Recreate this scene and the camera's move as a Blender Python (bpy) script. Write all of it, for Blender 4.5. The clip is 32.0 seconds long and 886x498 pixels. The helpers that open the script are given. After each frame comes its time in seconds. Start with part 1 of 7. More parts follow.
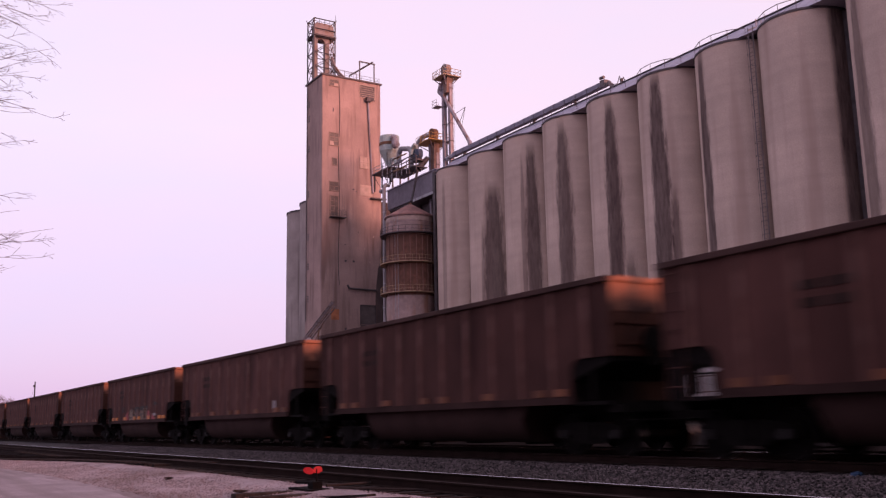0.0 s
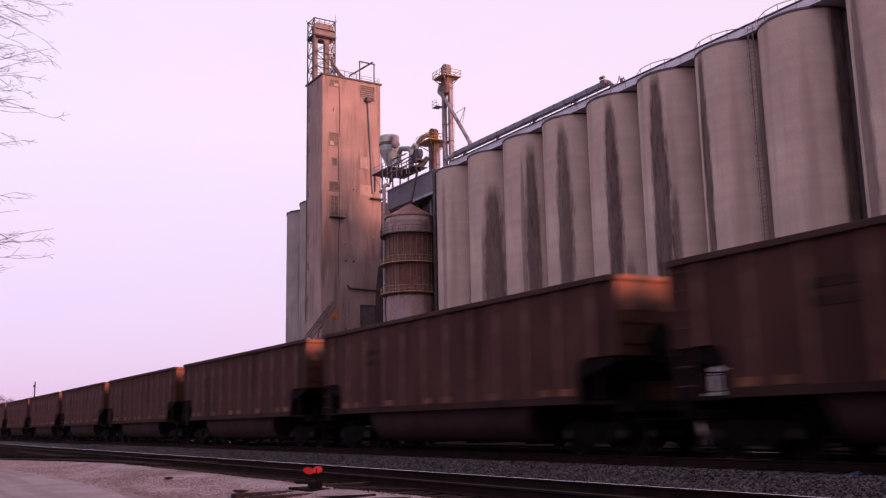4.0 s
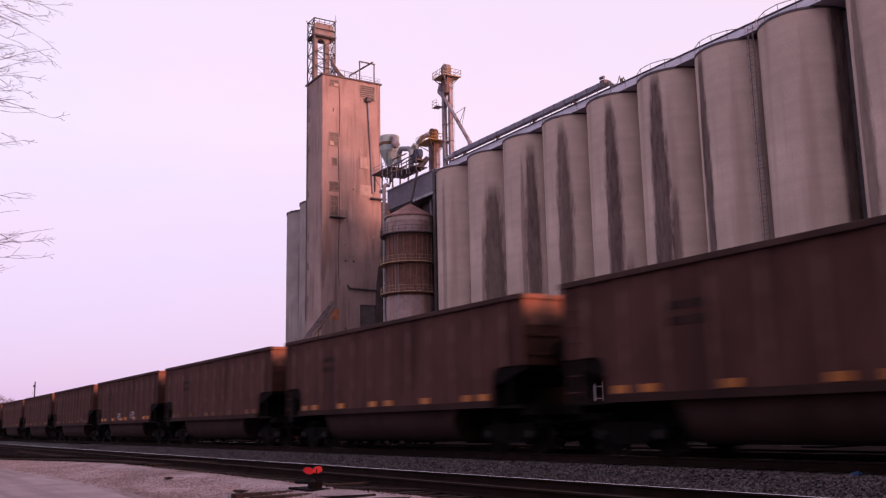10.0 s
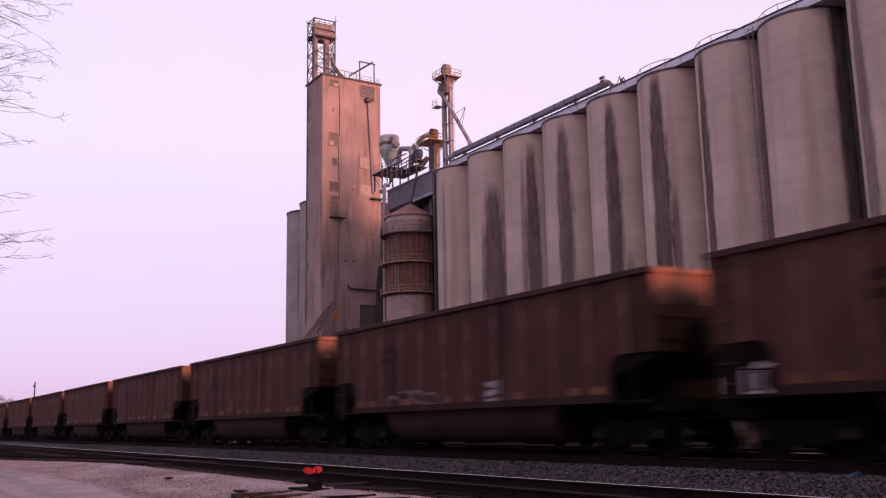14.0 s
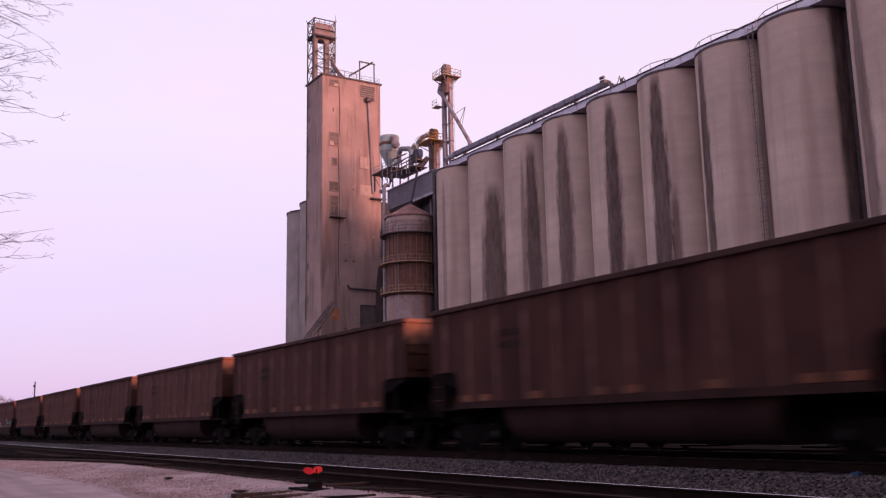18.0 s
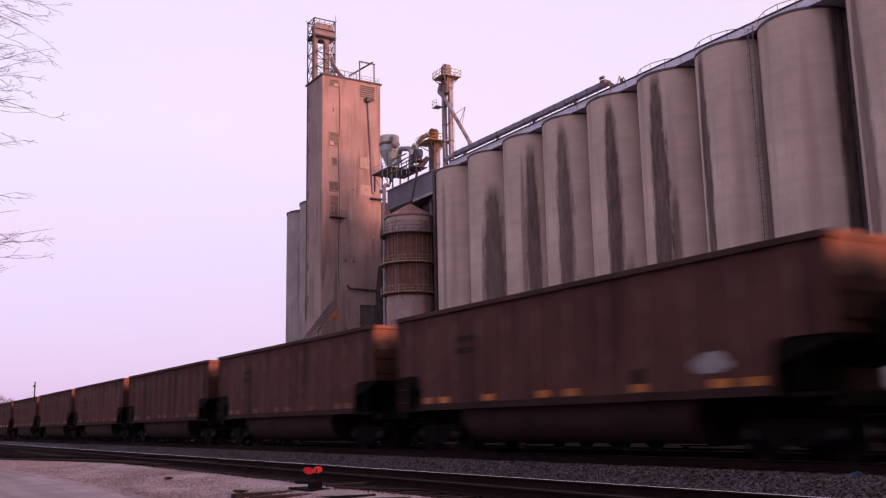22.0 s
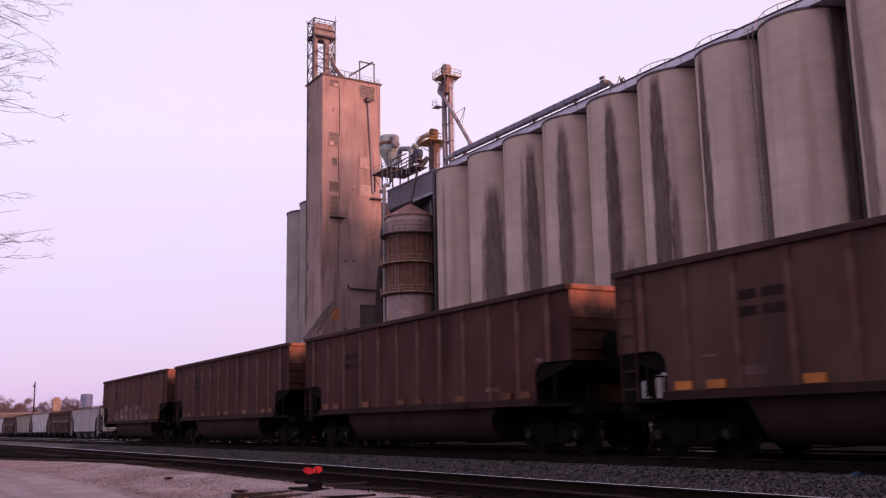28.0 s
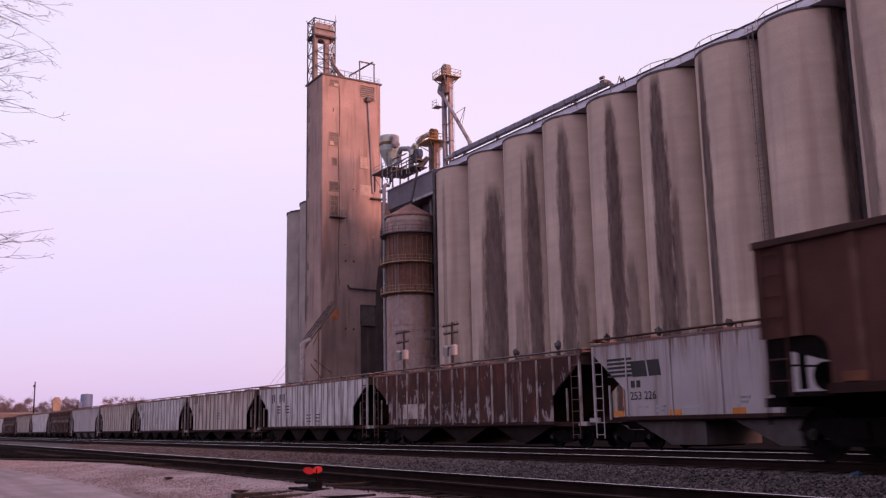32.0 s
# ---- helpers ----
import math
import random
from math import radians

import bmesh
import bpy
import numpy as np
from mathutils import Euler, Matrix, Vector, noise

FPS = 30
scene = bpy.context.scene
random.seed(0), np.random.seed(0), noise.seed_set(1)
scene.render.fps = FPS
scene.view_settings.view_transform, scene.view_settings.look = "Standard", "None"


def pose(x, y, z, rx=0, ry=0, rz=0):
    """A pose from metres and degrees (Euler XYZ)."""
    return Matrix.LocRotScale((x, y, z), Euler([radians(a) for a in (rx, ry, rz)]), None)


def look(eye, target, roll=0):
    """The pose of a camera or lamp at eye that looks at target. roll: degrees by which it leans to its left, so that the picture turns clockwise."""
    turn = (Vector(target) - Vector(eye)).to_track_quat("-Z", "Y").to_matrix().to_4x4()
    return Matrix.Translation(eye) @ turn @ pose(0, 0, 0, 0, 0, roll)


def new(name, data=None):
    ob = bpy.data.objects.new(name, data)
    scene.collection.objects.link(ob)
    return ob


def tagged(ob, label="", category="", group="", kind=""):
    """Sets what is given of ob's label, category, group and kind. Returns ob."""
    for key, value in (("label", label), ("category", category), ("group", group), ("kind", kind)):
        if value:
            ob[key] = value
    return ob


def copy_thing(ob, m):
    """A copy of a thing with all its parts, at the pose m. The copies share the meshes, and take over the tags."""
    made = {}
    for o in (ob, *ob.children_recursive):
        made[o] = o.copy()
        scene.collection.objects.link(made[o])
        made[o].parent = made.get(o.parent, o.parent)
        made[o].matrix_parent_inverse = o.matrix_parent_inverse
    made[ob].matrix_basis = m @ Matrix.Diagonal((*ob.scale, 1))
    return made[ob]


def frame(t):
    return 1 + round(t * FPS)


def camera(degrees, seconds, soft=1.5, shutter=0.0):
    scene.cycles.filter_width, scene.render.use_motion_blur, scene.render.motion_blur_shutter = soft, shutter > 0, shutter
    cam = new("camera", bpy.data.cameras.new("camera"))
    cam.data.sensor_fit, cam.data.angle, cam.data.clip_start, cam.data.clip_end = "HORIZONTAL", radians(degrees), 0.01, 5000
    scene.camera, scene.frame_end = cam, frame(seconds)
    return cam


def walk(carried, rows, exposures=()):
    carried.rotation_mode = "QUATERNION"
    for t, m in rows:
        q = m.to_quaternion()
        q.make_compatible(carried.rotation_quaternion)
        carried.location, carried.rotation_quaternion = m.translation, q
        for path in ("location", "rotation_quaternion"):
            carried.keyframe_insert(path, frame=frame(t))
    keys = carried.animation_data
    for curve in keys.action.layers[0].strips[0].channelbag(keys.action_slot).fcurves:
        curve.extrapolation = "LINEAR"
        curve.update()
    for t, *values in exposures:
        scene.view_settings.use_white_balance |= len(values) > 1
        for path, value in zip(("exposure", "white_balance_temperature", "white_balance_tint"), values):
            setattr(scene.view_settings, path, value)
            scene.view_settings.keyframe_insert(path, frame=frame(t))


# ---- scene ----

# ---- camera and its stand ----
cam = camera(50.48, 32.0, soft=1.28, shutter=0.27)
EYE = (0.0, 0.0, 1.35)
YAW, PITCH, ROLL = radians(31.654), radians(10.500), -1.124
AIM = Vector((math.sin(YAW) * math.cos(PITCH), math.cos(YAW) * math.cos(PITCH), math.sin(PITCH)))
STAND = look(EYE, Vector(EYE) + AIM, ROLL)
walk(cam, [(0.0, STAND), (32.0, STAND)], exposures=[(0.0, 0.05, 6800.0, 44.0), (13.0, 0.04, 6710.0, 43.2), (20.0, 0.035, 6640.0, 42.0), (28.0, 0.03, 6570.0, 40.8), (32.0, 0.03, 6560.0, 40.4)])

# ---- world and sun ----
SUN_ELEV, SUN_AZ = radians(7.5), radians(163.0)   # azimuth from +Y (along the track), clockwise
world = bpy.data.worlds.new("sky")
scene.world = world
world.use_nodes = True
wn = world.node_tree.nodes
sky = wn.new("ShaderNodeTexSky")
sky.sky_type, sky.sun_disc = "NISHITA", False
sky.sun_elevation, sky.sun_rotation = SUN_ELEV, SUN_AZ
sky.air_density, sky.dust_density, sky.ozone_density = 1.0, 2.0, 1.0
# thin high haze veils the clear sky
veil = wn.new("ShaderNodeMix")
veil.data_type = "RGBA"
veil.inputs[0].default_value = 0.72
vtc = wn.new("ShaderNodeTexCoord")
vsep = wn.new("ShaderNodeSeparateXYZ")
world.node_tree.links.new(vtc.outputs["Generated"], vsep.inputs[0])
vramp = wn.new("ShaderNodeMapRange")          # the haze is dimmer and mauve near the horizon
vramp.inputs["From Min"].default_value, vramp.inputs["From Max"].default_value = 0.0, 0.3
world.node_tree.links.new(vsep.outputs[2], vramp.inputs["Value"])
vcol = wn.new("ShaderNodeMix")
vcol.data_type = "RGBA"
vcol.inputs[6].default_value, vcol.inputs[7].default_value = (5.45, 4.58, 6.65, 1), (7.3, 7.08, 7.8, 1)
world.node_tree.links.new(vramp.outputs[0], vcol.inputs[0])
# faint long drifts of thin cloud, pinker and bluer by turns
vmap = wn.new("ShaderNodeMapping")
vmap.inputs["Scale"].default_value = (1.6, 1.6, 5.0)
vdrift = wn.new("ShaderNodeTexNoise")
vdrift.inputs["Scale"].default_value, vdrift.inputs["Detail"].default_value, vdrift.inputs["Roughness"].default_value = 1.7, 5.0, 0.55
world.node_tree.links.new(vtc.outputs["Generated"], vmap.inputs["Vector"])
world.node_tree.links.new(vmap.outputs[0], vdrift.inputs["Vector"])
vtint = wn.new("ShaderNodeValToRGB")
vtint.color_ramp.elements[0].position, vtint.color_ramp.elements[1].position = 0.36, 0.64
vtint.color_ramp.elements[0].color, vtint.color_ramp.elements[1].color = (0.935, 0.985, 1.0, 1), (1.0, 0.975, 0.975, 1)
world.node_tree.links.new(vdrift.outputs["Fac"], vtint.inputs[0])
vmul = wn.new("ShaderNodeMix")
vmul.data_type, vmul.blend_type = "RGBA", "MULTIPLY"
vmul.inputs[0].default_value = 1.0
world.node_tree.links.new(vcol.outputs[2], vmul.inputs[6])
world.node_tree.links.new(vtint.outputs[0], vmul.inputs[7])
vside = wn.new("ShaderNodeMapRange")          # bluer away from the sun's side, whiter towards it
vside.inputs["From Min"].default_value, vside.inputs["From Max"].default_value = 0.1, 0.85
world.node_tree.links.new(vsep.outputs[0], vside.inputs["Value"])
vwarm = wn.new("ShaderNodeMix")
vwarm.data_type = "RGBA"
vwarm.inputs[6].default_value, vwarm.inputs[7].default_value = (0.965, 1.0, 1.0, 1), (1.02, 1.005, 0.96, 1)
world.node_tree.links.new(vside.outputs[0], vwarm.inputs[0])
vmul2 = wn.new("ShaderNodeMix")
vmul2.data_type, vmul2.blend_type = "RGBA", "MULTIPLY"
vmul2.inputs[0].default_value = 1.0
world.node_tree.links.new(vmul.outputs[2], vmul2.inputs[6])
world.node_tree.links.new(vwarm.outputs[2], vmul2.inputs[7])
world.node_tree.links.new(vmul2.outputs[2], veil.inputs[7])
world.node_tree.links.new(sky.outputs[0], veil.inputs[6])
world.node_tree.links.new(veil.outputs[2], wn["Background"].inputs[0])
wn["Background"].inputs[1].default_value = 0.147
sun_data = bpy.data.lights.new("sun", "SUN")
sun_data.energy, sun_data.angle, sun_data.color = 4.6, radians(28.0), (1.0, 0.50, 0.34)
sun = new("sun", sun_data)
SUN_DIR = Vector((math.sin(SUN_AZ) * math.cos(SUN_ELEV), math.cos(SUN_AZ) * math.cos(SUN_ELEV), math.sin(SUN_ELEV)))
sun.matrix_world = Matrix.Translation((0, -40, 60)) @ SUN_DIR.to_track_quat("Z", "Y").to_matrix().to_4x4()


# ---- materials ----
def mat(name, col, rough=0.85, metal=0.0, var=0.25, scale=1.2, bump=0.15, bscale=40.0, dirt=None, tone=0.0, spec=0.3):
    """Two scales of colour variation, fine relief, and dirt = (colour, amount, (sx, sy, sz))."""
    m = bpy.data.materials.new(name)
    m.use_nodes = True
    n, l = m.node_tree.nodes, m.node_tree.links
    b = n["Principled BSDF"]
    b.inputs["Roughness"].default_value, b.inputs["Metallic"].default_value = rough, metal
    b.inputs["Specular IOR Level"].default_value = spec
    tc = n.new("ShaderNodeTexCoord")
    big = n.new("ShaderNodeTexNoise")
    big.inputs["Scale"].default_value, big.inputs["Detail"].default_value = scale, 5.0
    l.new(tc.outputs["Object"], big.inputs["Vector"])
    ramp = n.new("ShaderNodeValToRGB")
    e = ramp.color_ramp.elements
    e[0].position, e[1].position = 0.3, 0.7
    e[0].color = (*[max(0, c * (1 - var)) for c in col], 1)
    e[1].color = (*[min(1, c * (1 + var)) for c in col], 1)
    l.new(big.outputs["Fac"], ramp.inputs[0])
    out = ramp.outputs[0]
    fine = n.new("ShaderNodeTexNoise")
    fine.inputs["Scale"].default_value, fine.inputs["Detail"].default_value = bscale, 4.0
    l.new(tc.outputs["Object"], fine.inputs["Vector"])
    fm = n.new("ShaderNodeMapRange")
    fm.inputs["From Min"].default_value, fm.inputs["From Max"].default_value = 0.3, 0.7
    fm.inputs["To Min"].default_value, fm.inputs["To Max"].default_value = 1 - var * 0.7, 1 + var * 0.7
    l.new(fine.outputs["Fac"], fm.inputs["Value"])
    mul = n.new("ShaderNodeMix")
    mul.data_type, mul.blend_type = "RGBA", "MULTIPLY"
    mul.inputs[0].default_value = 1.0
    l.new(out, mul.inputs[6])
    l.new(fm.outputs[0], mul.inputs[7])
    out = mul.outputs[2]
    if dirt:
        mp = n.new("ShaderNodeMapping")
        mp.inputs["Scale"].default_value = dirt[2]
        l.new(tc.outputs["Object"], mp.inputs["Vector"])
        dn = n.new("ShaderNodeTexNoise")
        dn.inputs["Scale"].default_value, dn.inputs["Detail"].default_value = 1.0, 6.0
        l.new(mp.outputs[0], dn.inputs["Vector"])
        dr = n.new("ShaderNodeMapRange")
        dr.inputs["From Min"].default_value = 0.62 - 0.3 * dirt[1]
        dr.inputs["From Max"].default_value = 0.80 - 0.3 * dirt[1]
        l.new(dn.outputs["Fac"], dr.inputs["Value"])
        mx = n.new("ShaderNodeMix")
        mx.data_type = "RGBA"
        l.new(dr.outputs[0], mx.inputs[0])
        l.new(out, mx.inputs[6])
        mx.inputs[7].default_value = (*dirt[0], 1)
        out = mx.outputs[2]
    if tone:
        oi = n.new("ShaderNodeObjectInfo")
        tr = n.new("ShaderNodeMapRange")
        tr.inputs["To Min"].default_value, tr.inputs["To Max"].default_value = 1 - tone, 1 + tone
        l.new(oi.outputs["Random"], tr.inputs["Value"])
        tm = n.new("ShaderNodeMix")
        tm.data_type, tm.blend_type = "RGBA", "MULTIPLY"
        tm.inputs[0].default_value = 1.0
        l.new(out, tm.inputs[6])
        l.new(tr.outputs[0], tm.inputs[7])
        out = tm.outputs[2]
    l.new(out, b.inputs["Base Color"])
    if bump:
        bp = n.new("ShaderNodeBump")
        bp.inputs["Strength"].default_value, bp.inputs["Distance"].default_value = bump, 0.02
        l.new(fine.outputs["Fac"], bp.inputs["Height"])
        l.new(bp.outputs[0], b.inputs["Normal"])
    return m


def stained_shaded_concrete(name, col, bands, dark=(0.036, 0.018, 0.020)):
    """Slip-formed concrete with pour lines, run-down stains and painted contact shade. bands: (from, to) in degrees
    round the axis, band top in metres, strength.
    """
    m = mat(name, col, rough=0.9, var=0.13, scale=0.22, bump=0.25, bscale=9.0, dirt=((col[0] * 0.78, col[1] * 0.74, col[2] * 0.74), 0.36, (0.5, 0.5, 0.035)))
    n, l = m.node_tree.nodes, m.node_tree.links
    b = n["Principled BSDF"]
    out = b.inputs["Base Color"].links[0].from_socket
    tc = n.new("ShaderNodeTexCoord")
    sep = n.new("ShaderNodeSeparateXYZ")
    l.new(tc.outputs["Object"], sep.inputs[0])
    at = n.new("ShaderNodeMath")
    at.operation = "ARCTAN2"
    l.new(sep.outputs[1], at.inputs[0])
    l.new(sep.outputs[0], at.inputs[1])
    mp = n.new("ShaderNodeMapping")
    mp.inputs["Scale"].default_value = (1.25, 1.25, 0.2)
    l.new(tc.outputs["Object"], mp.inputs["Vector"])
    nz = n.new("ShaderNodeTexNoise")
    nz.inputs["Scale"].default_value, nz.inputs["Detail"].default_value, nz.inputs["Roughness"].default_value = 1.6, 9.0, 0.68
    l.new(mp.outputs[0], nz.inputs["Vector"])
    # faint horizontal pour lines
    wv = n.new("ShaderNodeTexNoise")
    mp2 = n.new("ShaderNodeMapping")
    mp2.inputs["Scale"].default_value = (0.04, 0.04, 1.1)
    l.new(tc.outputs["Object"], mp2.inputs["Vector"])
    l.new(mp2.outputs[0], wv.inputs["Vector"])
    wv.inputs["Scale"].default_value, wv.inputs["Detail"].default_value = 1.0, 3.0
    wr = n.new("ShaderNodeMapRange")
    wr.inputs["From Min"].default_value, wr.inputs["From Max"].default_value = 0.35, 0.65
    wr.inputs["To Min"].default_value, wr.inputs["To Max"].default_value = 0.955, 1.03
    l.new(wv.outputs["Fac"], wr.inputs["Value"])
    pm = n.new("ShaderNodeMix")
    pm.data_type, pm.blend_type = "RGBA", "MULTIPLY"
    pm.inputs[0].default_value = 1.0
    l.new(out, pm.inputs[6])
    l.new(wr.outputs[0], pm.inputs[7])
    out = pm.outputs[2]
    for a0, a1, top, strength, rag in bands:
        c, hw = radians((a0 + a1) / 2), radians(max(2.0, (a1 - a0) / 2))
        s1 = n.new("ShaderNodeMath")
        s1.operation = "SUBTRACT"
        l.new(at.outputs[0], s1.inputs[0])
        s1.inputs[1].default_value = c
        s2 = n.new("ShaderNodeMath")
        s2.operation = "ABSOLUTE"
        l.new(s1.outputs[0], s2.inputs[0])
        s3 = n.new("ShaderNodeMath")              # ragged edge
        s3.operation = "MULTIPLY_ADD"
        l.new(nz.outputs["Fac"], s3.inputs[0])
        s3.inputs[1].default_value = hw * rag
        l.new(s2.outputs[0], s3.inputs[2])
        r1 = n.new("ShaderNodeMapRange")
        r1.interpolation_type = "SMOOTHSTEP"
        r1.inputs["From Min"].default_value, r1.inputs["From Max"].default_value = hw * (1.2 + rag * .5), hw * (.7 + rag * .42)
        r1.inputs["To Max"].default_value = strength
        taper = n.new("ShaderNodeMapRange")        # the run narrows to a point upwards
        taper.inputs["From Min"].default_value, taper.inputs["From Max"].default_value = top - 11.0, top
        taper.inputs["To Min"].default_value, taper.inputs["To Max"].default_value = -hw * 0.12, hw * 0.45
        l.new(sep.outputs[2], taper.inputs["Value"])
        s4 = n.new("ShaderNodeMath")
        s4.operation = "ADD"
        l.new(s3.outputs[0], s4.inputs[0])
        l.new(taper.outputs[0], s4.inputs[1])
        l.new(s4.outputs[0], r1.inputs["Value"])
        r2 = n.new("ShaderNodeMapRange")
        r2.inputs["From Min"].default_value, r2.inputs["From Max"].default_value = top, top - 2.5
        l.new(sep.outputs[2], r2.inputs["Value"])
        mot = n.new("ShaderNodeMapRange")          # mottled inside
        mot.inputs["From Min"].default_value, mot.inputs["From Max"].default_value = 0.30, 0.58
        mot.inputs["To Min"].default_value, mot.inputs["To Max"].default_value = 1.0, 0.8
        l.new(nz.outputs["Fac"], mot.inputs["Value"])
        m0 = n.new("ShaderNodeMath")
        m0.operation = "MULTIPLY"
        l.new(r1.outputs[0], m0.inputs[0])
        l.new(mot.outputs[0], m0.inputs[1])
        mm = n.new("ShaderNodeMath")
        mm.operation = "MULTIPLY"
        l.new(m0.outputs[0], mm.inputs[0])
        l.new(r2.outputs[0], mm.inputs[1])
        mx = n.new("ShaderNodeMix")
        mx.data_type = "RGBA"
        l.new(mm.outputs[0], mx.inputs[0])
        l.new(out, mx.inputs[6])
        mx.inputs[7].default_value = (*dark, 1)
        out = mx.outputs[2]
    l.new(out, b.inputs["Base Color"])
    return m


M_TOWER = mat("tower_concrete", (0.295, 0.203, 0.182), var=0.2, scale=0.22, bump=0.25, bscale=12.0, dirt=((0.19, 0.125, 0.112), 0.4, (0.9, 0.9, 0.10)))
M_TOWERSHADE = mat("tower_shade_tone", (0.062, 0.045, 0.044), var=0.25, scale=0.4, bscale=10.0, dirt=((0.10, 0.065, 0.058), 0.4, (1.2, 1.2, 0.12)))
M_CONC = mat("old_concrete", (0.27, 0.23, 0.22), var=0.2, scale=0.3, bscale=12.0, dirt=((0.17, 0.14, 0.13), 0.4, (0.6, 0.6, 0.06)))
M_STEEL = mat("galvanised_steel", (0.33, 0.34, 0.37), rough=0.55, metal=0.6, var=0.2, dirt=((0.16, 0.13, 0.12), 0.3, (1, 1, 0.3)))
M_ROOF = mat("silo_roof_sheet", (0.31, 0.295, 0.36), rough=0.6, metal=0.0, var=0.15, scale=0.4)
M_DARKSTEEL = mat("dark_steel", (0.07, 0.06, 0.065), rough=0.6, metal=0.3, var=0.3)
M_RUSTSTEEL = mat("rusty_steel", (0.17, 0.085, 0.05), rough=0.85, var=0.35, dirt=((0.09, 0.045, 0.03), 0.5, (2, 2, 0.6)))
M_YELLOW = mat("yellow_rail_paint", (0.42, 0.22, 0.06), rough=0.6, var=0.25, dirt=((0.2, 0.1, 0.05), 0.4, (4, 4, 2)))
M_TANRAIL = mat("faded_tan_rail_paint", (0.36, 0.25, 0.16), rough=0.7, var=0.25, dirt=((0.15, 0.08, 0.06), 0.4, (4, 4, 2)))
M_LEG = mat("leg_casing_paint", (0.225, 0.205, 0.235), rough=0.6, metal=0.2, var=0.2, dirt=((0.15, 0.08, 0.06), 0.4, (1.5, 1.5, 0.2)))
M_HEADTAN = mat("tan_head_sheet", (0.20, 0.162, 0.160), rough=0.7, var=0.2, dirt=((0.17, 0.10, 0.075), 0.45, (1.5, 1.5, 0.5)))
M_LOUVRE = mat("grey_louvre_slat", (0.10, 0.082, 0.08), rough=0.7, var=0.2)
M_LADDER = mat("dark_ladder_steel", (0.12, 0.10, 0.105), rough=0.6, metal=0.2, var=0.2)
M_DROP = mat("galvanised_drop_pipe", (0.34, 0.30, 0.31), rough=0.6, var=0.25, dirt=((0.17, 0.12, 0.11), 0.4, (2, 2, 0.5)))
M_CONVRUST = mat("weathered_conveyor_steel", (0.17, 0.125, 0.12), rough=0.85, var=0.45, scale=1.2, dirt=((0.075, 0.05, 0.045), 0.55, (1.5, 1.5, 1.5)))
M_CONV = mat("conveyor_tube_sheet", (0.16, 0.155, 0.20), rough=0.6, metal=0.1, var=0.2)
M_DUCT = mat("duct_sheet", (0.19, 0.185, 0.20), rough=0.5, metal=0.5, var=0.25)
M_CYCLONE = mat("green_grey_cyclone", (0.30, 0.35, 0.34), rough=0.5, metal=0.3, var=0.2, dirt=((0.2, 0.13, 0.1), 0.3, (1, 1, .3)))
M_GALLERY = mat("corrugated_gallery", (0.155, 0.145, 0.175), rough=0.6, metal=0.1, var=0.15)
M_DRYER = mat("dryer_sheet", (0.30, 0.210, 0.20), rough=0.6, metal=0.2, var=0.2, dirt=((0.25, 0.13, 0.09), 0.4, (0.8, 0.8, 0.15)))
M_DRYRUST = mat("dryer_rust_screen", (0.15, 0.068, 0.05), rough=0.9, var=0.35, dirt=((0.12, 0.06, 0.045), 0.5, (1.5, 1.5, .3)))
M_DRYROOF = mat("dryer_roof_red_sheet", (0.27, 0.135, 0.12), rough=0.65, var=0.2, dirt=((0.16, 0.09, 0.08), 0.4, (0.8, 0.8, 0.5)))
M_DRYRIB = mat("dryer_rib", (0.20, 0.11, 0.09), rough=0.8, var=0.25)
M_WINDOW = mat("dirty_glass", (0.085, 0.065, 0.062), rough=0.4, var=0.3, spec=0.2)
M_WINFRAME = mat("window_frame_paint", (0.25, 0.18, 0.155), var=0.2)
M_PATCH = mat("pale_patch", (0.36, 0.265, 0.23), var=0.18)
M_ORANGE = mat("orange_chute_paint", (0.42, 0.16, 0.08), var=0.3)
M_GROUND = mat("gravel_ground", (0.255, 0.203, 0.213), rough=1.0, var=0.24, scale=0.8, bump=0.8, bscale=34.0, dirt=((0.17, 0.125, 0.125), 0.36, (0.7, 0.22, 1)))
M_ROAD = mat("packed_stone_road", (0.245, 0.196, 0.208), rough=0.95, var=0.26, scale=0.5, bump=0.3, bscale=60.0, dirt=((0.165, 0.128, 0.132), 0.5, (1.5, 0.07, 1)))
M_BALLAST = mat("ballast_bed", (0.032, 0.026, 0.027), rough=1.0, var=0.4, scale=1.0, bump=1.0, bscale=26.0, dirt=((0.045, 0.035, 0.033), 0.5, (0.8, 0.3, 1)))
M_DARKSTONE = mat("oily_stone", (0.028, 0.022, 0.022), rough=0.95, var=0.3, scale=3.0, bump=0.3)
M_STONE = mat("ballast_stone", (0.0400, 0.0315, 0.0330), rough=0.95, var=0.3, scale=3.0, bump=0.3)
M_OILSHADE = mat("oily_shade_black", (0.013, 0.0105, 0.0105), rough=1.0, spec=0.0, var=0.4, scale=1.0, bump=1.0, bscale=26.0)
M_TIE = mat("creosoted_tie", (0.024, 0.018, 0.017), rough=0.95, var=0.35, scale=3.0, bump=0.5, bscale=30.0, dirt=((0.04, 0.03, 0.028), 0.35, (6, 0.8, 6)), tone=0.35, spec=0.05)
M_RAIL = mat("rail_side_rust", (0.020, 0.012, 0.0105), rough=0.95, var=0.25, scale=2.0, spec=0.03)
M_RAILTOP = mat("polished_rail_head", (0.52, 0.48, 0.50), rough=0.22, metal=1.0, var=0.12, scale=2.0, bump=0.05)
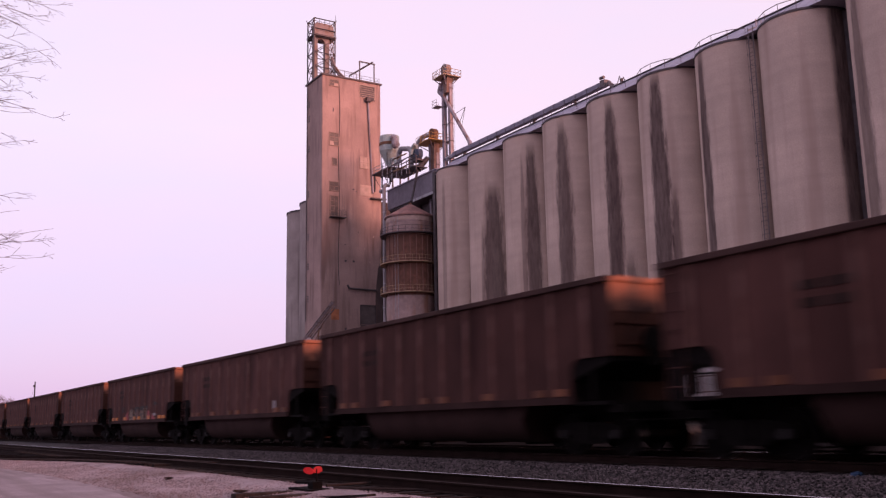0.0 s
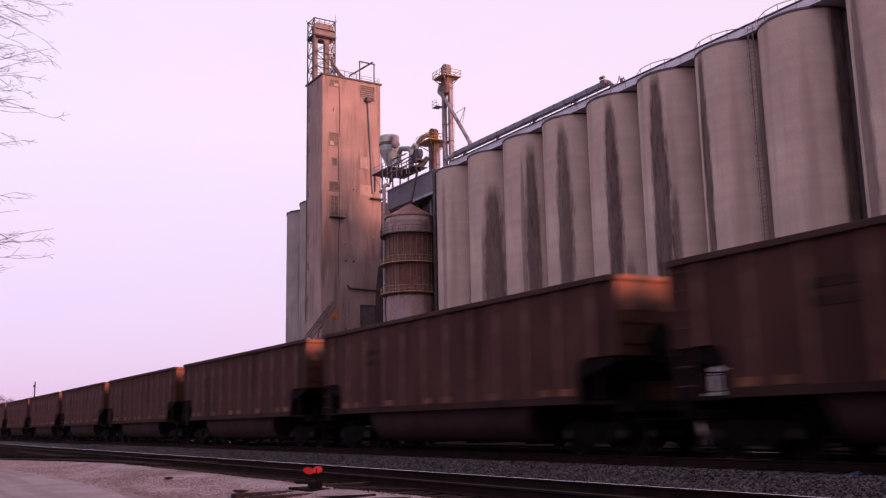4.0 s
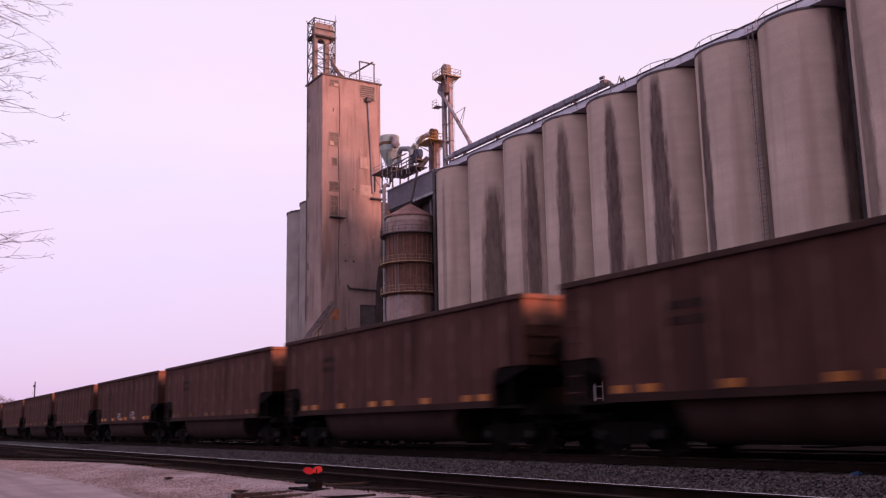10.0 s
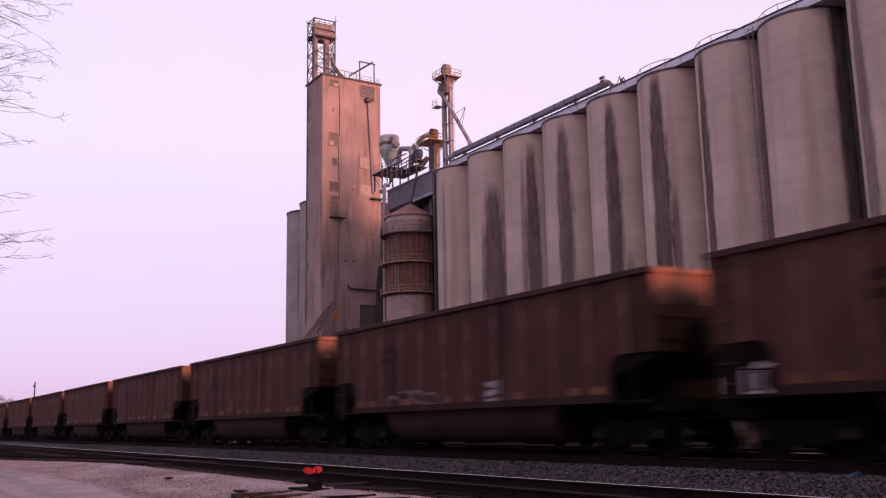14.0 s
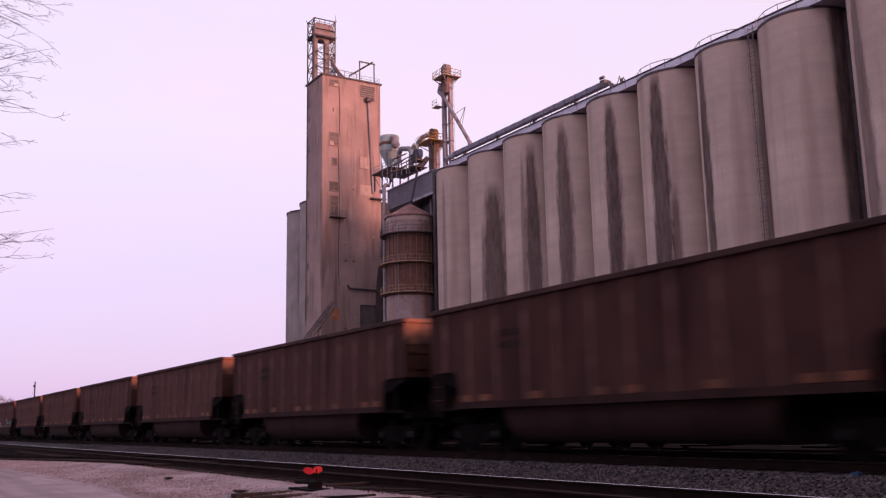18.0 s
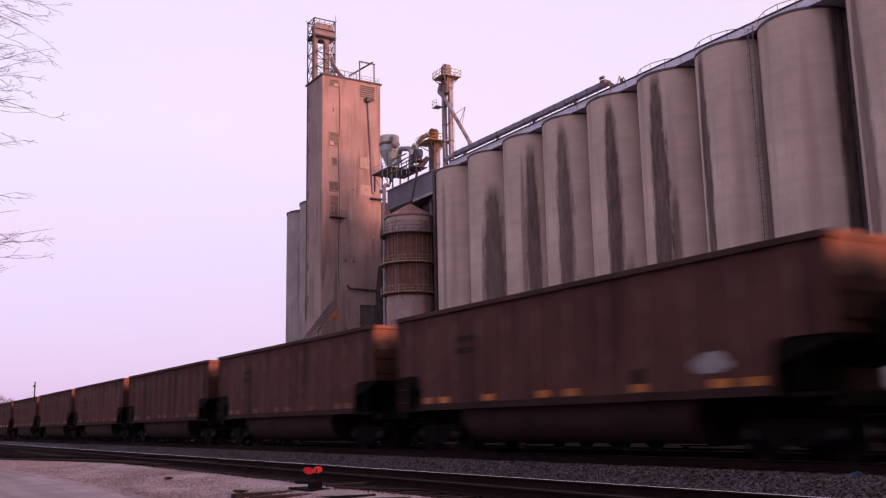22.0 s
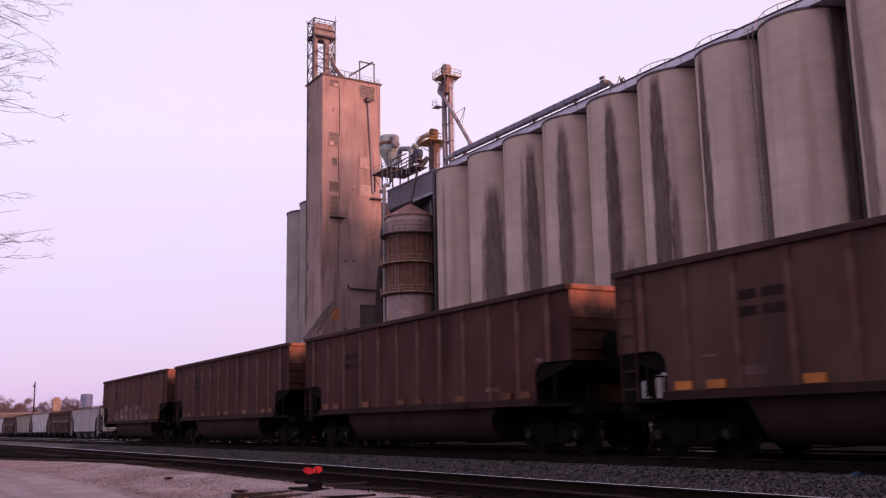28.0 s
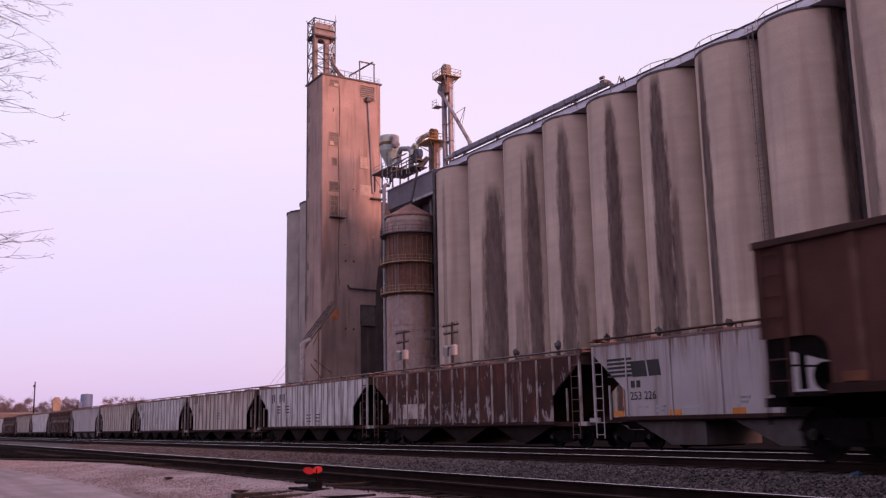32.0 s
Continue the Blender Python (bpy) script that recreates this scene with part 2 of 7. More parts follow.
M_RAILDULL = mat("dull_rail_head", (0.034, 0.025, 0.024), rough=0.95, metal=0.0, var=0.2, scale=2.0, bump=0.05, spec=0.05)
M_CARBODY = mat("brown_gondola_paint", (0.074, 0.0326, 0.0285), rough=0.9, spec=0.1, var=0.25, scale=0.7, bump=0.1, dirt=((0.044, 0.0192, 0.0172), 0.5, (0.8, 0.8, 0.25)), tone=0.22)
M_CARPALE = mat("pale_dusty_gondola_paint", (0.098, 0.052, 0.044), rough=0.9, spec=0.1, var=0.22, scale=0.7, bump=0.1, dirt=((0.065, 0.033, 0.028), 0.45, (0.8, 0.8, 0.25)))
M_CARPOST = mat("dusty_gondola_post", (0.112, 0.0525, 0.0445), rough=0.9, spec=0.1, var=0.22, scale=1.5, bump=0.1, dirt=((0.03, 0.02, 0.018), 0.4, (2, 2, 0.6)))


def dusty_bands(m, bands, dust):
    """Pale dust caked on the posts at certain heights."""
    n, l = m.node_tree.nodes, m.node_tree.links
    b = n["Principled BSDF"]
    out = b.inputs["Base Color"].links[0].from_socket
    tc = n.new("ShaderNodeTexCoord")
    sep = n.new("ShaderNodeSeparateXYZ")
    l.new(tc.outputs["Object"], sep.inputs[0])
    for lo, hi, amount in bands:
        cur = None
        for a, c in ((lo, lo + .15), (hi, hi - .15)):
            r = n.new("ShaderNodeMapRange")
            r.inputs["From Min"].default_value, r.inputs["From Max"].default_value = a, c
            r.inputs["To Max"].default_value = amount ** .5
            l.new(sep.outputs[2], r.inputs["Value"])
            if cur is None:
                cur = r.outputs[0]
            else:
                mu = n.new("ShaderNodeMath")
                mu.operation = "MULTIPLY"
                l.new(cur, mu.inputs[0])
                l.new(r.outputs[0], mu.inputs[1])
                cur = mu.outputs[0]
        mx = n.new("ShaderNodeMix")
        mx.data_type = "RGBA"
        l.new(cur, mx.inputs[0])
        l.new(out, mx.inputs[6])
        mx.inputs[7].default_value = (*dust, 1)
        out = mx.outputs[2]
    l.new(out, b.inputs["Base Color"])


dusty_bands(M_CARPOST, ((2.8, 3.4, .6), (1.8, 2.2, .45)), (0.165, 0.090, 0.081))


def streaks(m, colour, z0, z1, amount, size, lo=.45, hi=.62, fade=.25):
    """Rust, flaked paint or painted shade in a noise of its own, strongest at height z1 and gone at z0."""
    n, l = m.node_tree.nodes, m.node_tree.links
    b = n["Principled BSDF"]
    out = b.inputs["Base Color"].links[0].from_socket
    tc = n.new("ShaderNodeTexCoord")
    sep = n.new("ShaderNodeSeparateXYZ")
    l.new(tc.outputs["Object"], sep.inputs[0])
    mp = n.new("ShaderNodeMapping")
    mp.inputs["Scale"].default_value = size
    mp.inputs["Location"].default_value = (3.1, 7.7, 1.3)
    l.new(tc.outputs["Object"], mp.inputs["Vector"])
    nz = n.new("ShaderNodeTexNoise")
    nz.inputs["Scale"].default_value, nz.inputs["Detail"].default_value, nz.inputs["Roughness"].default_value = 1.0, 6.0, 0.65
    l.new(mp.outputs[0], nz.inputs["Vector"])
    up = n.new("ShaderNodeMapRange")                     # the streaks thin out away from z1
    up.inputs["From Min"].default_value, up.inputs["From Max"].default_value = z0, z1
    up.inputs["To Min"].default_value, up.inputs["To Max"].default_value = -fade, .0
    l.new(sep.outputs[2], up.inputs["Value"])
    ad = n.new("ShaderNodeMath")
    ad.operation = "ADD"
    l.new(nz.outputs["Fac"], ad.inputs[0])
    l.new(up.outputs[0], ad.inputs[1])
    r = n.new("ShaderNodeMapRange")
    r.inputs["From Min"].default_value, r.inputs["From Max"].default_value = lo, hi
    r.inputs["To Max"].default_value = amount
    l.new(ad.outputs[0], r.inputs["Value"])
    mx = n.new("ShaderNodeMix")
    mx.data_type = "RGBA"
    l.new(r.outputs[0], mx.inputs[0])
    l.new(out, mx.inputs[6])
    mx.inputs[7].default_value = (*colour, 1)
    l.new(mx.outputs[2], b.inputs["Base Color"])


M_CARRIM = mat("worn_gondola_rim", (0.052, 0.027, 0.0245), rough=0.9, spec=0.15, var=0.3)
# Orange top and dark lower end carry sun and shade in their colours
M_SUNLITEND = mat("sunlit_end_orange", (0.27, 0.098, 0.055), rough=0.85, var=0.25, dirt=((0.08, 0.05, 0.04), 0.4, (1, 1, .4)))
M_ENDTOP = M_SUNLITEND.copy()
M_ENDSHEET = mat("shaded_rust_end_sheet", (0.058, 0.023, 0.016), rough=0.9, spec=0.1, var=0.3, dirt=((0.03, 0.014, 0.011), 0.45, (1, 1, 0.5)))
M_TUB = mat("gondola_tub", (0.036, 0.018, 0.0165), rough=0.9, spec=0.1, var=0.3)
M_BLACK = mat("grime_and_shade_black", (0.0068, 0.0052, 0.0052), rough=0.95, spec=0.08, var=0.4, scale=4.0)
M_BEARING = mat("worn_bearing_cap", (0.018, 0.0155, 0.016), rough=0.6, metal=0.2, var=0.3, tone=0.4)
M_TREAD = mat("wheel_tread_steel", (0.10, 0.088, 0.085), rough=0.35, metal=1.0, var=0.15)
M_CARMARK = mat("faded_car_mark", (0.026, 0.015, 0.0135), rough=0.9, spec=0.1, var=0.3)
M_REFL = mat("yellow_reflector", (0.44, 0.14, 0.02), rough=0.5, var=0.2, tone=0.2)
M_REFLDULL = mat("dull_orange_reflector", (0.135, 0.045, 0.021), rough=0.7, var=0.35, tone=0.3)
M_BARS = mat("black_marking", (0.03, 0.028, 0.03), rough=0.8, var=0.2)
M_HOPWHITE = mat("white_hopper_paint", (0.52, 0.48, 0.49), rough=0.7, var=0.14, scale=0.8, bump=0.06, dirt=((0.17, 0.125, 0.12), 0.5, (2, 4.0, 0.4)))
M_HOPNS = mat("grey_hopper_paint", (0.345, 0.300, 0.318), rough=0.65, var=0.12, scale=0.8, bump=0.05, dirt=((0.24, 0.19, 0.19), 0.40, (2, 2.4, 0.2)))
M_HOPRUST = mat("rusted_hopper_paint", (0.050, 0.0185, 0.0158), rough=0.9, var=0.4, scale=0.9, bump=0.15, dirt=((0.26, 0.21, 0.21), 0.12, (2, 1.9, 0.22)))
M_HOPRUSTRIB = mat("pale_worn_rib", (0.34, 0.28, 0.275), rough=0.8, var=0.25, dirt=((0.10, 0.042, 0.033), 0.45, (2, 2, 1.2)), tone=0.3)
M_HOPTAN = mat("tan_hopper_paint", (0.46, 0.385, 0.36), rough=0.75, var=0.16, scale=0.8, dirt=((0.25, 0.18, 0.16), 0.50, (2, 2.2, 0.3)))
# Ribs of the sheets' own paint, toned darker to paint their shading
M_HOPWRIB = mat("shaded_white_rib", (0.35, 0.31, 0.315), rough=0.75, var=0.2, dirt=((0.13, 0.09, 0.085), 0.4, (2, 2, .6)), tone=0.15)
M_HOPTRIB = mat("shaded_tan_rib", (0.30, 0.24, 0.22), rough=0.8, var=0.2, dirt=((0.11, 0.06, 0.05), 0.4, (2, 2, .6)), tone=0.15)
streaks(M_HOPNS, (0.15, 0.062, 0.048), 1.9, 3.9, .85, (1, 3.2, .22), .46, .60)
streaks(M_HOPNS, (0.19, 0.135, 0.13), 1.0, 4.6, .6, (1, 7.0, .16), .42, .62)
streaks(M_HOPRUST, (0.115, 0.030, 0.020), .5, 3.4, .85, (1, 1.6, .5), .48, .64, .12)
streaks(M_HOPRUST, (0.30, 0.25, 0.25), 4.2, .6, .85, (1, 2.2, 1.0), .50, .57, .12)
streaks(M_HOPTAN, (0.17, 0.068, 0.050), 1.2, 3.7, .85, (1, 3.0, .25), .46, .60)
streaks(M_HOPWHITE, (0.15, 0.095, 0.088), 2.6, 1.0, .6, (1, 3.0, .5), .45, .62)
M_HOPROOF = mat("hopper_roof_rust", (0.10, 0.058, 0.052), rough=0.85, var=0.3, dirt=((0.1, 0.05, 0.04), 0.4, (1, 1, 1)))
M_RED = mat("red_switch_target", (0.5, 0.022, 0.022), rough=0.6, var=0.2, scale=9.0)
M_POLE = mat("weathered_pole_wood", (0.03, 0.024, 0.022), rough=0.95, var=0.3, scale=2.0)
M_TRANSF = mat("pale_transformer_paint", (0.22, 0.205, 0.22), rough=0.5, var=0.1)
M_BARK = mat("grey_brown_bark", (0.11, 0.085, 0.08), rough=0.95, var=0.3, scale=3.0)
M_TWIG = mat("far_twig", (0.19, 0.125, 0.13), rough=1.0, var=0.3)
M_BRICK = mat("far_brick", (0.22, 0.155, 0.135), var=0.2, scale=0.3)
M_FARROOF = mat("far_roof", (0.30, 0.25, 0.25), var=0.15)
M_BLUE = mat("blue_tank_paint", (0.10, 0.13, 0.22), rough=0.5, var=0.15)
M_FANBLUE = mat("dull_blue_fan_paint", (0.045, 0.062, 0.10), rough=0.7, var=0.25)
M_TANK = mat("buff_tower_paint", (0.30, 0.20, 0.15), var=0.2)
M_WIRE = mat("black_wire", (0.03, 0.027, 0.03), rough=0.7, var=0.1)
M_BLUEBAG = mat("blue_plastic", (0.012, 0.04, 0.09), rough=0.5, var=0.2)
M_SHADEWALL = mat("dark_blocking_wall", (0.09, 0.07, 0.065), var=0.2)


# ---- building helpers ----
def box(bm, c, s, rot=None):
    """An axis-aligned box of size s round c, or turned by the matrix rot."""
    r = bmesh.ops.create_cube(bm, size=1.0)["verts"]
    m = Matrix.Translation(c) @ (rot.to_4x4() if rot else Matrix.Identity(4)) @ Matrix.Diagonal((*s, 1))
    bmesh.ops.transform(bm, matrix=m, verts=r)
    return bm


def rod(bm, a, b, r, seg=6, r2=None, cap=True):
    """A round or square bar from a to b."""
    a, b = Vector(a), Vector(b)
    d = b - a
    v = bmesh.ops.create_cone(bm, cap_ends=cap, segments=seg, radius1=r, radius2=r if r2 is None else r2, depth=d.length)["verts"]
    bmesh.ops.transform(bm, matrix=Matrix.Translation((a + b) / 2) @ d.to_track_quat("Z", "Y").to_matrix().to_4x4(), verts=v)
    return bm


def lathe(bm, profile, seg=48, cap=False):
    """Turn (radius, height) pairs round the z axis."""
    rings = []
    for r, z in profile:
        rings.append([bm.verts.new((r * math.cos(2 * math.pi * i / seg), r * math.sin(2 * math.pi * i / seg), z)) for i in range(seg)])
    for p, q in zip(rings, rings[1:]):
        for i in range(seg):
            bm.faces.new((p[i], p[(i + 1) % seg], q[(i + 1) % seg], q[i]))
    if cap:
        bm.faces.new(rings[-1])
        bm.faces.new(rings[0][::-1])
    return bm


def sheet(bm, pts, axis, lo, hi):
    """A flat plate: the outline pts (two coordinates) pushed through from lo to hi along axis 'x' or 'y'."""
    def at(p, v):
        return (v, p[0], p[1]) if axis == "x" else (p[0], v, p[1]) if axis == "y" else (p[0], p[1], v)
    f = [bm.verts.new(at(p, lo)) for p in pts]
    g = [bm.verts.new(at(p, hi)) for p in pts]
    bm.faces.new(f)
    bm.faces.new(g[::-1])
    k = len(pts)
    for i in range(k):
        bm.faces.new((f[i], g[i], g[(i + 1) % k], f[(i + 1) % k]))
    return bm


def mesh_of(name, bm, material, smooth=False):
    bmesh.ops.recalc_face_normals(bm, faces=bm.faces)
    me = bpy.data.meshes.new(name)
    bm.to_mesh(me)
    bm.free()
    me.materials.append(material)
    if smooth:
        for p in me.polygons:
            p.use_smooth = True
        me.set_sharp_from_angle(angle=radians(35))
    return me


def part(name, bm, material, parent, label="", smooth=False, at=None):
    me = bm if isinstance(bm, bpy.types.Mesh) else mesh_of(name, bm, material, smooth)
    ob = new(name, me)
    ob.parent = parent
    if at is not None:
        ob.location = at
    return tagged(ob, label)


def thing(name, x, y, z, label, category, group="", rz=0.0, kind=""):
    ob = new(name)
    ob.matrix_basis = pose(x, y, z, 0, 0, rz)
    return tagged(ob, label, category, group, kind)


def solid(name, bm, material, label, category, kind="", group="", smooth=False):
    return tagged(new(name, mesh_of(name, bm, material, smooth)), label, category, group, kind)


B = bmesh.new


# ---- ground, road and tracks ----
MAIN_X, MAIN_Z = 14.85, 0.59      # the running track, top of rail
SIDE_X, SIDE_Z = 8.89, 0.42       # the near siding
YARD_X, YARD_Z = 26.05, 0.25      # the track with the standing hoppers

bm = B()
rng = random.Random(3)
ys = [-3000, -300, -60] + [-40 + 2.0 * i for i in range(61)] + [100, 160, 300, 800, 3500]
xs = [-3000, -300, -60] + [-30 + 2.0 * i for i in range(31)] + [45, 60, 90, 140, 400, 3500]
grid = [[bm.verts.new((x, y, 0.03 * noise.noise((x * 0.3, y * 0.3, 0)) if abs(x) < 40 and -50 < y < 90 else 0.0)) for x in xs] for y in ys]
for a, b in zip(grid, grid[1:]):
    for i in range(len(xs) - 1):
        bm.faces.new((a[i], a[i + 1], b[i + 1], b[i]))
solid("ground", bm, M_GROUND, "grey-tan gravel ground with dark dirt", "ground", "structure")

bm = B()
edge = [(4.75 + 0.25 * noise.noise((y * 0.35, 3, 0)) + 0.02 * (30 - y) * (y < 30), y) for y in range(-40, 260, 2)]
sheet(bm, [(-9, 260), (-9, -40)] + edge, "z", -0.05, 0.034)
solid("road", bm, M_ROAD, "pale packed-stone road beside the siding", "road", "structure")


def bed(name, x, z, y0, y1, half, material, label):
    bm = B()
    prof = [(x - half - 0.75, -0.06), (x - half, z - 0.20), (x + half, z - 0.20), (x + half + 0.75, -0.06)]
    sheet(bm, prof, "y", y0, y1)
    return solid(name, bm, material, label, "track bed", "structure")


def rail_mesh(x, z, y0, y1, head):
    """A flat-bottomed rail with head, web and foot."""
    prof = [(-.07, 0), (.07, 0), (.07, .012), (.012, .03), (.012, .13), (.037, .14), (.037, .168), (.03, .172), (-.03, .172), (-.037, .168), (-.037, .14), (-.012, .13), (-.012, .03), (-.07, .012)]
    bm = B()
    sheet(bm, [(x + p, z - .172 + q) for p, q in prof], "y", y0, y1)
    me = mesh_of("rail", bm, M_RAIL)
    me.materials.append(head)
    for p in me.polygons:
        if p.normal.z > 0.6 and p.center.z > z - 0.02:
            p.material_index = 1
    return me


def track(name, x, z, y0, y1, head, label, canted=0.0, near=None):
    root = thing(name, 0, 0, 0, label, "railway track", kind="structure")
    part("rail", rail_mesh(x - 0.75, z, y0, y1, near or head), None, root)
    part("rail", rail_mesh(x + 0.75, z + canted, y0, y1, head), None, root)
    return root


bed("main_track_bed", MAIN_X, MAIN_Z, -150, 1500, 2.0, M_OILSHADE, "dark oily ballast under the running track")
bed("siding_bed", SIDE_X, SIDE_Z, -150, 600, 1.35, M_OILSHADE, "dark dirty ballast of the siding")
bed("yard_track_bed", YARD_X, YARD_Z, -60, 500, 1.8, M_OILSHADE, "dark ballast under the standing hoppers")
bm = B()
sheet(bm, [(10.2, -0.04), (10.7, 0.17), (11.7, 0.25), (12.6, 0.37), (13.3, 0.41), (13.62, 0.37)], "y", -60, 500)
solid("ballast_shoulder", bm, M_BALLAST, "grey crushed-stone ballast between the tracks", "ballast", "structure")

# Yard ground made near-black, so the shade below the cars is its colour
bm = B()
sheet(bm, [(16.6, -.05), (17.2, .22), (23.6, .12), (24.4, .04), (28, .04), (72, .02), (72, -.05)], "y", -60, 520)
solid("yard_surface", bm, M_OILSHADE, "near-black yard ground with the shade below the cars in its colour", "ground", "structure")

main_track = track("main_track", MAIN_X, MAIN_Z, -150, 1500, M_RAILTOP, "running track with polished rail heads", 0.062)
side_track = track("siding_track", SIDE_X, SIDE_Z, -150, 600, M_RAILTOP, "siding track with one bright and one rusty rail", 0.0, M_RAILDULL)
yard_track = track("yard_track", YARD_X, YARD_Z, -60, 500, M_RAILDULL, "rusty yard track under standing hoppers")


# ---- concrete silos ----
SILO_X, SILO_R, SILO_H = 78.18, 4.5, 39.9
SILO_Y = [119.83 - 9.1046 * k for k in range(10)]
SILO_Y[7] += 0.5
SILO_Y[8] -= 0.6
SILO_Y[9] -= 0.6
TURN = 200.0
# Bands from 238 degrees on paint the shade between neighbouring silos
STAINS_AND_SHADE = [[(183, 194, 39, .45), (240, 262, 30, .5), (196, 226, 16, .5)], [(203, 243, 35.5, .85), (196, 204, 30, .4), (180, 205, 15, .5)], [(203, 211, 38, .45), (212, 236, 39, .9), (180, 206, 19, .55)],
          [(191, 218, 40, .85), (214, 240, 20, .6), (172, 188, 14, .5)], [(193, 217, 40.3, .95), (214, 238, 21, .65), (168, 188, 15, .5)], [(177, 205, 40.8, .95), (203, 219, 27, .75), (160, 180, 17, .5), (218, 236, 18, .5)], [(150, 170, 41, .95), (238, 262, 38, .45)],
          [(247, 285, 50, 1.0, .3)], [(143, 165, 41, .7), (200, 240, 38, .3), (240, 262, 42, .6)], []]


def silo(k, y):
    ob = thing("grain_silo", SILO_X, y, 0, ["tall pale concrete grain silo with dark run-down stains", "tall pale clean concrete grain silo"][k == 7], "silo", "row of grain silos", rz=TURN)
    bands = [(b[0] - TURN, b[1] - TURN, b[2], b[3], b[4] if len(b) > 4 else 1.3) for b in STAINS_AND_SHADE[k]]
    m = stained_shaded_concrete("silo_concrete", (0.444, 0.341, 0.290), bands)
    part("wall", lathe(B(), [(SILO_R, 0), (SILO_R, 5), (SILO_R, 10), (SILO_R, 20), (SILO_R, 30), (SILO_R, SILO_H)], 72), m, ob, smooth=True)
    part("rim", lathe(B(), [(SILO_R - .05, SILO_H), (SILO_R + .09, SILO_H), (SILO_R + .09, SILO_H + .22), (SILO_R - .3, SILO_H + .24)], 72), M_DARKSTEEL, ob, "dark steel eave ring", True)
    part("roof_deck", lathe(B(), [(SILO_R - .25, SILO_H + .2), (.02, SILO_H + .42)], 48), M_ROOF, ob, "grey sheet-metal roof deck", True)
    return ob


for k, y in enumerate(SILO_Y):
    silo(k, y)

ridge = thing("silo_ridge_roof", 0, 0, 0, "long grey sheet-metal ridge roof over the silo row", "roof")
RY0, RY1, RZ = SILO_Y[9] - 4, SILO_Y[0] + 3.6, 42.75
bm = B()
sheet(bm, [(74.75, SILO_H + .2), (78.18, RZ), (81.6, SILO_H + .2)], "y", RY0, RY1)
part("slope", bm, M_ROOF, ridge)
bm = B()
for i in range(int((RY1 - RY0) / .9)):
    y = RY0 + .4 + .9 * i
    rod(bm, (74.75, y, SILO_H + .24), (78.16, y, RZ + .03), .012, 4)
part("seam", bm, M_ROOF, ridge)
part("ridge_cap", box(B(), (78.18, (RY0 + RY1) / 2, RZ + .02), (.5, RY1 - RY0, .1)), M_DARKSTEEL, ridge)

# Concrete infill in a dark colour that stands for the gaps' shade
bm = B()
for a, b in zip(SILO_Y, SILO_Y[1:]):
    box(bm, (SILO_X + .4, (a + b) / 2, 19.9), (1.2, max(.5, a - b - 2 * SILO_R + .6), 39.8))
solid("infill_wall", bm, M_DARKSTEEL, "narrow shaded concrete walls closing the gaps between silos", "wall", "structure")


# Unseen block added behind the silos to keep low sun off the tower
bm = B()
box(bm, (88.3, 91.5, 19.7), (11.0, 113.0, 39.4))
solid("wall_rear_bins", bm, M_CONC, "plain unseen wall added behind the silos to shade the tower", "wall", "structure")

# ---- headhouse tower ----
TX0, TX1, TY0, TY1, TZ = 68.0, 80.05, 151.53, 158.75, 65.1
tower = thing("headhouse_tower", 0, 0, 0, "tall weathered tan concrete elevator headhouse tower", "tower")
bm = B()
box(bm, ((TX0 + TX1) / 2, (TY0 + TY1) / 2, TZ / 2), (TX1 - TX0, TY1 - TY0, TZ))
bmesh.ops.bevel(bm, geom=[e for e in bm.edges if abs(e.verts[0].co.z - e.verts[1].co.z) > 10], offset=0.08, segments=2, affect="EDGES")
part("shaft", bm, M_TOWER, tower)
bm = B()
box(bm, ((TX0 + TX1) / 2, (TY0 + TY1) / 2, TZ + .12), (TX1 - TX0 + .5, TY1 - TY0 + .5, .26))
part("roof_slab", bm, M_DARKSTEEL, tower, "dark thin roof slab")


def low_silo(x, y, r, h):
    ob = thing("old_silo", x, y, 0, "older grey concrete silo behind the tower", "silo", "old silos")
    part("wall", lathe(B(), [(r, 0), (r, h * .5), (r, h)], 56), M_CONC, ob, smooth=True)
    part("roof", lathe(B(), [(r + .12, h), (r + .12, h + .3), (0.02, h + .45)], 56), M_DARKSTEEL, ob, "dark flat roof", True)


low_silo(72.0, 165.85, 4.5, 41.6)
low_silo(72.6, 160.9, 4.5, 42.6)

# ---- round grain dryer ----
dryer = thing("grain_dryer", 74.0, 130.1, 0, "round steel grain dryer with rusty screens and ring walkways", "grain dryer")
DR = 3.95
part("base_shell", lathe(B(), [(DR, 0), (DR, 10), (DR, 21.2)], 56), M_DRYER, dryer, "pale stained lower shell", True)
part("screen", lathe(B(), [(DR - .1, 21.2), (DR - .1, 31.0)], 56), M_DRYRUST, dryer, "rusty perforated drying screen", True)
part("top_shell", lathe(B(), [(DR, 31.0), (DR, 34.2)], 56), M_DRYER, dryer, "pale top shell", True)
part("cone_roof", lathe(B(), [(DR + .25, 34.1), (DR + .2, 34.3), (.45, 36.5), (.02, 36.6)], 56), M_DRYROOF, dryer, "low conical sheet roof", True)


# ---- coal gondola cars ----
CAR_L, BODY, HALFW, TOP = 16.15, 14.59, 1.6, 3.76
SILL, CUT_Z, CUT_Y = 1.13, 2.08, 1.32


def side_outline():
    h = BODY / 2
    pts = [(-h, TOP), (-h, CUT_Z)]
    for i in range(5):
        a = i / 4 * math.pi / 2
        pts.append((-h + CUT_Y - .35 + .35 * math.sin(a), CUT_Z - .28 + .28 * math.cos(a)))
    pts += [(-h + CUT_Y, SILL)]
    return pts + [(-y, z) for y, z in pts[::-1]]


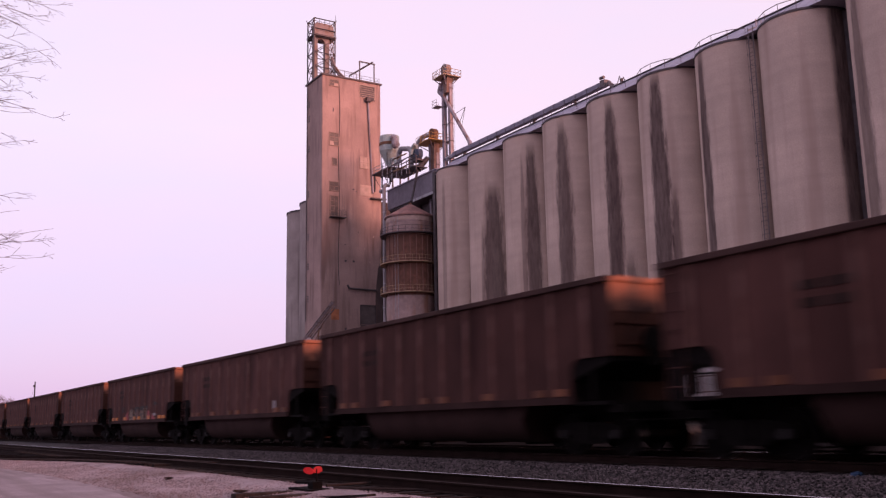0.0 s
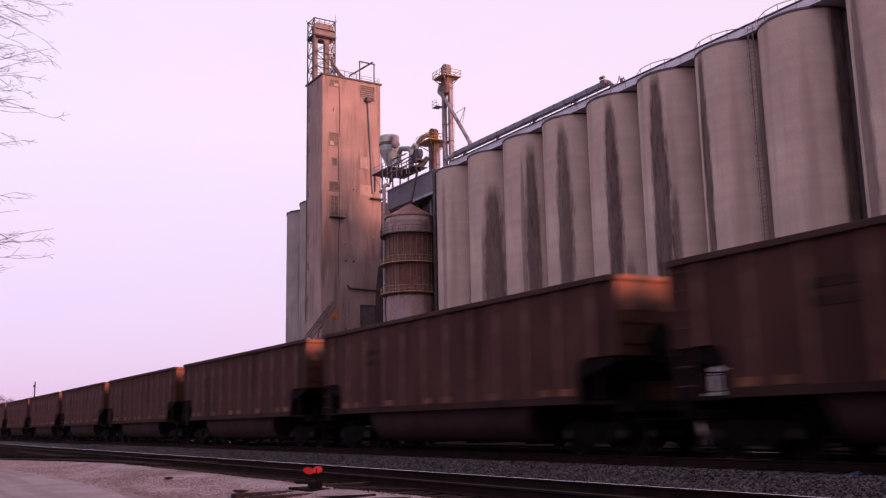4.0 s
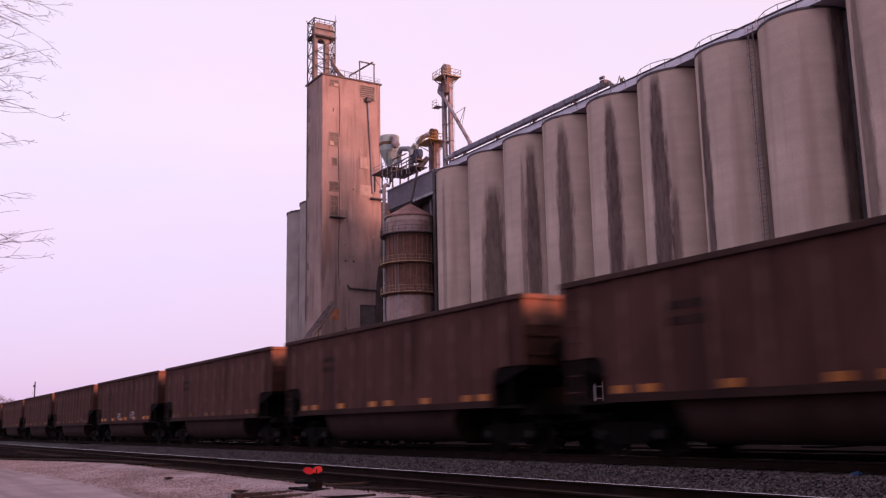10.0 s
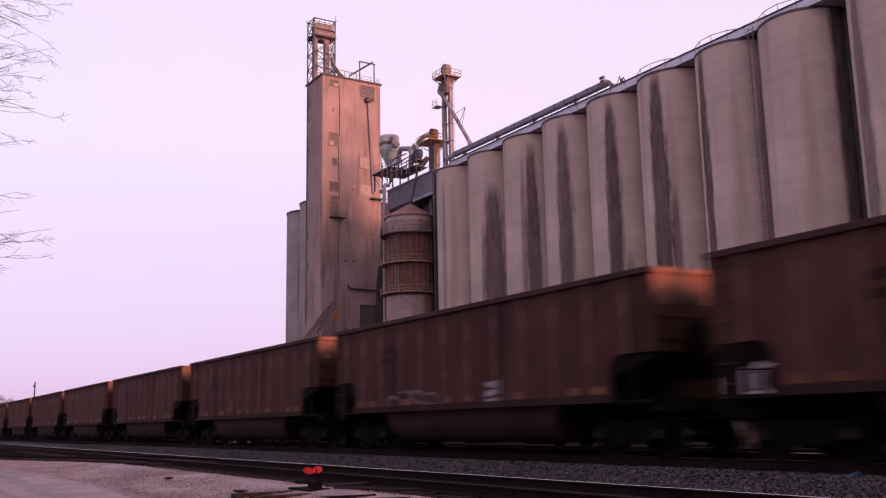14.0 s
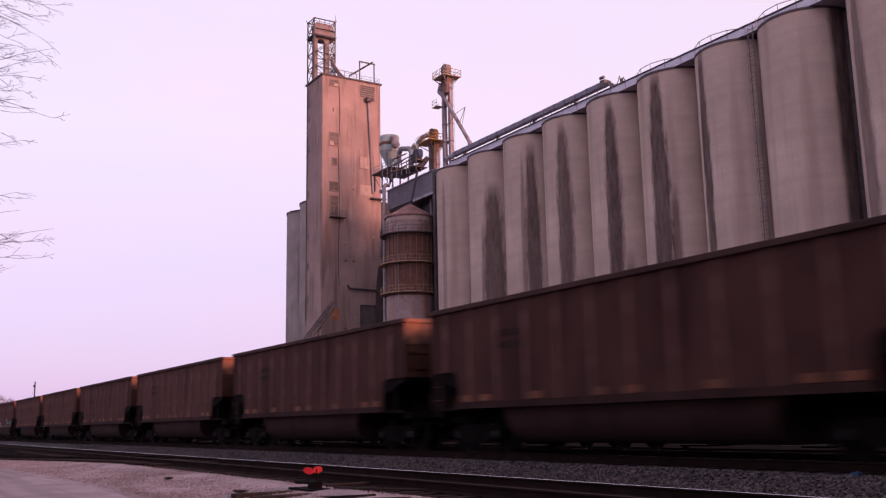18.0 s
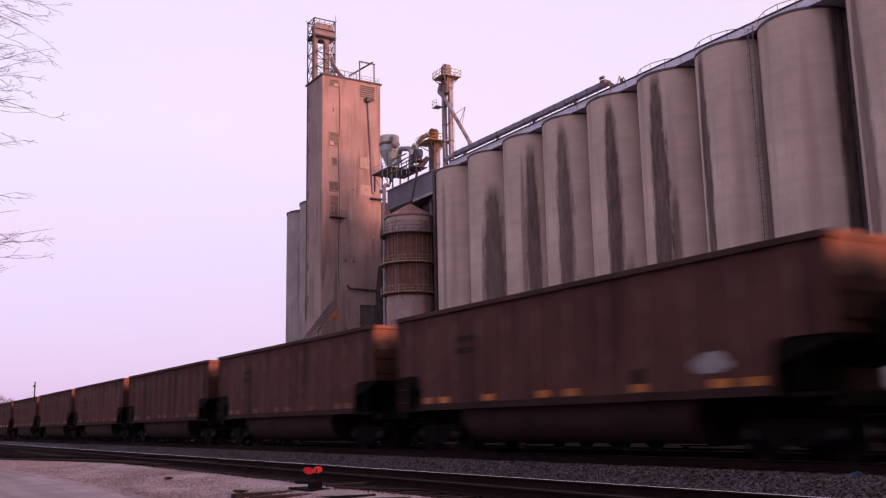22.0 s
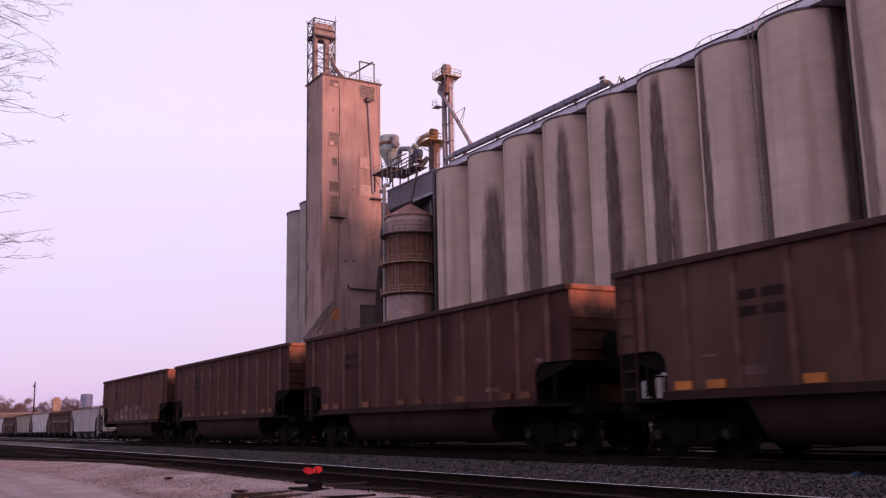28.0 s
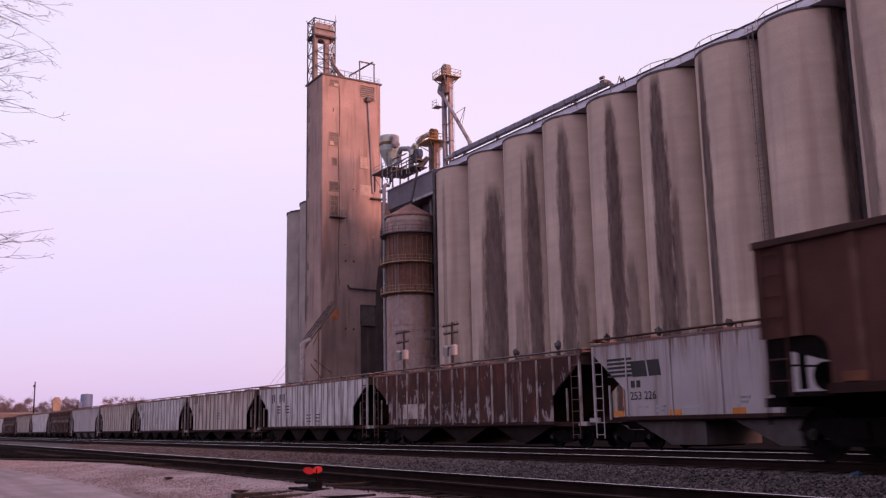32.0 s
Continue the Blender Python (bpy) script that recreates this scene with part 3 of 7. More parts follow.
def posts_y():
    return [-6.55 + 1.19 * i for i in range(12)]


MESH = {}


def car_meshes():
    """The shared meshes of the gondola's parts."""
    h = BODY / 2
    # side sheets, one plate each
    bm = B()
    for sx in (-1, 1):
        sheet(bm, side_outline(), "x", sx * HALFW, sx * (HALFW - .03))
    # floor over the trucks, slope and inner bottom
    box(bm, (0, 0, 1.2), (2 * HALFW - .08, BODY - 2 * CUT_Y - .05, .06))
    MESH["body"] = mesh_of("body", bm, M_CARBODY)
    # Near-black lining: the recess's shade is put into its colour
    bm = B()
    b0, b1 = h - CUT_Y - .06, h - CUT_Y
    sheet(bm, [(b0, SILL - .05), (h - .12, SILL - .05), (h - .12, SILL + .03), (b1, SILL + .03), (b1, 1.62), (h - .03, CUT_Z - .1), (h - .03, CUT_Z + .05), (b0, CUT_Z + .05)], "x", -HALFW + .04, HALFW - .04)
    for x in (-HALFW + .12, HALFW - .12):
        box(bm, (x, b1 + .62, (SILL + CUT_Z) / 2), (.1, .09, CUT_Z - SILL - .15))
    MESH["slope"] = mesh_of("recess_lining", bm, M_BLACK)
    bm = B()
    box(bm, (0, 0, (TOP + CUT_Z) / 2), (2 * HALFW, .05, TOP - CUT_Z))
    MESH["end_sheet"] = mesh_of("end_sheet", bm, M_ENDSHEET)
    # Dark fade below the top draws the next car's shade
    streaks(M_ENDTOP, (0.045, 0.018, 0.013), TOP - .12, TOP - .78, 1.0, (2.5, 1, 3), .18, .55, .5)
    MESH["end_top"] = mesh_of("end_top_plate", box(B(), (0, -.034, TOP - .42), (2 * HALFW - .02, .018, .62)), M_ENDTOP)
    MESH["end_rib"] = mesh_of("end_rib", box(B(), (0, -.04, 0), (2 * HALFW - .1, .03, .07)), M_ENDSHEET)
    bm = B()
    for sx in (-1, 1):
        box(bm, (sx * (HALFW + .02), 0, TOP - .05), (.14, BODY + .06, .13))
    bmesh.ops.bevel(bm, geom=bm.edges[:], offset=.015, segments=1, affect="EDGES")
    MESH["top_rim"] = mesh_of("top_rim", bm, M_CARRIM)
    bm = box(B(), (0, -.03, TOP - .05), (2 * HALFW - .1, .14, .12))
    bmesh.ops.bevel(bm, geom=bm.edges[:], offset=.015, segments=1, affect="EDGES")
    MESH["end_rim"] = mesh_of("end_rim", bm, M_SUNLITEND)
    bm = B()
    for sx in (-1, 1):
        box(bm, (sx * (HALFW + .01), 0, SILL + .06), (.12, BODY - 2 * CUT_Y + .1, .16))
    MESH["side_sill"] = mesh_of("side_sill", bm, M_TUB)
    bm = B()
    v = box(bm, (0, 0, (TOP - .12 + SILL + .13) / 2), (.05, .17, TOP - .12 - SILL - .13))
    for vert in bm.verts:
        if vert.co.x < 0:
            vert.co.y *= .7
    MESH["post"] = mesh_of("side_post", bm, M_CARPOST)
    bm = B()
    box(bm, (0, 0, (TOP - .12 + CUT_Z) / 2), (.05, .17, TOP - .12 - CUT_Z))
    MESH["end_post"] = mesh_of("end_post", bm, M_CARPOST)
    # rounded tubs slung between the trucks
    bm = B()
    prof = [(-1.5, SILL + .02)] + [(-1.5 + .55 * (1 - math.cos(a)), SILL - .1 - .76 * math.sin(a)) for a in [i * math.pi / 10 for i in range(1, 6)]]
    prof += [(-x, z) for x, z in prof[::-1]]
    sheet(bm, prof, "y", -4.2, 4.2)
    for vert in bm.verts:
        if vert.co.z < .8:
            vert.co.y *= .94
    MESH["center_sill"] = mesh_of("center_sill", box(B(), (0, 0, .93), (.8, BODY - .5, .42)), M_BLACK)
    MESH["tub"] = mesh_of("tub", bm, M_TUB, True)
    bm = B()
    box(bm, (0, 0, 1.0), (2.9, .5, .16))
    rod(bm, (-1.25, .34, .98), (-1.25, .34, .62), .022, 5)
    rod(bm, (.12, .6, .82), (.3, .95, .5), .03, 6)
    box(bm, (0, -.55, .98), (.5, 1.1, .3))
    box(bm, (0, .55, .90), (.28, .75, .26))
    rod(bm, (-1.3, .28, 1.1), (-1.3, .28, 1.5), .02, 5)
    rod(bm, (1.3, .28, 1.1), (1.3, .28, 1.5), .02, 5)
    rod(bm, (-1.35, .3, .75), (1.35, .3, .75), .022, 5)
    MESH["end_platform"] = mesh_of("end_platform", bm, M_BLACK)
    bm = B()
    for x in (-.22, .22):
        rod(bm, (x, 0, 1.1), (x, 0, TOP - .1), .018, 5)
    for i in range(7):
        rod(bm, (-.22, 0, 1.35 + i * .36), (.22, 0, 1.35 + i * .36), .014, 5)
    MESH["ladder"] = mesh_of("ladder", bm, M_CARBODY)
    bm = B()
    rod(bm, (0, 0, 2.45), (0, -.06, 2.45), .28, 14)
    box(bm, (.1, .05, 2.1), (.3, .16, .4))
    MESH["brake"] = mesh_of("brake_wheel", bm, M_BLACK)
    bm = B()                                             # air reservoir, valve and pipe on the end deck
    rod(bm, (-.65, 0, 1.44), (.65, 0, 1.44), .25, 14)
    box(bm, (-HALFW + .1, .24, 1.58), (.05, .46, .9))
    box(bm, (-.2, -.36, 1.34), (.42, .26, .32))
    rod(bm, (-1.4, .2, 1.62), (1.4, .2, 1.62), .02, 5)
    for x in (-.4, .4):
        box(bm, (x, 0, 1.2), (.07, .3, .12))
    MESH["reservoir"] = mesh_of("air_reservoir", bm, M_BLACK, True)
    bm = B()
    rod(bm, (0, 0, 0), (-.05, 0, 0), .095, 10)
    rod(bm, (-.05, 0, 0), (-.075, 0, 0), .05, 8)
    MESH["bearing"] = mesh_of("bearing_cap", bm, M_BEARING, True)
    # truck
    bm = B()
    box(bm, (0, 0, .52), (2.3, .34, .28))
    for sx in (-.95, .95):
        box(bm, (sx, 0, .40), (.14, .4, .3))
    MESH["truck"] = mesh_of("truck", bm, M_BLACK)
    bm = B()
    pr = [(-1.12, .38), (-1.12, .62), (-.75, .70), (-.3, .72), (.3, .72), (.75, .70), (1.12, .62), (1.12, .38), (.75, .46), (.45, .26), (-.45, .26), (-.75, .46)]
    sheet(bm, pr, "x", -.07, .07)
    MESH["side_frame"] = mesh_of("side_frame", bm, M_BLACK)
    bm = B()
    for sx in (-1, 1):
        lathe_at = B()
        lathe(lathe_at, [(.12, -.07), (.40, -.05), (.457, -.06), (.457, .06), (.40, .05), (.12, .07)], 20)
        lathe_at.transform(Matrix.Translation((sx * .76, 0, 0)) @ Matrix.Rotation(math.pi / 2, 4, "Y"))
        tmp = bpy.data.meshes.new("tmp")
        lathe_at.to_mesh(tmp)
        lathe_at.free()
        bm.from_mesh(tmp)
        bpy.data.meshes.remove(tmp)
        for i in range(5):
            a = i * 2 * math.pi / 5
            rod(bm, (sx * .76 + .06 * sx, .27 * math.cos(a), .27 * math.sin(a)), (sx * .76 + .075 * sx, .27 * math.cos(a), .27 * math.sin(a)), .05, 8)
    rod(bm, (-1.05, 0, 0), (1.05, 0, 0), .08, 10)
    me = mesh_of("wheelset", bm, M_BLACK, True)
    me.materials.append(M_TREAD)
    for p in me.polygons:
        if (p.center.y ** 2 + p.center.z ** 2) ** .5 > .44 and abs(p.normal.x) < .5:
            p.material_index = 1
    MESH["wheelset"] = me
    bm = B()
    box(bm, (0, 0, 0), (.06, .42, .16))
    MESH["refl"] = mesh_of("reflector", bm, M_REFL)
    bm = B()
    box(bm, (0, 0, 0), (.06, .42, .16))
    MESH["refl_dull"] = mesh_of("reflector", bm, M_REFLDULL)
    bm = B()
    for i in range(2):
        for j in range(2):
            box(bm, (0, -.32 + .62 * j, .16 - .3 * i), (.012, .5, .16))
    MESH["marks"] = mesh_of("car_mark", bm, M_CARMARK)


car_meshes()


def gondola(style, label="", paint=None):
    """One coal car, its middle at the origin on the rail, its front towards -y."""
    car = thing("coal_gondola", 0, 0, 0, label or ["dusty brown ribbed coal gondola with dim reflectors", "dusty brown coal gondola with yellow side reflectors", "dusty brown coal gondola with dull orange reflectors"][style],
                "rail car", "coal train")
    h = BODY / 2
    body = part("body", MESH["body"], None, car)
    if paint:
        body.data = MESH["body"].copy()
        body.data.materials[0] = paint
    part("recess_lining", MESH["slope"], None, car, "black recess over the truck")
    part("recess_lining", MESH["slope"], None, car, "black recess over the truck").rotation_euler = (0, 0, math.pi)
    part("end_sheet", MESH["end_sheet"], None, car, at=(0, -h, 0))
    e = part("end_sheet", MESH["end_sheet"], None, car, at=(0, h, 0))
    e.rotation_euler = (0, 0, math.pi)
    part("end_top_plate", MESH["end_top"], None, car, "rust-orange top plate toned sunlit above and shaded below", at=(0, -h, 0))
    part("end_top_plate", MESH["end_top"], None, car, "rust-orange top plate toned sunlit above and shaded below", at=(0, h, 0)).rotation_euler = (0, 0, math.pi)
    for z in (2.35, 2.8):
        part("end_rib", MESH["end_rib"], None, car, at=(0, -h, z))
        part("end_rib", MESH["end_rib"], None, car, at=(0, h, z)).rotation_euler = (0, 0, math.pi)
    part("top_rim", MESH["top_rim"], None, car, "worn pale top rim")
    part("end_rim", MESH["end_rim"], None, car, "rust-orange end rim toned as sunlit", at=(0, -h, 0))
    part("end_rim", MESH["end_rim"], None, car, "rust-orange end rim toned as sunlit", at=(0, h, 0)).rotation_euler = (0, 0, math.pi)
    part("side_sill", MESH["side_sill"], None, car)
    for i, y in enumerate(posts_y()):
        end = abs(y) > h - CUT_Y - .05
        for sx in (-1, 1):
            pm = MESH["end_post" if end else "post"]
            p = part("side_post", pm, None, car, at=(sx * (HALFW + .022), y, 0))
            if sx > 0:
                p.rotation_euler = (0, 0, math.pi)
    part("tub", MESH["tub"], None, car, "rounded dark slung tub")
    part("center_sill", MESH["center_sill"], None, car, "black center sill")
    for sy in (-1, 1):
        p = part("end_platform", MESH["end_platform"], None, car, at=(0, sy * (h - .1), 0))
        if sy < 0:
            p.rotation_euler = (0, 0, math.pi)
        t = part("truck", MESH["truck"], None, car, "black grimy four-wheel truck", at=(0, sy * 5.9, 0))
        for sx in (-1, 1):
            part("side_frame", MESH["side_frame"], None, t, at=(sx * 1.02, 0, 0))
        for k in (-1, 1):
            part("wheelset", MESH["wheelset"], None, t, "dark steel wheels on an axle", at=(0, k * .89, .457))
            part("bearing_cap", MESH["bearing"], None, t, at=(-1.09, k * .89, .457))
    part("ladder", MESH["ladder"], None, car, at=(-HALFW - .06, h - .35, 0)).rotation_euler = (0, 0, math.pi / 2)
    part("ladder", MESH["ladder"], None, car, at=(HALFW + .06, -h + .35, 0)).rotation_euler = (0, 0, math.pi / 2)
    part("brake_wheel", MESH["brake"], None, car, at=(-.5, -h - .12, 0))
    part("air_reservoir", MESH["reservoir"], None, car, "black air reservoir on the end deck", at=(0, h - .5, 0))
    part("car_mark", MESH["marks"], None, car, "dark illegible lettering bars", at=(-HALFW - .008, h - 3.65, 2.75))
    for y in (5.5, 4.7, 2.6, .4, -.6, -2.75, -4.85, -5.6):
        part("reflector", MESH["refl" if style == 1 else "refl_dull"], None, car, "yellow reflector strip" if style == 1 else "", at=(-HALFW - .031, y, 1.37))
    return car


# ---- the train: car k's middle at t = 0 ----
REAR0 = 13.37
FIRST, LAST = -1, 81
SPRAYED = {3: "brown coal gondola sprayed with pink and cream graffiti", 20: "brown coal gondola sprayed with black, blue and white graffiti",
           57: "brown coal gondola with a green and white graffiti piece", 81: "brown coal gondola sprayed with pale pink bubble shapes"}
rng = random.Random(11)
templates = {}
cars = {}
for k in range(FIRST, LAST + 1):
    m = pose(MAIN_X, REAR0 + CAR_L * k - BODY / 2, MAIN_Z)
    if k in (31, 63, 70):
        c = gondola(1)
        c.matrix_basis = m
    elif k == 78:
        c = gondola(1, "pale dusty brown coal gondola with orange reflectors", M_CARPALE)
        c.matrix_basis = m
    elif k in SPRAYED:
        c = gondola(1 if k in (3, 20) else 2, SPRAYED[k])
        c.matrix_basis = m
    else:
        style = 1 if k in (9, 24, 28, 29, 69) else rng.choice([0, 0, 2, 2, 2])
        if style in templates:
            c = copy_thing(templates[style], m)
        else:
            c = templates[style] = gondola(style)
            c.matrix_basis = m
    cars[k] = c

# sprayed shapes that sit on single cars
M_TAGWHITE = mat("white_spray_paint", (0.25, 0.225, 0.235), rough=0.8, var=0.25, scale=3.0)
M_TAGPINK = mat("pink_spray_paint", (0.26, 0.058, 0.062), rough=0.85, var=0.35, scale=1.6, dirt=((0.08, 0.035, 0.03), 0.4, (1, 1.5, 1.5)))
M_TAGCREAM = mat("cream_spray_paint", (0.17, 0.125, 0.095), rough=0.85, var=0.35, scale=1.8, dirt=((0.08, 0.045, 0.037), 0.45, (1, 2, 2)))
M_TAGBLUE = mat("blue_spray_paint", (0.032, 0.052, 0.090), rough=0.8, var=0.3, scale=1.8)
M_TAGBLACK = mat("black_spray_paint", (0.013, 0.0105, 0.012), rough=0.75, var=0.3, scale=2.0)
M_TAGGREEN = mat("green_spray_paint", (0.012, 0.075, 0.048), rough=0.8, var=0.3, scale=2.0)
M_TAGTEAL = mat("pale_teal_spray_paint", (0.13, 0.235, 0.235), rough=0.8, var=0.35, scale=2.0)
M_TAGROSE = mat("faded_rose_spray_paint", (0.150, 0.086, 0.080), rough=0.85, var=0.4, scale=1.8, dirt=((0.085, 0.045, 0.039), 0.5, (1, 2, 2)))
M_TAGPALE = mat("pale_spray_outline", (0.12, 0.085, 0.085), rough=0.85, var=0.4, scale=2.5)


def cut_strip(poly, lo, hi):
    """The piece of an outline that lies between two stations along the car."""
    for edge, sign in ((lo, 1), (hi, -1)):
        kept = []
        for p, q in zip(poly, poly[1:] + poly[:1]):
            dp, dq = sign * (p[0] - edge), sign * (q[0] - edge)
            if dp >= 0:
                kept.append(p)
            if dp * dq < 0:
                f = dp / (dp - dq)
                kept.append((edge, p[1] + (q[1] - p[1]) * f))
        poly = kept
        if len(poly) < 3:
            return []
    return poly


def sprayed(car, outline, material, label, coat=0, name="sprayed_shape", inset=0.0):
    """A thin coat of paint on the near side that steps over the posts; outline in the car's (y, z)."""
    stops = [-BODY / 2]
    for y in posts_y():
        stops += [y - .08, y + .08]
    stops.append(BODY / 2)
    bm = B()
    for i, (lo, hi) in enumerate(zip(stops, stops[1:])):
        piece = cut_strip(list(outline), lo, hi)
        if piece:
            x = -HALFW + inset - (.050 if i % 2 and not inset else .003) - .004 * coat
            sheet(bm, piece, "x", x - .003, x)
    return part(name, bm, material, cars[car], label)


def blob(y, z, w, h, lean=0.0, seed=0, n=18):
    """A wobbly rounded outline."""
    pts = []
    for i in range(n):
        a = 2 * math.pi * i / n
        k = 1 + .34 * noise.noise((math.cos(a) * 1.5 + seed * 3.1, math.sin(a) * 1.5, seed))
        c, d = math.cos(a), math.sin(a)
        c, d = math.copysign(abs(c) ** .8, c), math.copysign(abs(d) ** .8, d)
        pts.append((y + w / 2 * c * k + lean * d, max(1.15, z + h / 2 * d * k)))
    return pts


def bubble(car, y, z, w, h, line, fill, eye, lean=0.0, seed=0, rim=.11, coat=1):
    """One bubble shape: outline, filling and a small opening; no letter."""
    sprayed(car, blob(y, z, w + 2 * rim, h + 2 * rim, lean, seed), line, "", coat, "bubble_outline")
    sprayed(car, blob(y, z, w, h, lean, seed), fill, "", coat + 1, "bubble_fill")
    if eye:
        sprayed(car, blob(y + .05 * (seed % 3 - 1), z + h * (.12 if seed % 2 else -.14), w * .36, h * .22, 0, seed + 5, 10), eye, "", coat + 2, "bubble_eye")


# car with pink wedges and cream bubbles
sprayed(3, [(3.4, 1.16), (2.63, 1.57), (1.84, 1.77), (1.2, 1.9), (1.3, 1.16)], M_TAGPINK, "pink sprayed wedge")
sprayed(3, [(-2.2, 1.16), (-2.4, 1.75), (-3.07, 1.62), (-3.75, 1.38), (-4.4, 1.16)], M_TAGPINK, "pink sprayed wedge")
sprayed(3, [(1.5, 1.86), (.3, 1.98), (-1.4, 2.0), (-2.3, 2.02), (-2.4, 1.8), (-.4, 1.74), (1.3, 1.7)], M_TAGBLACK, "dark sprayed shade line")
for i, y in enumerate((1.35, .55, -.3, -1.1, -1.85)):
    bubble(3, y, 1.5, .74, .56, M_TAGBLACK if i % 2 else M_TAGCREAM, M_TAGCREAM if i != 2 else M_TAGROSE, M_TAGBLACK, .05, i, .05)
sprayed(3, [(-1.45, 1.80), (-2.2, 1.82), (-2.25, 1.88), (-1.45, 1.86)], M_TAGCREAM, "", 3, "paint_dash")
sprayed(3, [(-3.5, 1.46), (-4.1, 1.44), (-4.3, 1.52), (-3.9, 1.6), (-3.5, 1.58)], M_TAGWHITE, "small white sprayed tag")
sprayed(3, [(-3.55, 2.02), (-4.3, 1.96), (-4.32, 2.15), (-3.55, 2.2)], M_TAGBLACK, "dark sprayed patch")
sprayed(3, [(3.4, 1.7), (2.75, 1.72), (2.7, 2.0), (3.35, 2.05)], M_TAGBLACK, "dark sprayed patch")
# car with white-lined black bubbles on blue
sprayed(20, [(4.15, 1.85), (4.36, 1.25), (3.0, 1.2), (3.1, 1.98)], M_TAGBLUE, "dull blue sprayed field")
sprayed(20, [(-1.2, 1.95), (-2.05, 2.1), (-2.2, 1.85), (-2.65, 1.5), (-2.5, 1.16), (-1.2, 1.16)], M_TAGBLUE, "dull blue sprayed field")
for i, (y, w, top) in enumerate(((2.7, .95, 2.2), (1.75, .75, 2.18), (.95, .62, 2.26), (.2, .78, 2.12), (-.62, .82, 2.24), (-1.5, .68, 2.02))):
    bubble(20, y, (top + 1.16) / 2, w * 1.15, top - 1.2, M_TAGWHITE, M_TAGBLACK, M_TAGWHITE if i % 2 else M_TAGBLUE, -.06, i + 2, .06)
sprayed(20, [(-1.3, 1.6), (-1.55, 1.58), (-2.0, 1.25), (-2.35, 1.17), (-1.7, 1.15)], M_TAGWHITE, "white sprayed tail", 3)
sprayed(20, [(-2.4, 1.15), (-3.1, 1.13), (-3.14, 1.33), (-2.7, 1.4)], M_TAGWHITE, "white sprayed drop")
sprayed(20, blob(-4.78, 1.8, .8, .62, 0, 1), M_TAGWHITE, "round white sprayed tag")
sprayed(20, blob(-4.8, 1.82, .42, .26, 0, 4), M_TAGROSE, "", 1, "bubble_eye")
sprayed(20, [(-4.5, 1.42), (-5.3, 1.38), (-5.25, 1.52), (-4.55, 1.56)], M_TAGWHITE, "white sprayed streak")
# car with a green piece
for y0, y1, z0, z1 in ((2.97, 2.33, 1.2, 1.78), (1.92, 1.15, 1.16, 1.46)):
    sprayed(57, [(y0, z0), (y1, z0 - .02), (y1, z1 - .02), (y0, z1)], M_TAGWHITE, "white sprayed square")
sprayed(57, blob(-1.65, 1.36, .85, .36, 0, 2), M_TAGWHITE, "white sprayed tag")
sprayed(57, blob(-1.65, 1.36, .5, .1, 0, 6), M_TAGBLACK, "", 1, "bubble_eye")
sprayed(57, [(-1.96, 1.98), (-2.98, 2.04), (-3.0, 1.5), (-3.83, 1.16), (-2.1, 1.16), (-1.96, 1.5)], M_TAGGREEN, "green sprayed field")
sprayed(57, [(-3.05, 1.62), (-5.9, 1.64), (-5.9, 1.16), (-3.85, 1.16), (-3.1, 1.45)], M_TAGBLACK, "dark sprayed field")
sprayed(57, [(-1.96, 2.02), (-2.98, 2.08), (-3.12, 1.76), (-4.2, 1.70), (-5.2, 1.77), (-5.92, 1.82), (-5.92, 1.66), (-5.0, 1.58), (-3.3, 1.58), (-2.95, 1.64), (-2.8, 1.88), (-1.98, 1.88)], M_TAGTEAL, "pale teal sprayed outline", 1)
sprayed(57, [(-5.72, 1.7), (-5.94, 1.7), (-5.94, 1.16), (-5.76, 1.16)], M_TAGTEAL, "", 2, "paint_dash")
sprayed(57, [(-2.1, 1.8), (-2.7, 1.82), (-2.7, 1.74), (-2.1, 1.72)], M_TAGBLACK, "", 2, "paint_dash")
# last car with pale bubbles
for i, (y, w, top) in enumerate(((3.35, 1.15, 1.72), (2.15, 1.2, 1.96), (.95, 1.1, 2.04), (-.25, 1.2, 2.1), (-1.5, 1.2, 2.04), (-2.75, 1.15, 1.74), (-3.7, .75, 1.46))):
    bubble(81, y, (top + 1.18) / 2, w * 1.2, top - 1.2, M_CARMARK if i % 2 else M_TAGPALE, M_TAGROSE, M_CARMARK if i not in (1, 5) else M_TAGWHITE, .16 * (i % 3 - 1), i + 1, .06)


# patches and reflectors on the cars before it
for k, y0, y1, z0, z1, m in ((78, 4.1, 3.6, 1.5, 1.66, M_TAGROSE), (78, 5.05, 4.7, 1.88, 1.91, M_TAGROSE), (79, -3.95, -4.5, 1.5, 1.6, M_TAGROSE), (79, -6.0, -6.3, 2.1, 2.2, M_TAGROSE)):
    sprayed(k, [(y0, z0), (y1, z0 - .01), (y1, z1 - .01), (y0, z1)], m, "", 0, "paint_patch")


def zigzag(car, y, z, w, h):
    for i in range(3):
        b = z + h * i / 3
        s = .1 * (1 if i % 2 else -1)
        sprayed(car, [(y - w / 2, b + s * .5), (y + w / 2, b - s * .3), (y + w / 2, b + h * .2), (y - w / 2, b + h * .25)], M_TAGWHITE, "white sprayed tag")


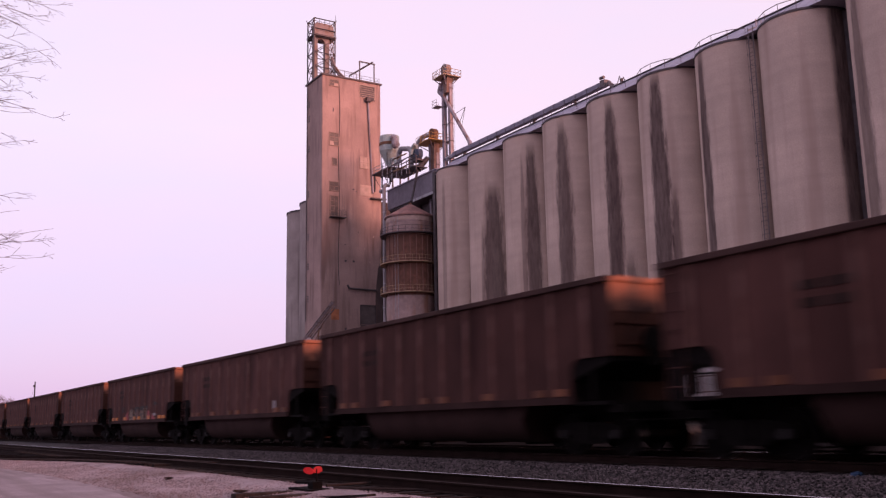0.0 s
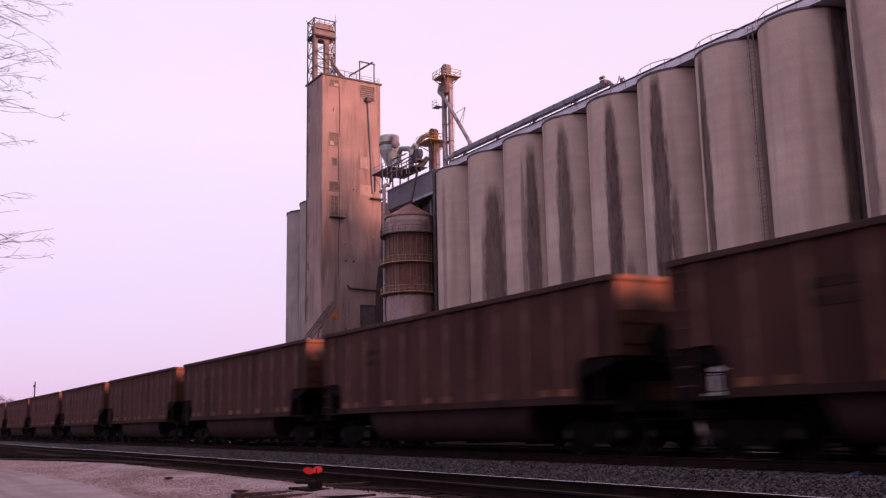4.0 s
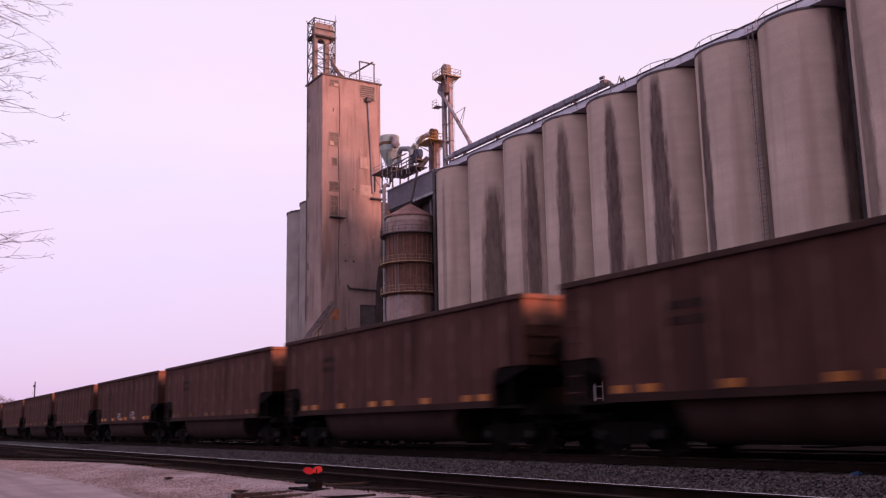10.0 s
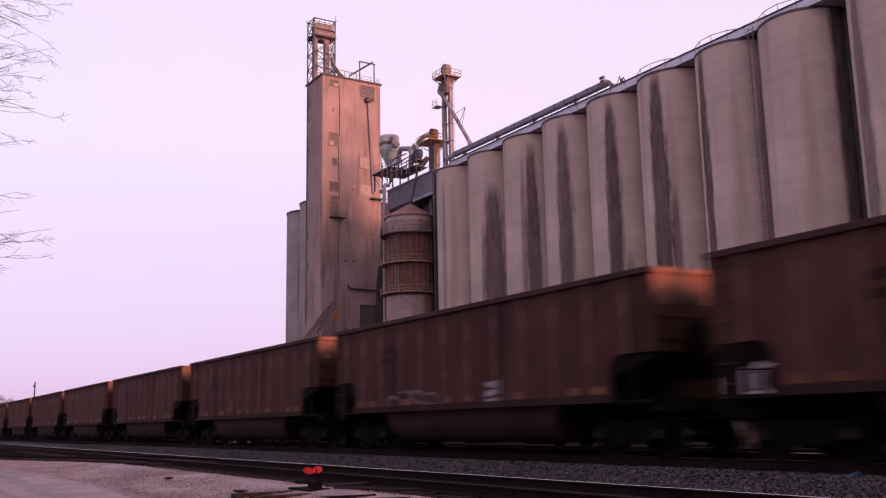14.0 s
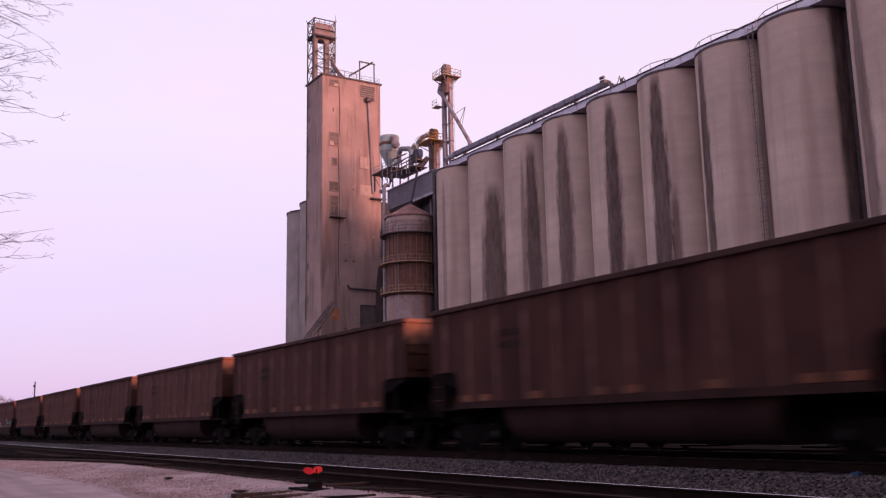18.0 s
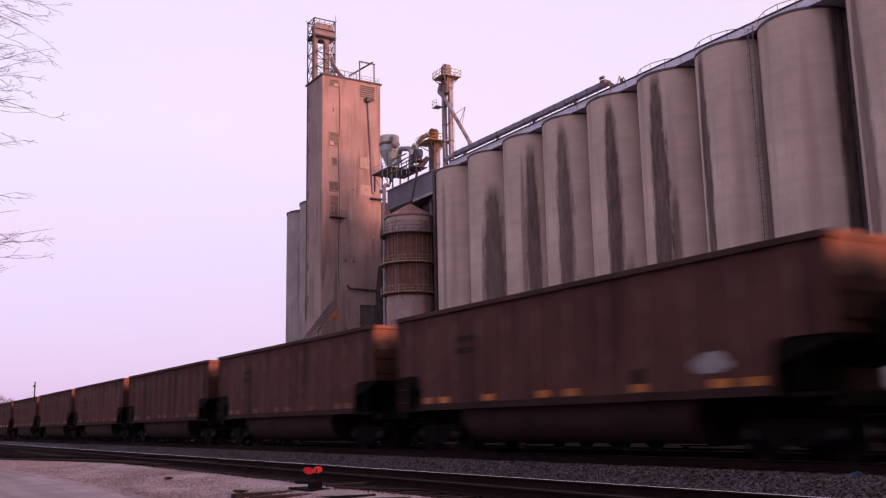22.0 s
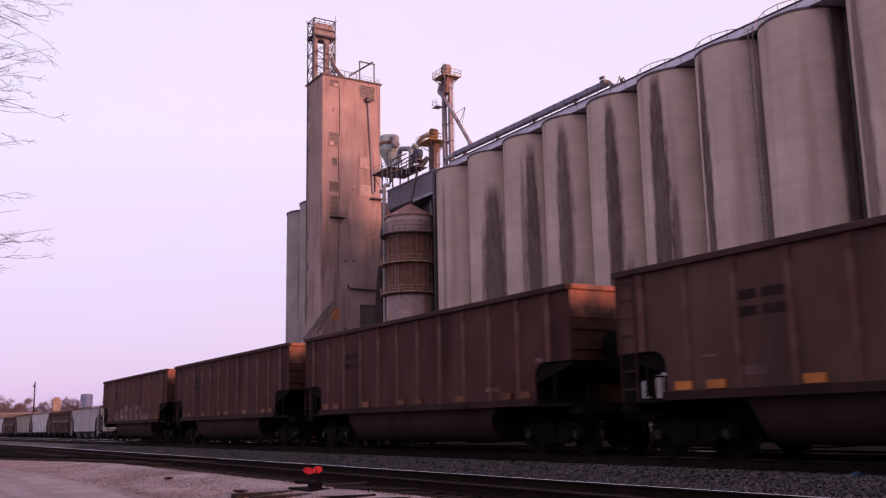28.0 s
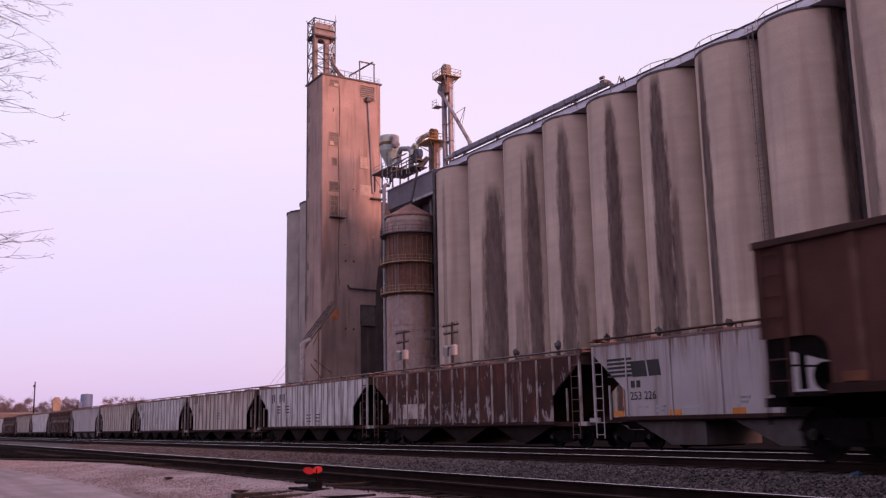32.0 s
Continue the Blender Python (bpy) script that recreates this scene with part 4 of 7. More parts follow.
zigzag(31, 1.15, 1.34, .72, .42)
zigzag(31, -2.05, 1.38, .72, .42)
zigzag(40, -1.66, 1.2, .6, .62)
sprayed(63, blob(-4.62, 1.74, .9, .36, 0, 7), M_TAGWHITE, "small white sprayed tag")
sprayed(63, blob(-2.67, 1.6, .45, .3, 0, 8), M_CARMARK, "dark sprayed spot")
sprayed(70, [(.4, .64), (-2.2, .66), (-3.3, .8), (-3.3, .93), (-1.5, .95), (.35, .9)], M_TAGWHITE, "white sprayed streak on the tub", inset=.06)
sprayed(23, [(-2.2, .7), (-3.3, .68), (-3.3, .76), (-2.2, .78)], M_TAGROSE, "faint sprayed streak on the tub", inset=.06)
# small pale tags, each with its car, middle, width and height
for k, y, z, w, h, m in ((2, -4.6, 1.56, .28, .34, M_TAGWHITE), (24, -2.84, 1.57, .3, .2, M_TAGROSE), (32, -3.76, 1.5, .4, .2, M_TAGROSE), (41, 1.6, 1.65, .14, .5, M_TAGROSE), (41, -1.76, 1.65, .14, .5, M_TAGROSE),
                         (49, 2.6, 1.54, .5, .34, M_TAGROSE), (49, 1.5, 1.44, .42, .34, M_TAGWHITE), (49, -.58, 1.72, .45, .22, M_TAGWHITE), (49, .56, 1.68, .7, .07, M_TAGROSE), (17, -3.5, 1.72, .8, .05, M_TAGWHITE),
                         (17, -3.6, 1.52, .7, .05, M_TAGWHITE), (70, -3.28, 1.5, .4, .16, M_TAGROSE)):
    sprayed(k, [(y - w / 2, z - h / 2), (y + w / 2, z - h * .4), (y + w * .42, z + h / 2), (y - w / 2, z + h * .42)], m, "", 0, "sprayed_tag")
for i, (y, z) in enumerate(((3.4, 1.36), (2.75, 1.52), (2.0, 1.5), (1.3, 1.42))):
    sprayed(40, blob(y, z, .8, .42, .1, i + 3), M_TAGPALE, "", 0, "bubble_outline")
    sprayed(40, blob(y, z, .55, .24, .1, i + 3), M_CARBODY, "", 1, "bubble_fill")
for i, (y, z) in enumerate(((-2.3, 1.82), (-2.75, 1.95))):
    sprayed(23, blob(y, z, .7, .2, .12, i + 2), M_TAGROSE, "", 0, "sprayed_tag")
# dark rubbed streaks down the side
for k, y, w, top in ((9, -3.45, .22, 3.3), (10, -2.58, .2, 3.2), (64, 3.35, .26, 3.1), (20, -3.45, .5, 2.7)):
    sprayed(k, [(y - w / 2, 1.3), (y + w / 2, 1.3), (y + w * .4, top), (y - w * .3, top + .1)], M_CARMARK, "", 0, "dark_streak")


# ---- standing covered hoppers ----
# Both chute colours are darkened to hold the shade below the cars
M_HOPBAY = mat("shaded_grey_chute", (0.062, 0.050, 0.051), rough=0.85, var=0.25, dirt=((0.05, 0.032, 0.03), 0.45, (1, 1.5, .8)))
M_HOPDARK = mat("grimy_shaded_chute", (0.019, 0.0125, 0.0122), rough=0.95, spec=0.05, var=0.3)
MESH["hatch"] = mesh_of("hatch_cover", box(B(), (0, 0, 0), (.8, 1.0, .14)), M_HOPROOF)


def hopper(y_front, length, paint, rib_mat, ribs, label, bays=3, eave=3.72, sill=1.02):
    """A covered hopper on the yard track; y_front is the end nearer the start of the row."""
    hop = thing("covered_hopper", YARD_X, y_front + length / 2, YARD_Z, label, "rail car", "standing hoppers")
    h, w = length / 2 - .45, 1.55
    cut = 1.75
    bm = B()
    pts = [(-h, eave), (-h, eave - .35), (-h + cut, 2.2), (-h + cut, sill)]
    pts += [(-y, z) for y, z in pts[::-1]]
    for sx in (-1, 1):
        sheet(bm, pts, "x", sx * w, sx * (w - .03))
    part("side_sheet", bm, paint, hop)
    bm = B()
    arc = [(-w - .03, eave - .03), (-w, eave + .03), (-1.0, eave + .12), (-.5, eave + .15), (.5, eave + .15), (1.0, eave + .12), (w, eave + .03), (w + .03, eave - .03)]
    sheet(bm, arc, "y", -h - .05, h + .05)
    part("roof", bm, M_HOPROOF, hop, "rust-brown curved roof")
    bm = B()
    for sx in (-1.22, 1.22):
        box(bm, (sx, 0, eave + .25), (.42, 2 * h + .3, .035))
    for i in range(11):
        y = -h + .4 + i * (2 * h - .8) / 10
        for sx in (-1.38, -1.06, 1.06, 1.38):
            box(bm, (sx, y, eave + .15), (.03, .05, .2))
    part("running_board", bm, M_HOPRUSTRIB if paint in (M_HOPRUST, M_HOPWHITE) else M_HOPROOF, hop, "narrow raised roof walk")
    for i in range(5):
        part("hatch_cover", MESH["hatch"], None, hop, at=(0, -h + 1.6 + i * (2 * h - 3.2) / 4, eave + .2))
    bm = B()
    for sx in (-1, 1):
        box(bm, (sx * (w + .01), 0, sill), (.1, 2 * h - 2 * cut + .2, .14))
        box(bm, (sx * 1.35, 0, sill - .05), (.12, 2 * h + .3, .18))
    part("side_sill", bm, M_TUB, hop)
    # hopper bays
    n = bays
    span = (2 * h - 2 * cut) / n
    for i in range(n):
        c = -h + cut + span * (i + .5)
        bm = B()
        if paint is M_HOPNS:                             # steep on one side, sloping on the other
            a = [(c - span * .30, sill - .02), (c + span / 2 - .05, sill - .02), (c + span * .05, .2), (c - span * .30, .2)]
        else:
            a = [(c - span / 2 + .05, sill - .02), (c + span / 2 - .05, sill - .02), (c + .35, .22), (c - .35, .22)]
        sheet(bm, a, "x", -1.38, 1.38)
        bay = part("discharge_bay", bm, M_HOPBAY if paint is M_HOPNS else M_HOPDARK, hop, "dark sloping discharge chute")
        part("outlet_gate", box(B(), (0, c - (span * .12 if paint is M_HOPNS else 0), .2), (1.9, .85, .14)), M_BLACK, bay, "black outlet gate")
    # end slopes and ends
    for sy in (-1, 1):
        bm = B()
        # Near-black slope sheet paints the shade inside the open car end
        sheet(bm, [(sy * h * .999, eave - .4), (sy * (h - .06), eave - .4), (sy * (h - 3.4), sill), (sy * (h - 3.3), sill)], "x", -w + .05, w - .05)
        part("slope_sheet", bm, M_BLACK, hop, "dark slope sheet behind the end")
        # Crossover in the lit orange: the low sun's glow is in its colour
        part("crossover_walk", box(B(), (0, sy * (h + .22), eave + .2), (2 * w - .2, .4, .045)), M_SUNLITEND, hop, "rusty grated end crossover toned as sunlit")
        part("end_header", box(B(), (0, sy * (h - .03), eave - .2), (2 * w - .08, .05, .4)), M_HOPROOF, hop)
    for sy in (-1, 1):
        bm = B()
        for sx in (-1, 1):
            box(bm, (sx * (w - .04), sy * (h + .02), (eave + sill) / 2), (.09, .09, eave - sill))
            box(bm, (sx * (w - .04), sy * (h - .85), 1.75), (.06, .06, 1.3))
        box(bm, (0, sy * (h + .1), sill - .05), (2 * w, .5, .16))
        part("end_frame", bm, rib_mat if paint is not M_HOPRUST else M_HOPRUSTRIB, hop)
        bm = B()
        for j in range(7):
            rod(bm, (-w, sy * (h - .05), .55 + j * .46), (-w, sy * (h - .5), .55 + j * .46), .018, 4)
        rod(bm, (-w, sy * (h - .5), .4), (-w, sy * (h - .5), eave - .5), .025, 4)
        rod(bm, (-w, sy * (h - .04), .4), (-w, sy * (h - .04), eave), .025, 4)
        part("ladder", bm, rib_mat if paint is M_HOPNS else M_HOPROOF, hop)
        p = part("coupler", MESH["end_platform"], None, hop, at=(0, sy * (h - .1), -.1))
        if sy < 0:
            p.rotation_euler = (0, 0, math.pi)
        t = part("truck", MESH["truck"], None, hop, "black grimy four-wheel truck", at=(0, sy * (h - 1.55), 0))
        for sx in (-1, 1):
            part("side_frame", MESH["side_frame"], None, t, at=(sx * 1.02, 0, 0))
        for q in (-1, 1):
            part("wheelset", MESH["wheelset"], None, t, at=(0, q * .89, .457))
            part("bearing_cap", MESH["bearing"], None, t, "pale worn bearing cap", at=(-1.09, q * .89, .457))
    for i in range(ribs):
        y = -h + .5 + (2 * h - 1.0) * i / max(1, ribs - 1)
        low = sill if abs(y) < h - cut else sill + 1.05 + (abs(y) - h + cut) / cut * 1.35
        for sx in (-1,):
            bm = B()
            box(bm, (0, 0, (eave - .05 + low) / 2), (.07, .06, eave - .05 - low))
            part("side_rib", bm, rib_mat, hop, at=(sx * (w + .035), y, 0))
    return hop


ROW = [(10.6, 18.5, M_HOPNS, M_HOPNS, 0, "pale grey smooth-sided covered hopper with a dark logo", 3, 3.98, 1.15),
       (29.1, 18.77, M_HOPRUST, M_HOPRUSTRIB, 16, "heavily rusted covered hopper with pale worn ribs", 3),
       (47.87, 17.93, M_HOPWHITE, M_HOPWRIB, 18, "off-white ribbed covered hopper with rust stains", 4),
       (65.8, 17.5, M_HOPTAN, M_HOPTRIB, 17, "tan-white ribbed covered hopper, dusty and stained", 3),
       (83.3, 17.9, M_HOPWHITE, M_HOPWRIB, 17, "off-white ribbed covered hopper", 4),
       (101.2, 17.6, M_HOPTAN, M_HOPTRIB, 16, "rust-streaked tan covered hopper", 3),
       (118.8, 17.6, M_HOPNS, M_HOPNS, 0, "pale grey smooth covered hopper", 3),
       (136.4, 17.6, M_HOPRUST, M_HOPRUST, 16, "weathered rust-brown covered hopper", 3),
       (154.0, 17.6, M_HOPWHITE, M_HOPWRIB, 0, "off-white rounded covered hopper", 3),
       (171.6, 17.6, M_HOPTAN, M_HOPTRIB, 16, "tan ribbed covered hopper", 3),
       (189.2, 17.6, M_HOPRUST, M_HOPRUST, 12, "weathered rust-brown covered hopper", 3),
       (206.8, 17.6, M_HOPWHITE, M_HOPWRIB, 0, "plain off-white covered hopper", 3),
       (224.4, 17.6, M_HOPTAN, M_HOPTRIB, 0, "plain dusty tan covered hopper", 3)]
hoppers = [hopper(*r) if i < 3 else hopper(*r, sill=.88) for i, r in enumerate(ROW)]


# ---- tower details ----
FY = TY0


def tower_window(x0, x1, z0, z1, cols, rows, label, frame_mat=None, glass=None):
    """A recessed-looking window: frame proud of the wall, panes set behind its bars."""
    w = part("window", box(B(), ((x0 + x1) / 2, FY - .01, (z0 + z1) / 2), (x1 - x0, .06, z1 - z0)), M_BLACK, tower, label)
    bm = B()
    t = .12
    for x in (x0, x1):
        box(bm, (x, FY - .06, (z0 + z1) / 2), (t, .14, z1 - z0 + t))
    for z in (z0, z1):
        box(bm, ((x0 + x1) / 2, FY - .06, z), (x1 - x0 - t, .14, t))
    for i in range(1, cols):
        box(bm, (x0 + (x1 - x0) * i / cols, FY - .05, (z0 + z1) / 2), (.07, .08, z1 - z0 - t))
    for j in range(1, rows):
        box(bm, ((x0 + x1) / 2, FY - .052, z0 + (z1 - z0) * j / rows), (x1 - x0 - t, .08, .07))
    part("window_frame", bm, frame_mat or M_WINFRAME, w)
    r = random.Random(int(x0 * 100 + z0))
    for i in range(cols):
        for j in range(rows):
            pale = r.random() < .14
            part("pane", box(B(), (x0 + (x1 - x0) * (i + .5) / cols, FY - .045, z0 + (z1 - z0) * (j + .5) / rows), ((x1 - x0) / cols - .1, .02, (z1 - z0) / rows - .1)),
                 glass or (M_PATCH if pale else M_WINDOW), w)


tower_window(69.42, 71.27, 63.26, 64.48, 2, 2, "small dirty louvre window")
tower_window(75.6, 78.8, 62.0, 64.45, 1, 6, "wide louvred opening with pale frame", M_PATCH, M_LOUVRE)
tower_window(69.45, 71.28, 51.8, 54.2, 2, 3, "dirty multi-pane steel window")
tower_window(70.03, 70.94, 48.1, 49.4, 1, 1, "small square dark window", None, M_WINDOW)
tower_window(69.48, 71.29, 43.25, 44.95, 2, 2, "dirty multi-pane steel window")
tower_window(75.67, 78.0, 48.25, 50.35, 3, 2, "partly boarded pale window", M_PATCH, M_PATCH)
tower_window(69.6, 71.2, 38.6, 42.3, 2, 4, "tall dark window behind the balcony", None, M_WINDOW)
part("patch_panel", box(B(), (76.93, FY - .03, 44.0), (2.56, .06, 2.08)), M_PATCH, tower, "pale square patch of newer cement")
bm = B()
box(bm, (79.2, FY - .5, 42.55), (3.1, 1.0, .22))
part("ledge", bm, M_DARKSTEEL, tower, "dark projecting ledge")
bm = B()
rod(bm, (77.25, FY - .25, 61.4), (78.2, FY - .25, 43.6), .17, 8)
for z in (58, 54, 50, 46):
    x = 77.25 + (61.4 - z) / 17.8 * .95
    box(bm, (x, FY - .12, z), (.5, .24, .08))
part("downspout", bm, M_LEG, tower, "long sloping downspout pipe", True)
bm = B()
box(bm, (77.2, FY - .45, 61.55), (.95, .9, .8))
box(bm, (78.1, FY - .3, 61.9), (.5, .5, .35))
rod(bm, (76.6, FY - .5, 61.6), (78.6, FY - .5, 61.6), .09, 6)
part("spout_head", bm, M_DARKSTEEL, tower, "dark boxed spout head")
# balcony with railing
bm = B()
box(bm, (70.9, FY - .6, 38.25), (2.9, 1.2, .12))
for x in (69.5, 70.4, 71.4, 72.3):
    rod(bm, (x, FY - 1.15, 38.3), (x, FY - 1.15, 39.4), .035, 4)
for z in (38.85, 39.4):
    rod(bm, (69.5, FY - 1.15, z), (72.3, FY - 1.15, z), .03, 4)
    rod(bm, (72.3, FY - 1.15, z), (72.3, FY, z), .03, 4)
    rod(bm, (69.5, FY - 1.15, z), (69.5, FY, z), .03, 4)
for x in (71.9, 72.3):
    rod(bm, (x, FY - .3, 38.3), (x, FY - .3, 42.4), .03, 4)
part("balcony", bm, M_DARKSTEEL, tower, "small rusty steel balcony with railing")
# conduit running down the face
bm = B()
r = random.Random(5)
pts = [(71.38 + .12 * math.sin(z * .35) + r.uniform(-.05, .05), FY - .07, z) for z in range(64, 24, -2)]
for a, b in zip(pts, pts[1:]):
    rod(bm, a, b, .06, 5)
part("conduit", bm, M_DARKSTEEL, tower, "dark wavering cable conduit")
# Thin dark sheet paints the shade on the wall's lower right
part("dark_cladding", sheet(B(), [(75.7, 0), (80.08, 0), (80.08, 31.5), (79.3, 29.5), (78.75, 25.0), (78.72, 19.05), (75.7, 18.95)], "y", FY - .025, FY + .01), M_TOWERSHADE, tower, "thin dark sheet standing for shade on the wall")
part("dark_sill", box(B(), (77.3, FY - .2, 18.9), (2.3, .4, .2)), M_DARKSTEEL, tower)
bm = B()
rod(bm, (73.3, FY - .3, 25.5), (78.9, FY - .3, 25.4), .17, 8)
rod(bm, (73.3, FY - .3, 25.5), (73.0, FY - .3, 26.1), .19, 8)
part("wall_pipe", bm, M_DARKSTEEL, tower, "dark horizontal pipe", True)
bm = B()
box(bm, (77.15, FY - .03, 20.8), (2.9, .06, 3.4))
d = part("bricked_opening", bm, M_LOUVRE, tower, "dull grey blocked-up opening")
bm = B()
for x in (75.68, 78.64):
    box(bm, (x, FY - .08, 20.8), (.14, .16, 3.6))
box(bm, (77.15, FY - .08, 22.6), (3.0, .16, .14))
part("opening_frame", bm, M_DARKSTEEL, d)
bm = B()
box(bm, (70.65, FY - .05, 20.7), (1.5, .1, 1.9))
box(bm, (70.65, FY - .12, 20.7), (.9, .06, .18))
box(bm, (70.65, FY - .12, 21.2), (.9, .06, .18))
part("orange_panel", bm, M_ORANGE, tower, "faded orange panel")
for z in (30.5, 18.2):
    for x in (72.7, 74.3):
        part("bolt_plate", box(B(), (x, FY - .04, z), (.35, .08, .35)), M_DARKSTEEL, tower)
# spalled spots and rust-edged anchor holes
r = random.Random(17)
for x, z, w, h, dark in ((74.3, 43.9, .5, .3, 1), (74.9, 43.6, .3, .22, 1), (73.9, 40.2, .16, .2, 0), (74.0, 39.3, .22, .26, 0), (76.6, 33.0, .3, .4, 0), (75.3, 36.0, .2, .2, 1), (77.6, 30.6, .4, .3, 0), (72.6, 33.5, .2, .3, 1), (70.2, 58.6, .25, .9, 1), (78.4, 35.4, .3, .5, 0)):
    bm = B()
    n = 7
    sheet(bm, [(x + w / 2 * math.cos(6.28 * i / n) * r.uniform(.7, 1.2), z + h / 2 * math.sin(6.28 * i / n) * r.uniform(.7, 1.2)) for i in range(n)], "y", FY - .02, FY + .02)
    part("spalled_spot", bm, M_DARKSTEEL if dark else M_PATCH, tower)
# narrow slots on the side towards the tracks
for z in (61.0, 58.2, 52.3, 43.6, 35.5, 30.0, 24.0):
    bm = B()
    for q in (-.45, .0, .45):
        box(bm, (TX0 - .02, 157.5, z + q), (.08, .55, .3))
    part("slot_window", bm, M_WINDOW, tower, "narrow dark slot windows")
bm = B()
rod(bm, (TX0 - .1, 158.2, 64.5), (TX0 - .1, 158.2, 20), .07, 5)
part("lightning_cable", bm, M_DARKSTEEL, tower)
# annex at the foot and step behind the tower, toned dark for its shade
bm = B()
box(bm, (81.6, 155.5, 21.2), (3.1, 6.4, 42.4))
solid("tower_annex", bm, M_TOWERSHADE, "lower concrete annex joined to the tower", "building")

# roof steelwork
bm = B()
def roof_rail(pts, z, posts=True):
    for (a, b) in zip(pts, pts[1:]):
        for q in (.55, 1.08):
            rod(bm, (*a, z + q), (*b, z + q), .035, 4)
    for p in pts:
        rod(bm, (*p, z), (*p, z + 1.08), .04, 4)
roof_rail([(72.6, 151.7), (74.5, 151.7), (76.2, 151.7), (78.0, 151.7), (79.9, 151.7), (79.9, 155)], TZ + .2)
part("roof_railing", bm, M_STEEL, tower, "thin steel roof railing")
hoist = thing("roof_hoist", 0, 0, TZ + .25, "steel gallows hoist frame standing on the tower roof", "hoist")
for x in (76.4, 79.5):
    part("post", box(B(), (x, 153, 2.2), (.18, .18, 4.4)), M_DARKSTEEL, hoist)
bm = B()
box(bm, (77.95, 153, 4.4), (3.4, .2, .2))
part("crossbeam", bm, M_DARKSTEEL, hoist)
bm = B()
rod(bm, (74.2, 153, 1.1), (79.2, 152.9, 4.75), .16, 4)
rod(bm, (74.2, 153, 1.1), (74.2, 153, 0), .1, 4)
part("jib", bm, M_DARKSTEEL, hoist, "dark sloping jib beam")
bm = B()
for x in (73.3, 75.8):
    rod(bm, (x, 153.2, 0), (x, 153.2, 1.9), .07, 4)
rod(bm, (72.0, 153.2, 2.0), (75.8, 153.2, 1.9), .07, 4)
part("side_frame", bm, M_STEEL, hoist)

lat = thing("head_frame", 0, 0, TZ + .25, "steel lattice head frame with a tan bucket elevator head", "steel tower")
L0, L1, M0, M1, LH = 68.1, 72.45, 155.6, 158.6, 12.6
for x in (L0, L1):
    for y in (M0, M1):
        part("corner_post", box(B(), (x, y, LH / 2), (.2, .2, LH)), M_DARKSTEEL, lat)
lev = [0, 2.9, 5.8, 9.0, 10.6, LH]
for p, q in (((L0, M0), (L1, M0)), ((L0, M0), (L0, M1)), ((L1, M0), (L1, M1)), ((L0, M1), (L1, M1))):
    for a, b in zip(lev, lev[1:]):
        part("girt", rod(B(), (*p, b), (*q, b), .09, 4), M_DARKSTEEL, lat)
        if b < 9.5:
            part("brace", rod(B(), (*p, a), (*q, b), .07, 4), M_DARKSTEEL, lat)
            part("brace", rod(B(), (*q, a), (*p, b), .07, 4), M_DARKSTEEL, lat)
part("brace", rod(B(), (L0, M1, 9.0), (L0, M0, LH), .07, 4), M_DARKSTEEL, lat)
part("platform", box(B(), ((L0 + L1) / 2, (M0 + M1) / 2, 9.25), (L1 - L0 + .3, M1 - M0 + .5, .3)), M_DARKSTEEL, lat, "dark beam-edged platform")
bm = B()
for p, q in (((L0, M0), (L1, M0)), ((L0, M0), (L0, M1)), ((L1, M0), (L1, M1)), ((L0, M1), (L1, M1))):
    for z in (12.0, 12.5):
        rod(bm, (*p, z), (*q, z), .05, 4)
    for f in (.25, .5, .75):
        x, y = p[0] + (q[0] - p[0]) * f, p[1] + (q[1] - p[1]) * f
        rod(bm, (x, y, 11.4), (x, y, 12.55), .04, 4)
rod(bm, (L1, M0, LH), (L1 + .05, M0, LH + 1.3), .05, 4)
rod(bm, (L1 - .3, M0, 11.6), (L1 + .25, M0, 12.9), .09, 4)
rod(bm, (L0, M1, LH - .3), (L0 - .3, M1, LH + .4), .09, 4)
part("platform_railing", bm, M_DARKSTEEL, lat)
bm = B()
box(bm, ((L0 + L1) / 2 + .02, 156.5, 10.6), (L1 - L0 - .25, 1.5, 2.5))
for v in bm.verts:
    if v.co.z > 11:
        v.co.x = (L0 + L1) / 2 + (v.co.x - (L0 + L1) / 2) * .93
bmesh.ops.bevel(bm, geom=[e for e in bm.edges if abs(e.verts[0].co.y - e.verts[1].co.y) > 1 and e.verts[0].co.z > 11], offset=.3, segments=3, affect="EDGES")
box(bm, ((L0 + L1) / 2, 155.72, 10.35), (L1 - L0 - .6, .08, .12))
part("elevator_head", bm, M_HEADTAN, lat, "wide tan sheet-metal elevator head")
for x, w in ((68.62, .8), (71.0, .95)):
    part("leg_casing", box(B(), (x, 156.4, 4.55), (w, .8, 9.1)), M_HEADTAN, lat, "tan square leg casing")
bm = B()
arch = [(68.95, 9.1), (68.95, 7.7)] + [(69.76 - .78 * math.cos(a), 7.8 + .95 * math.sin(a)) for a in [i * math.pi / 8 for i in range(9)]] + [(70.6, 7.7), (70.6, 9.1)]
sheet(bm, arch, "y", 156.1, 156.7)
part("arched_throat", bm, M_HEADTAN, lat, "arched tan throat plate")
bm = B()
for x in (71.75, 72.2):
    rod(bm, (x, 155.9, 0), (x, 155.9, 9), .09, 4)
for i in range(14):
    rod(bm, (71.75, 155.9, .3 + .62 * i), (72.2, 155.9, .3 + .62 * i), .05, 4)
part("access_ladder", bm, M_RUSTSTEEL, lat)
bm = B()
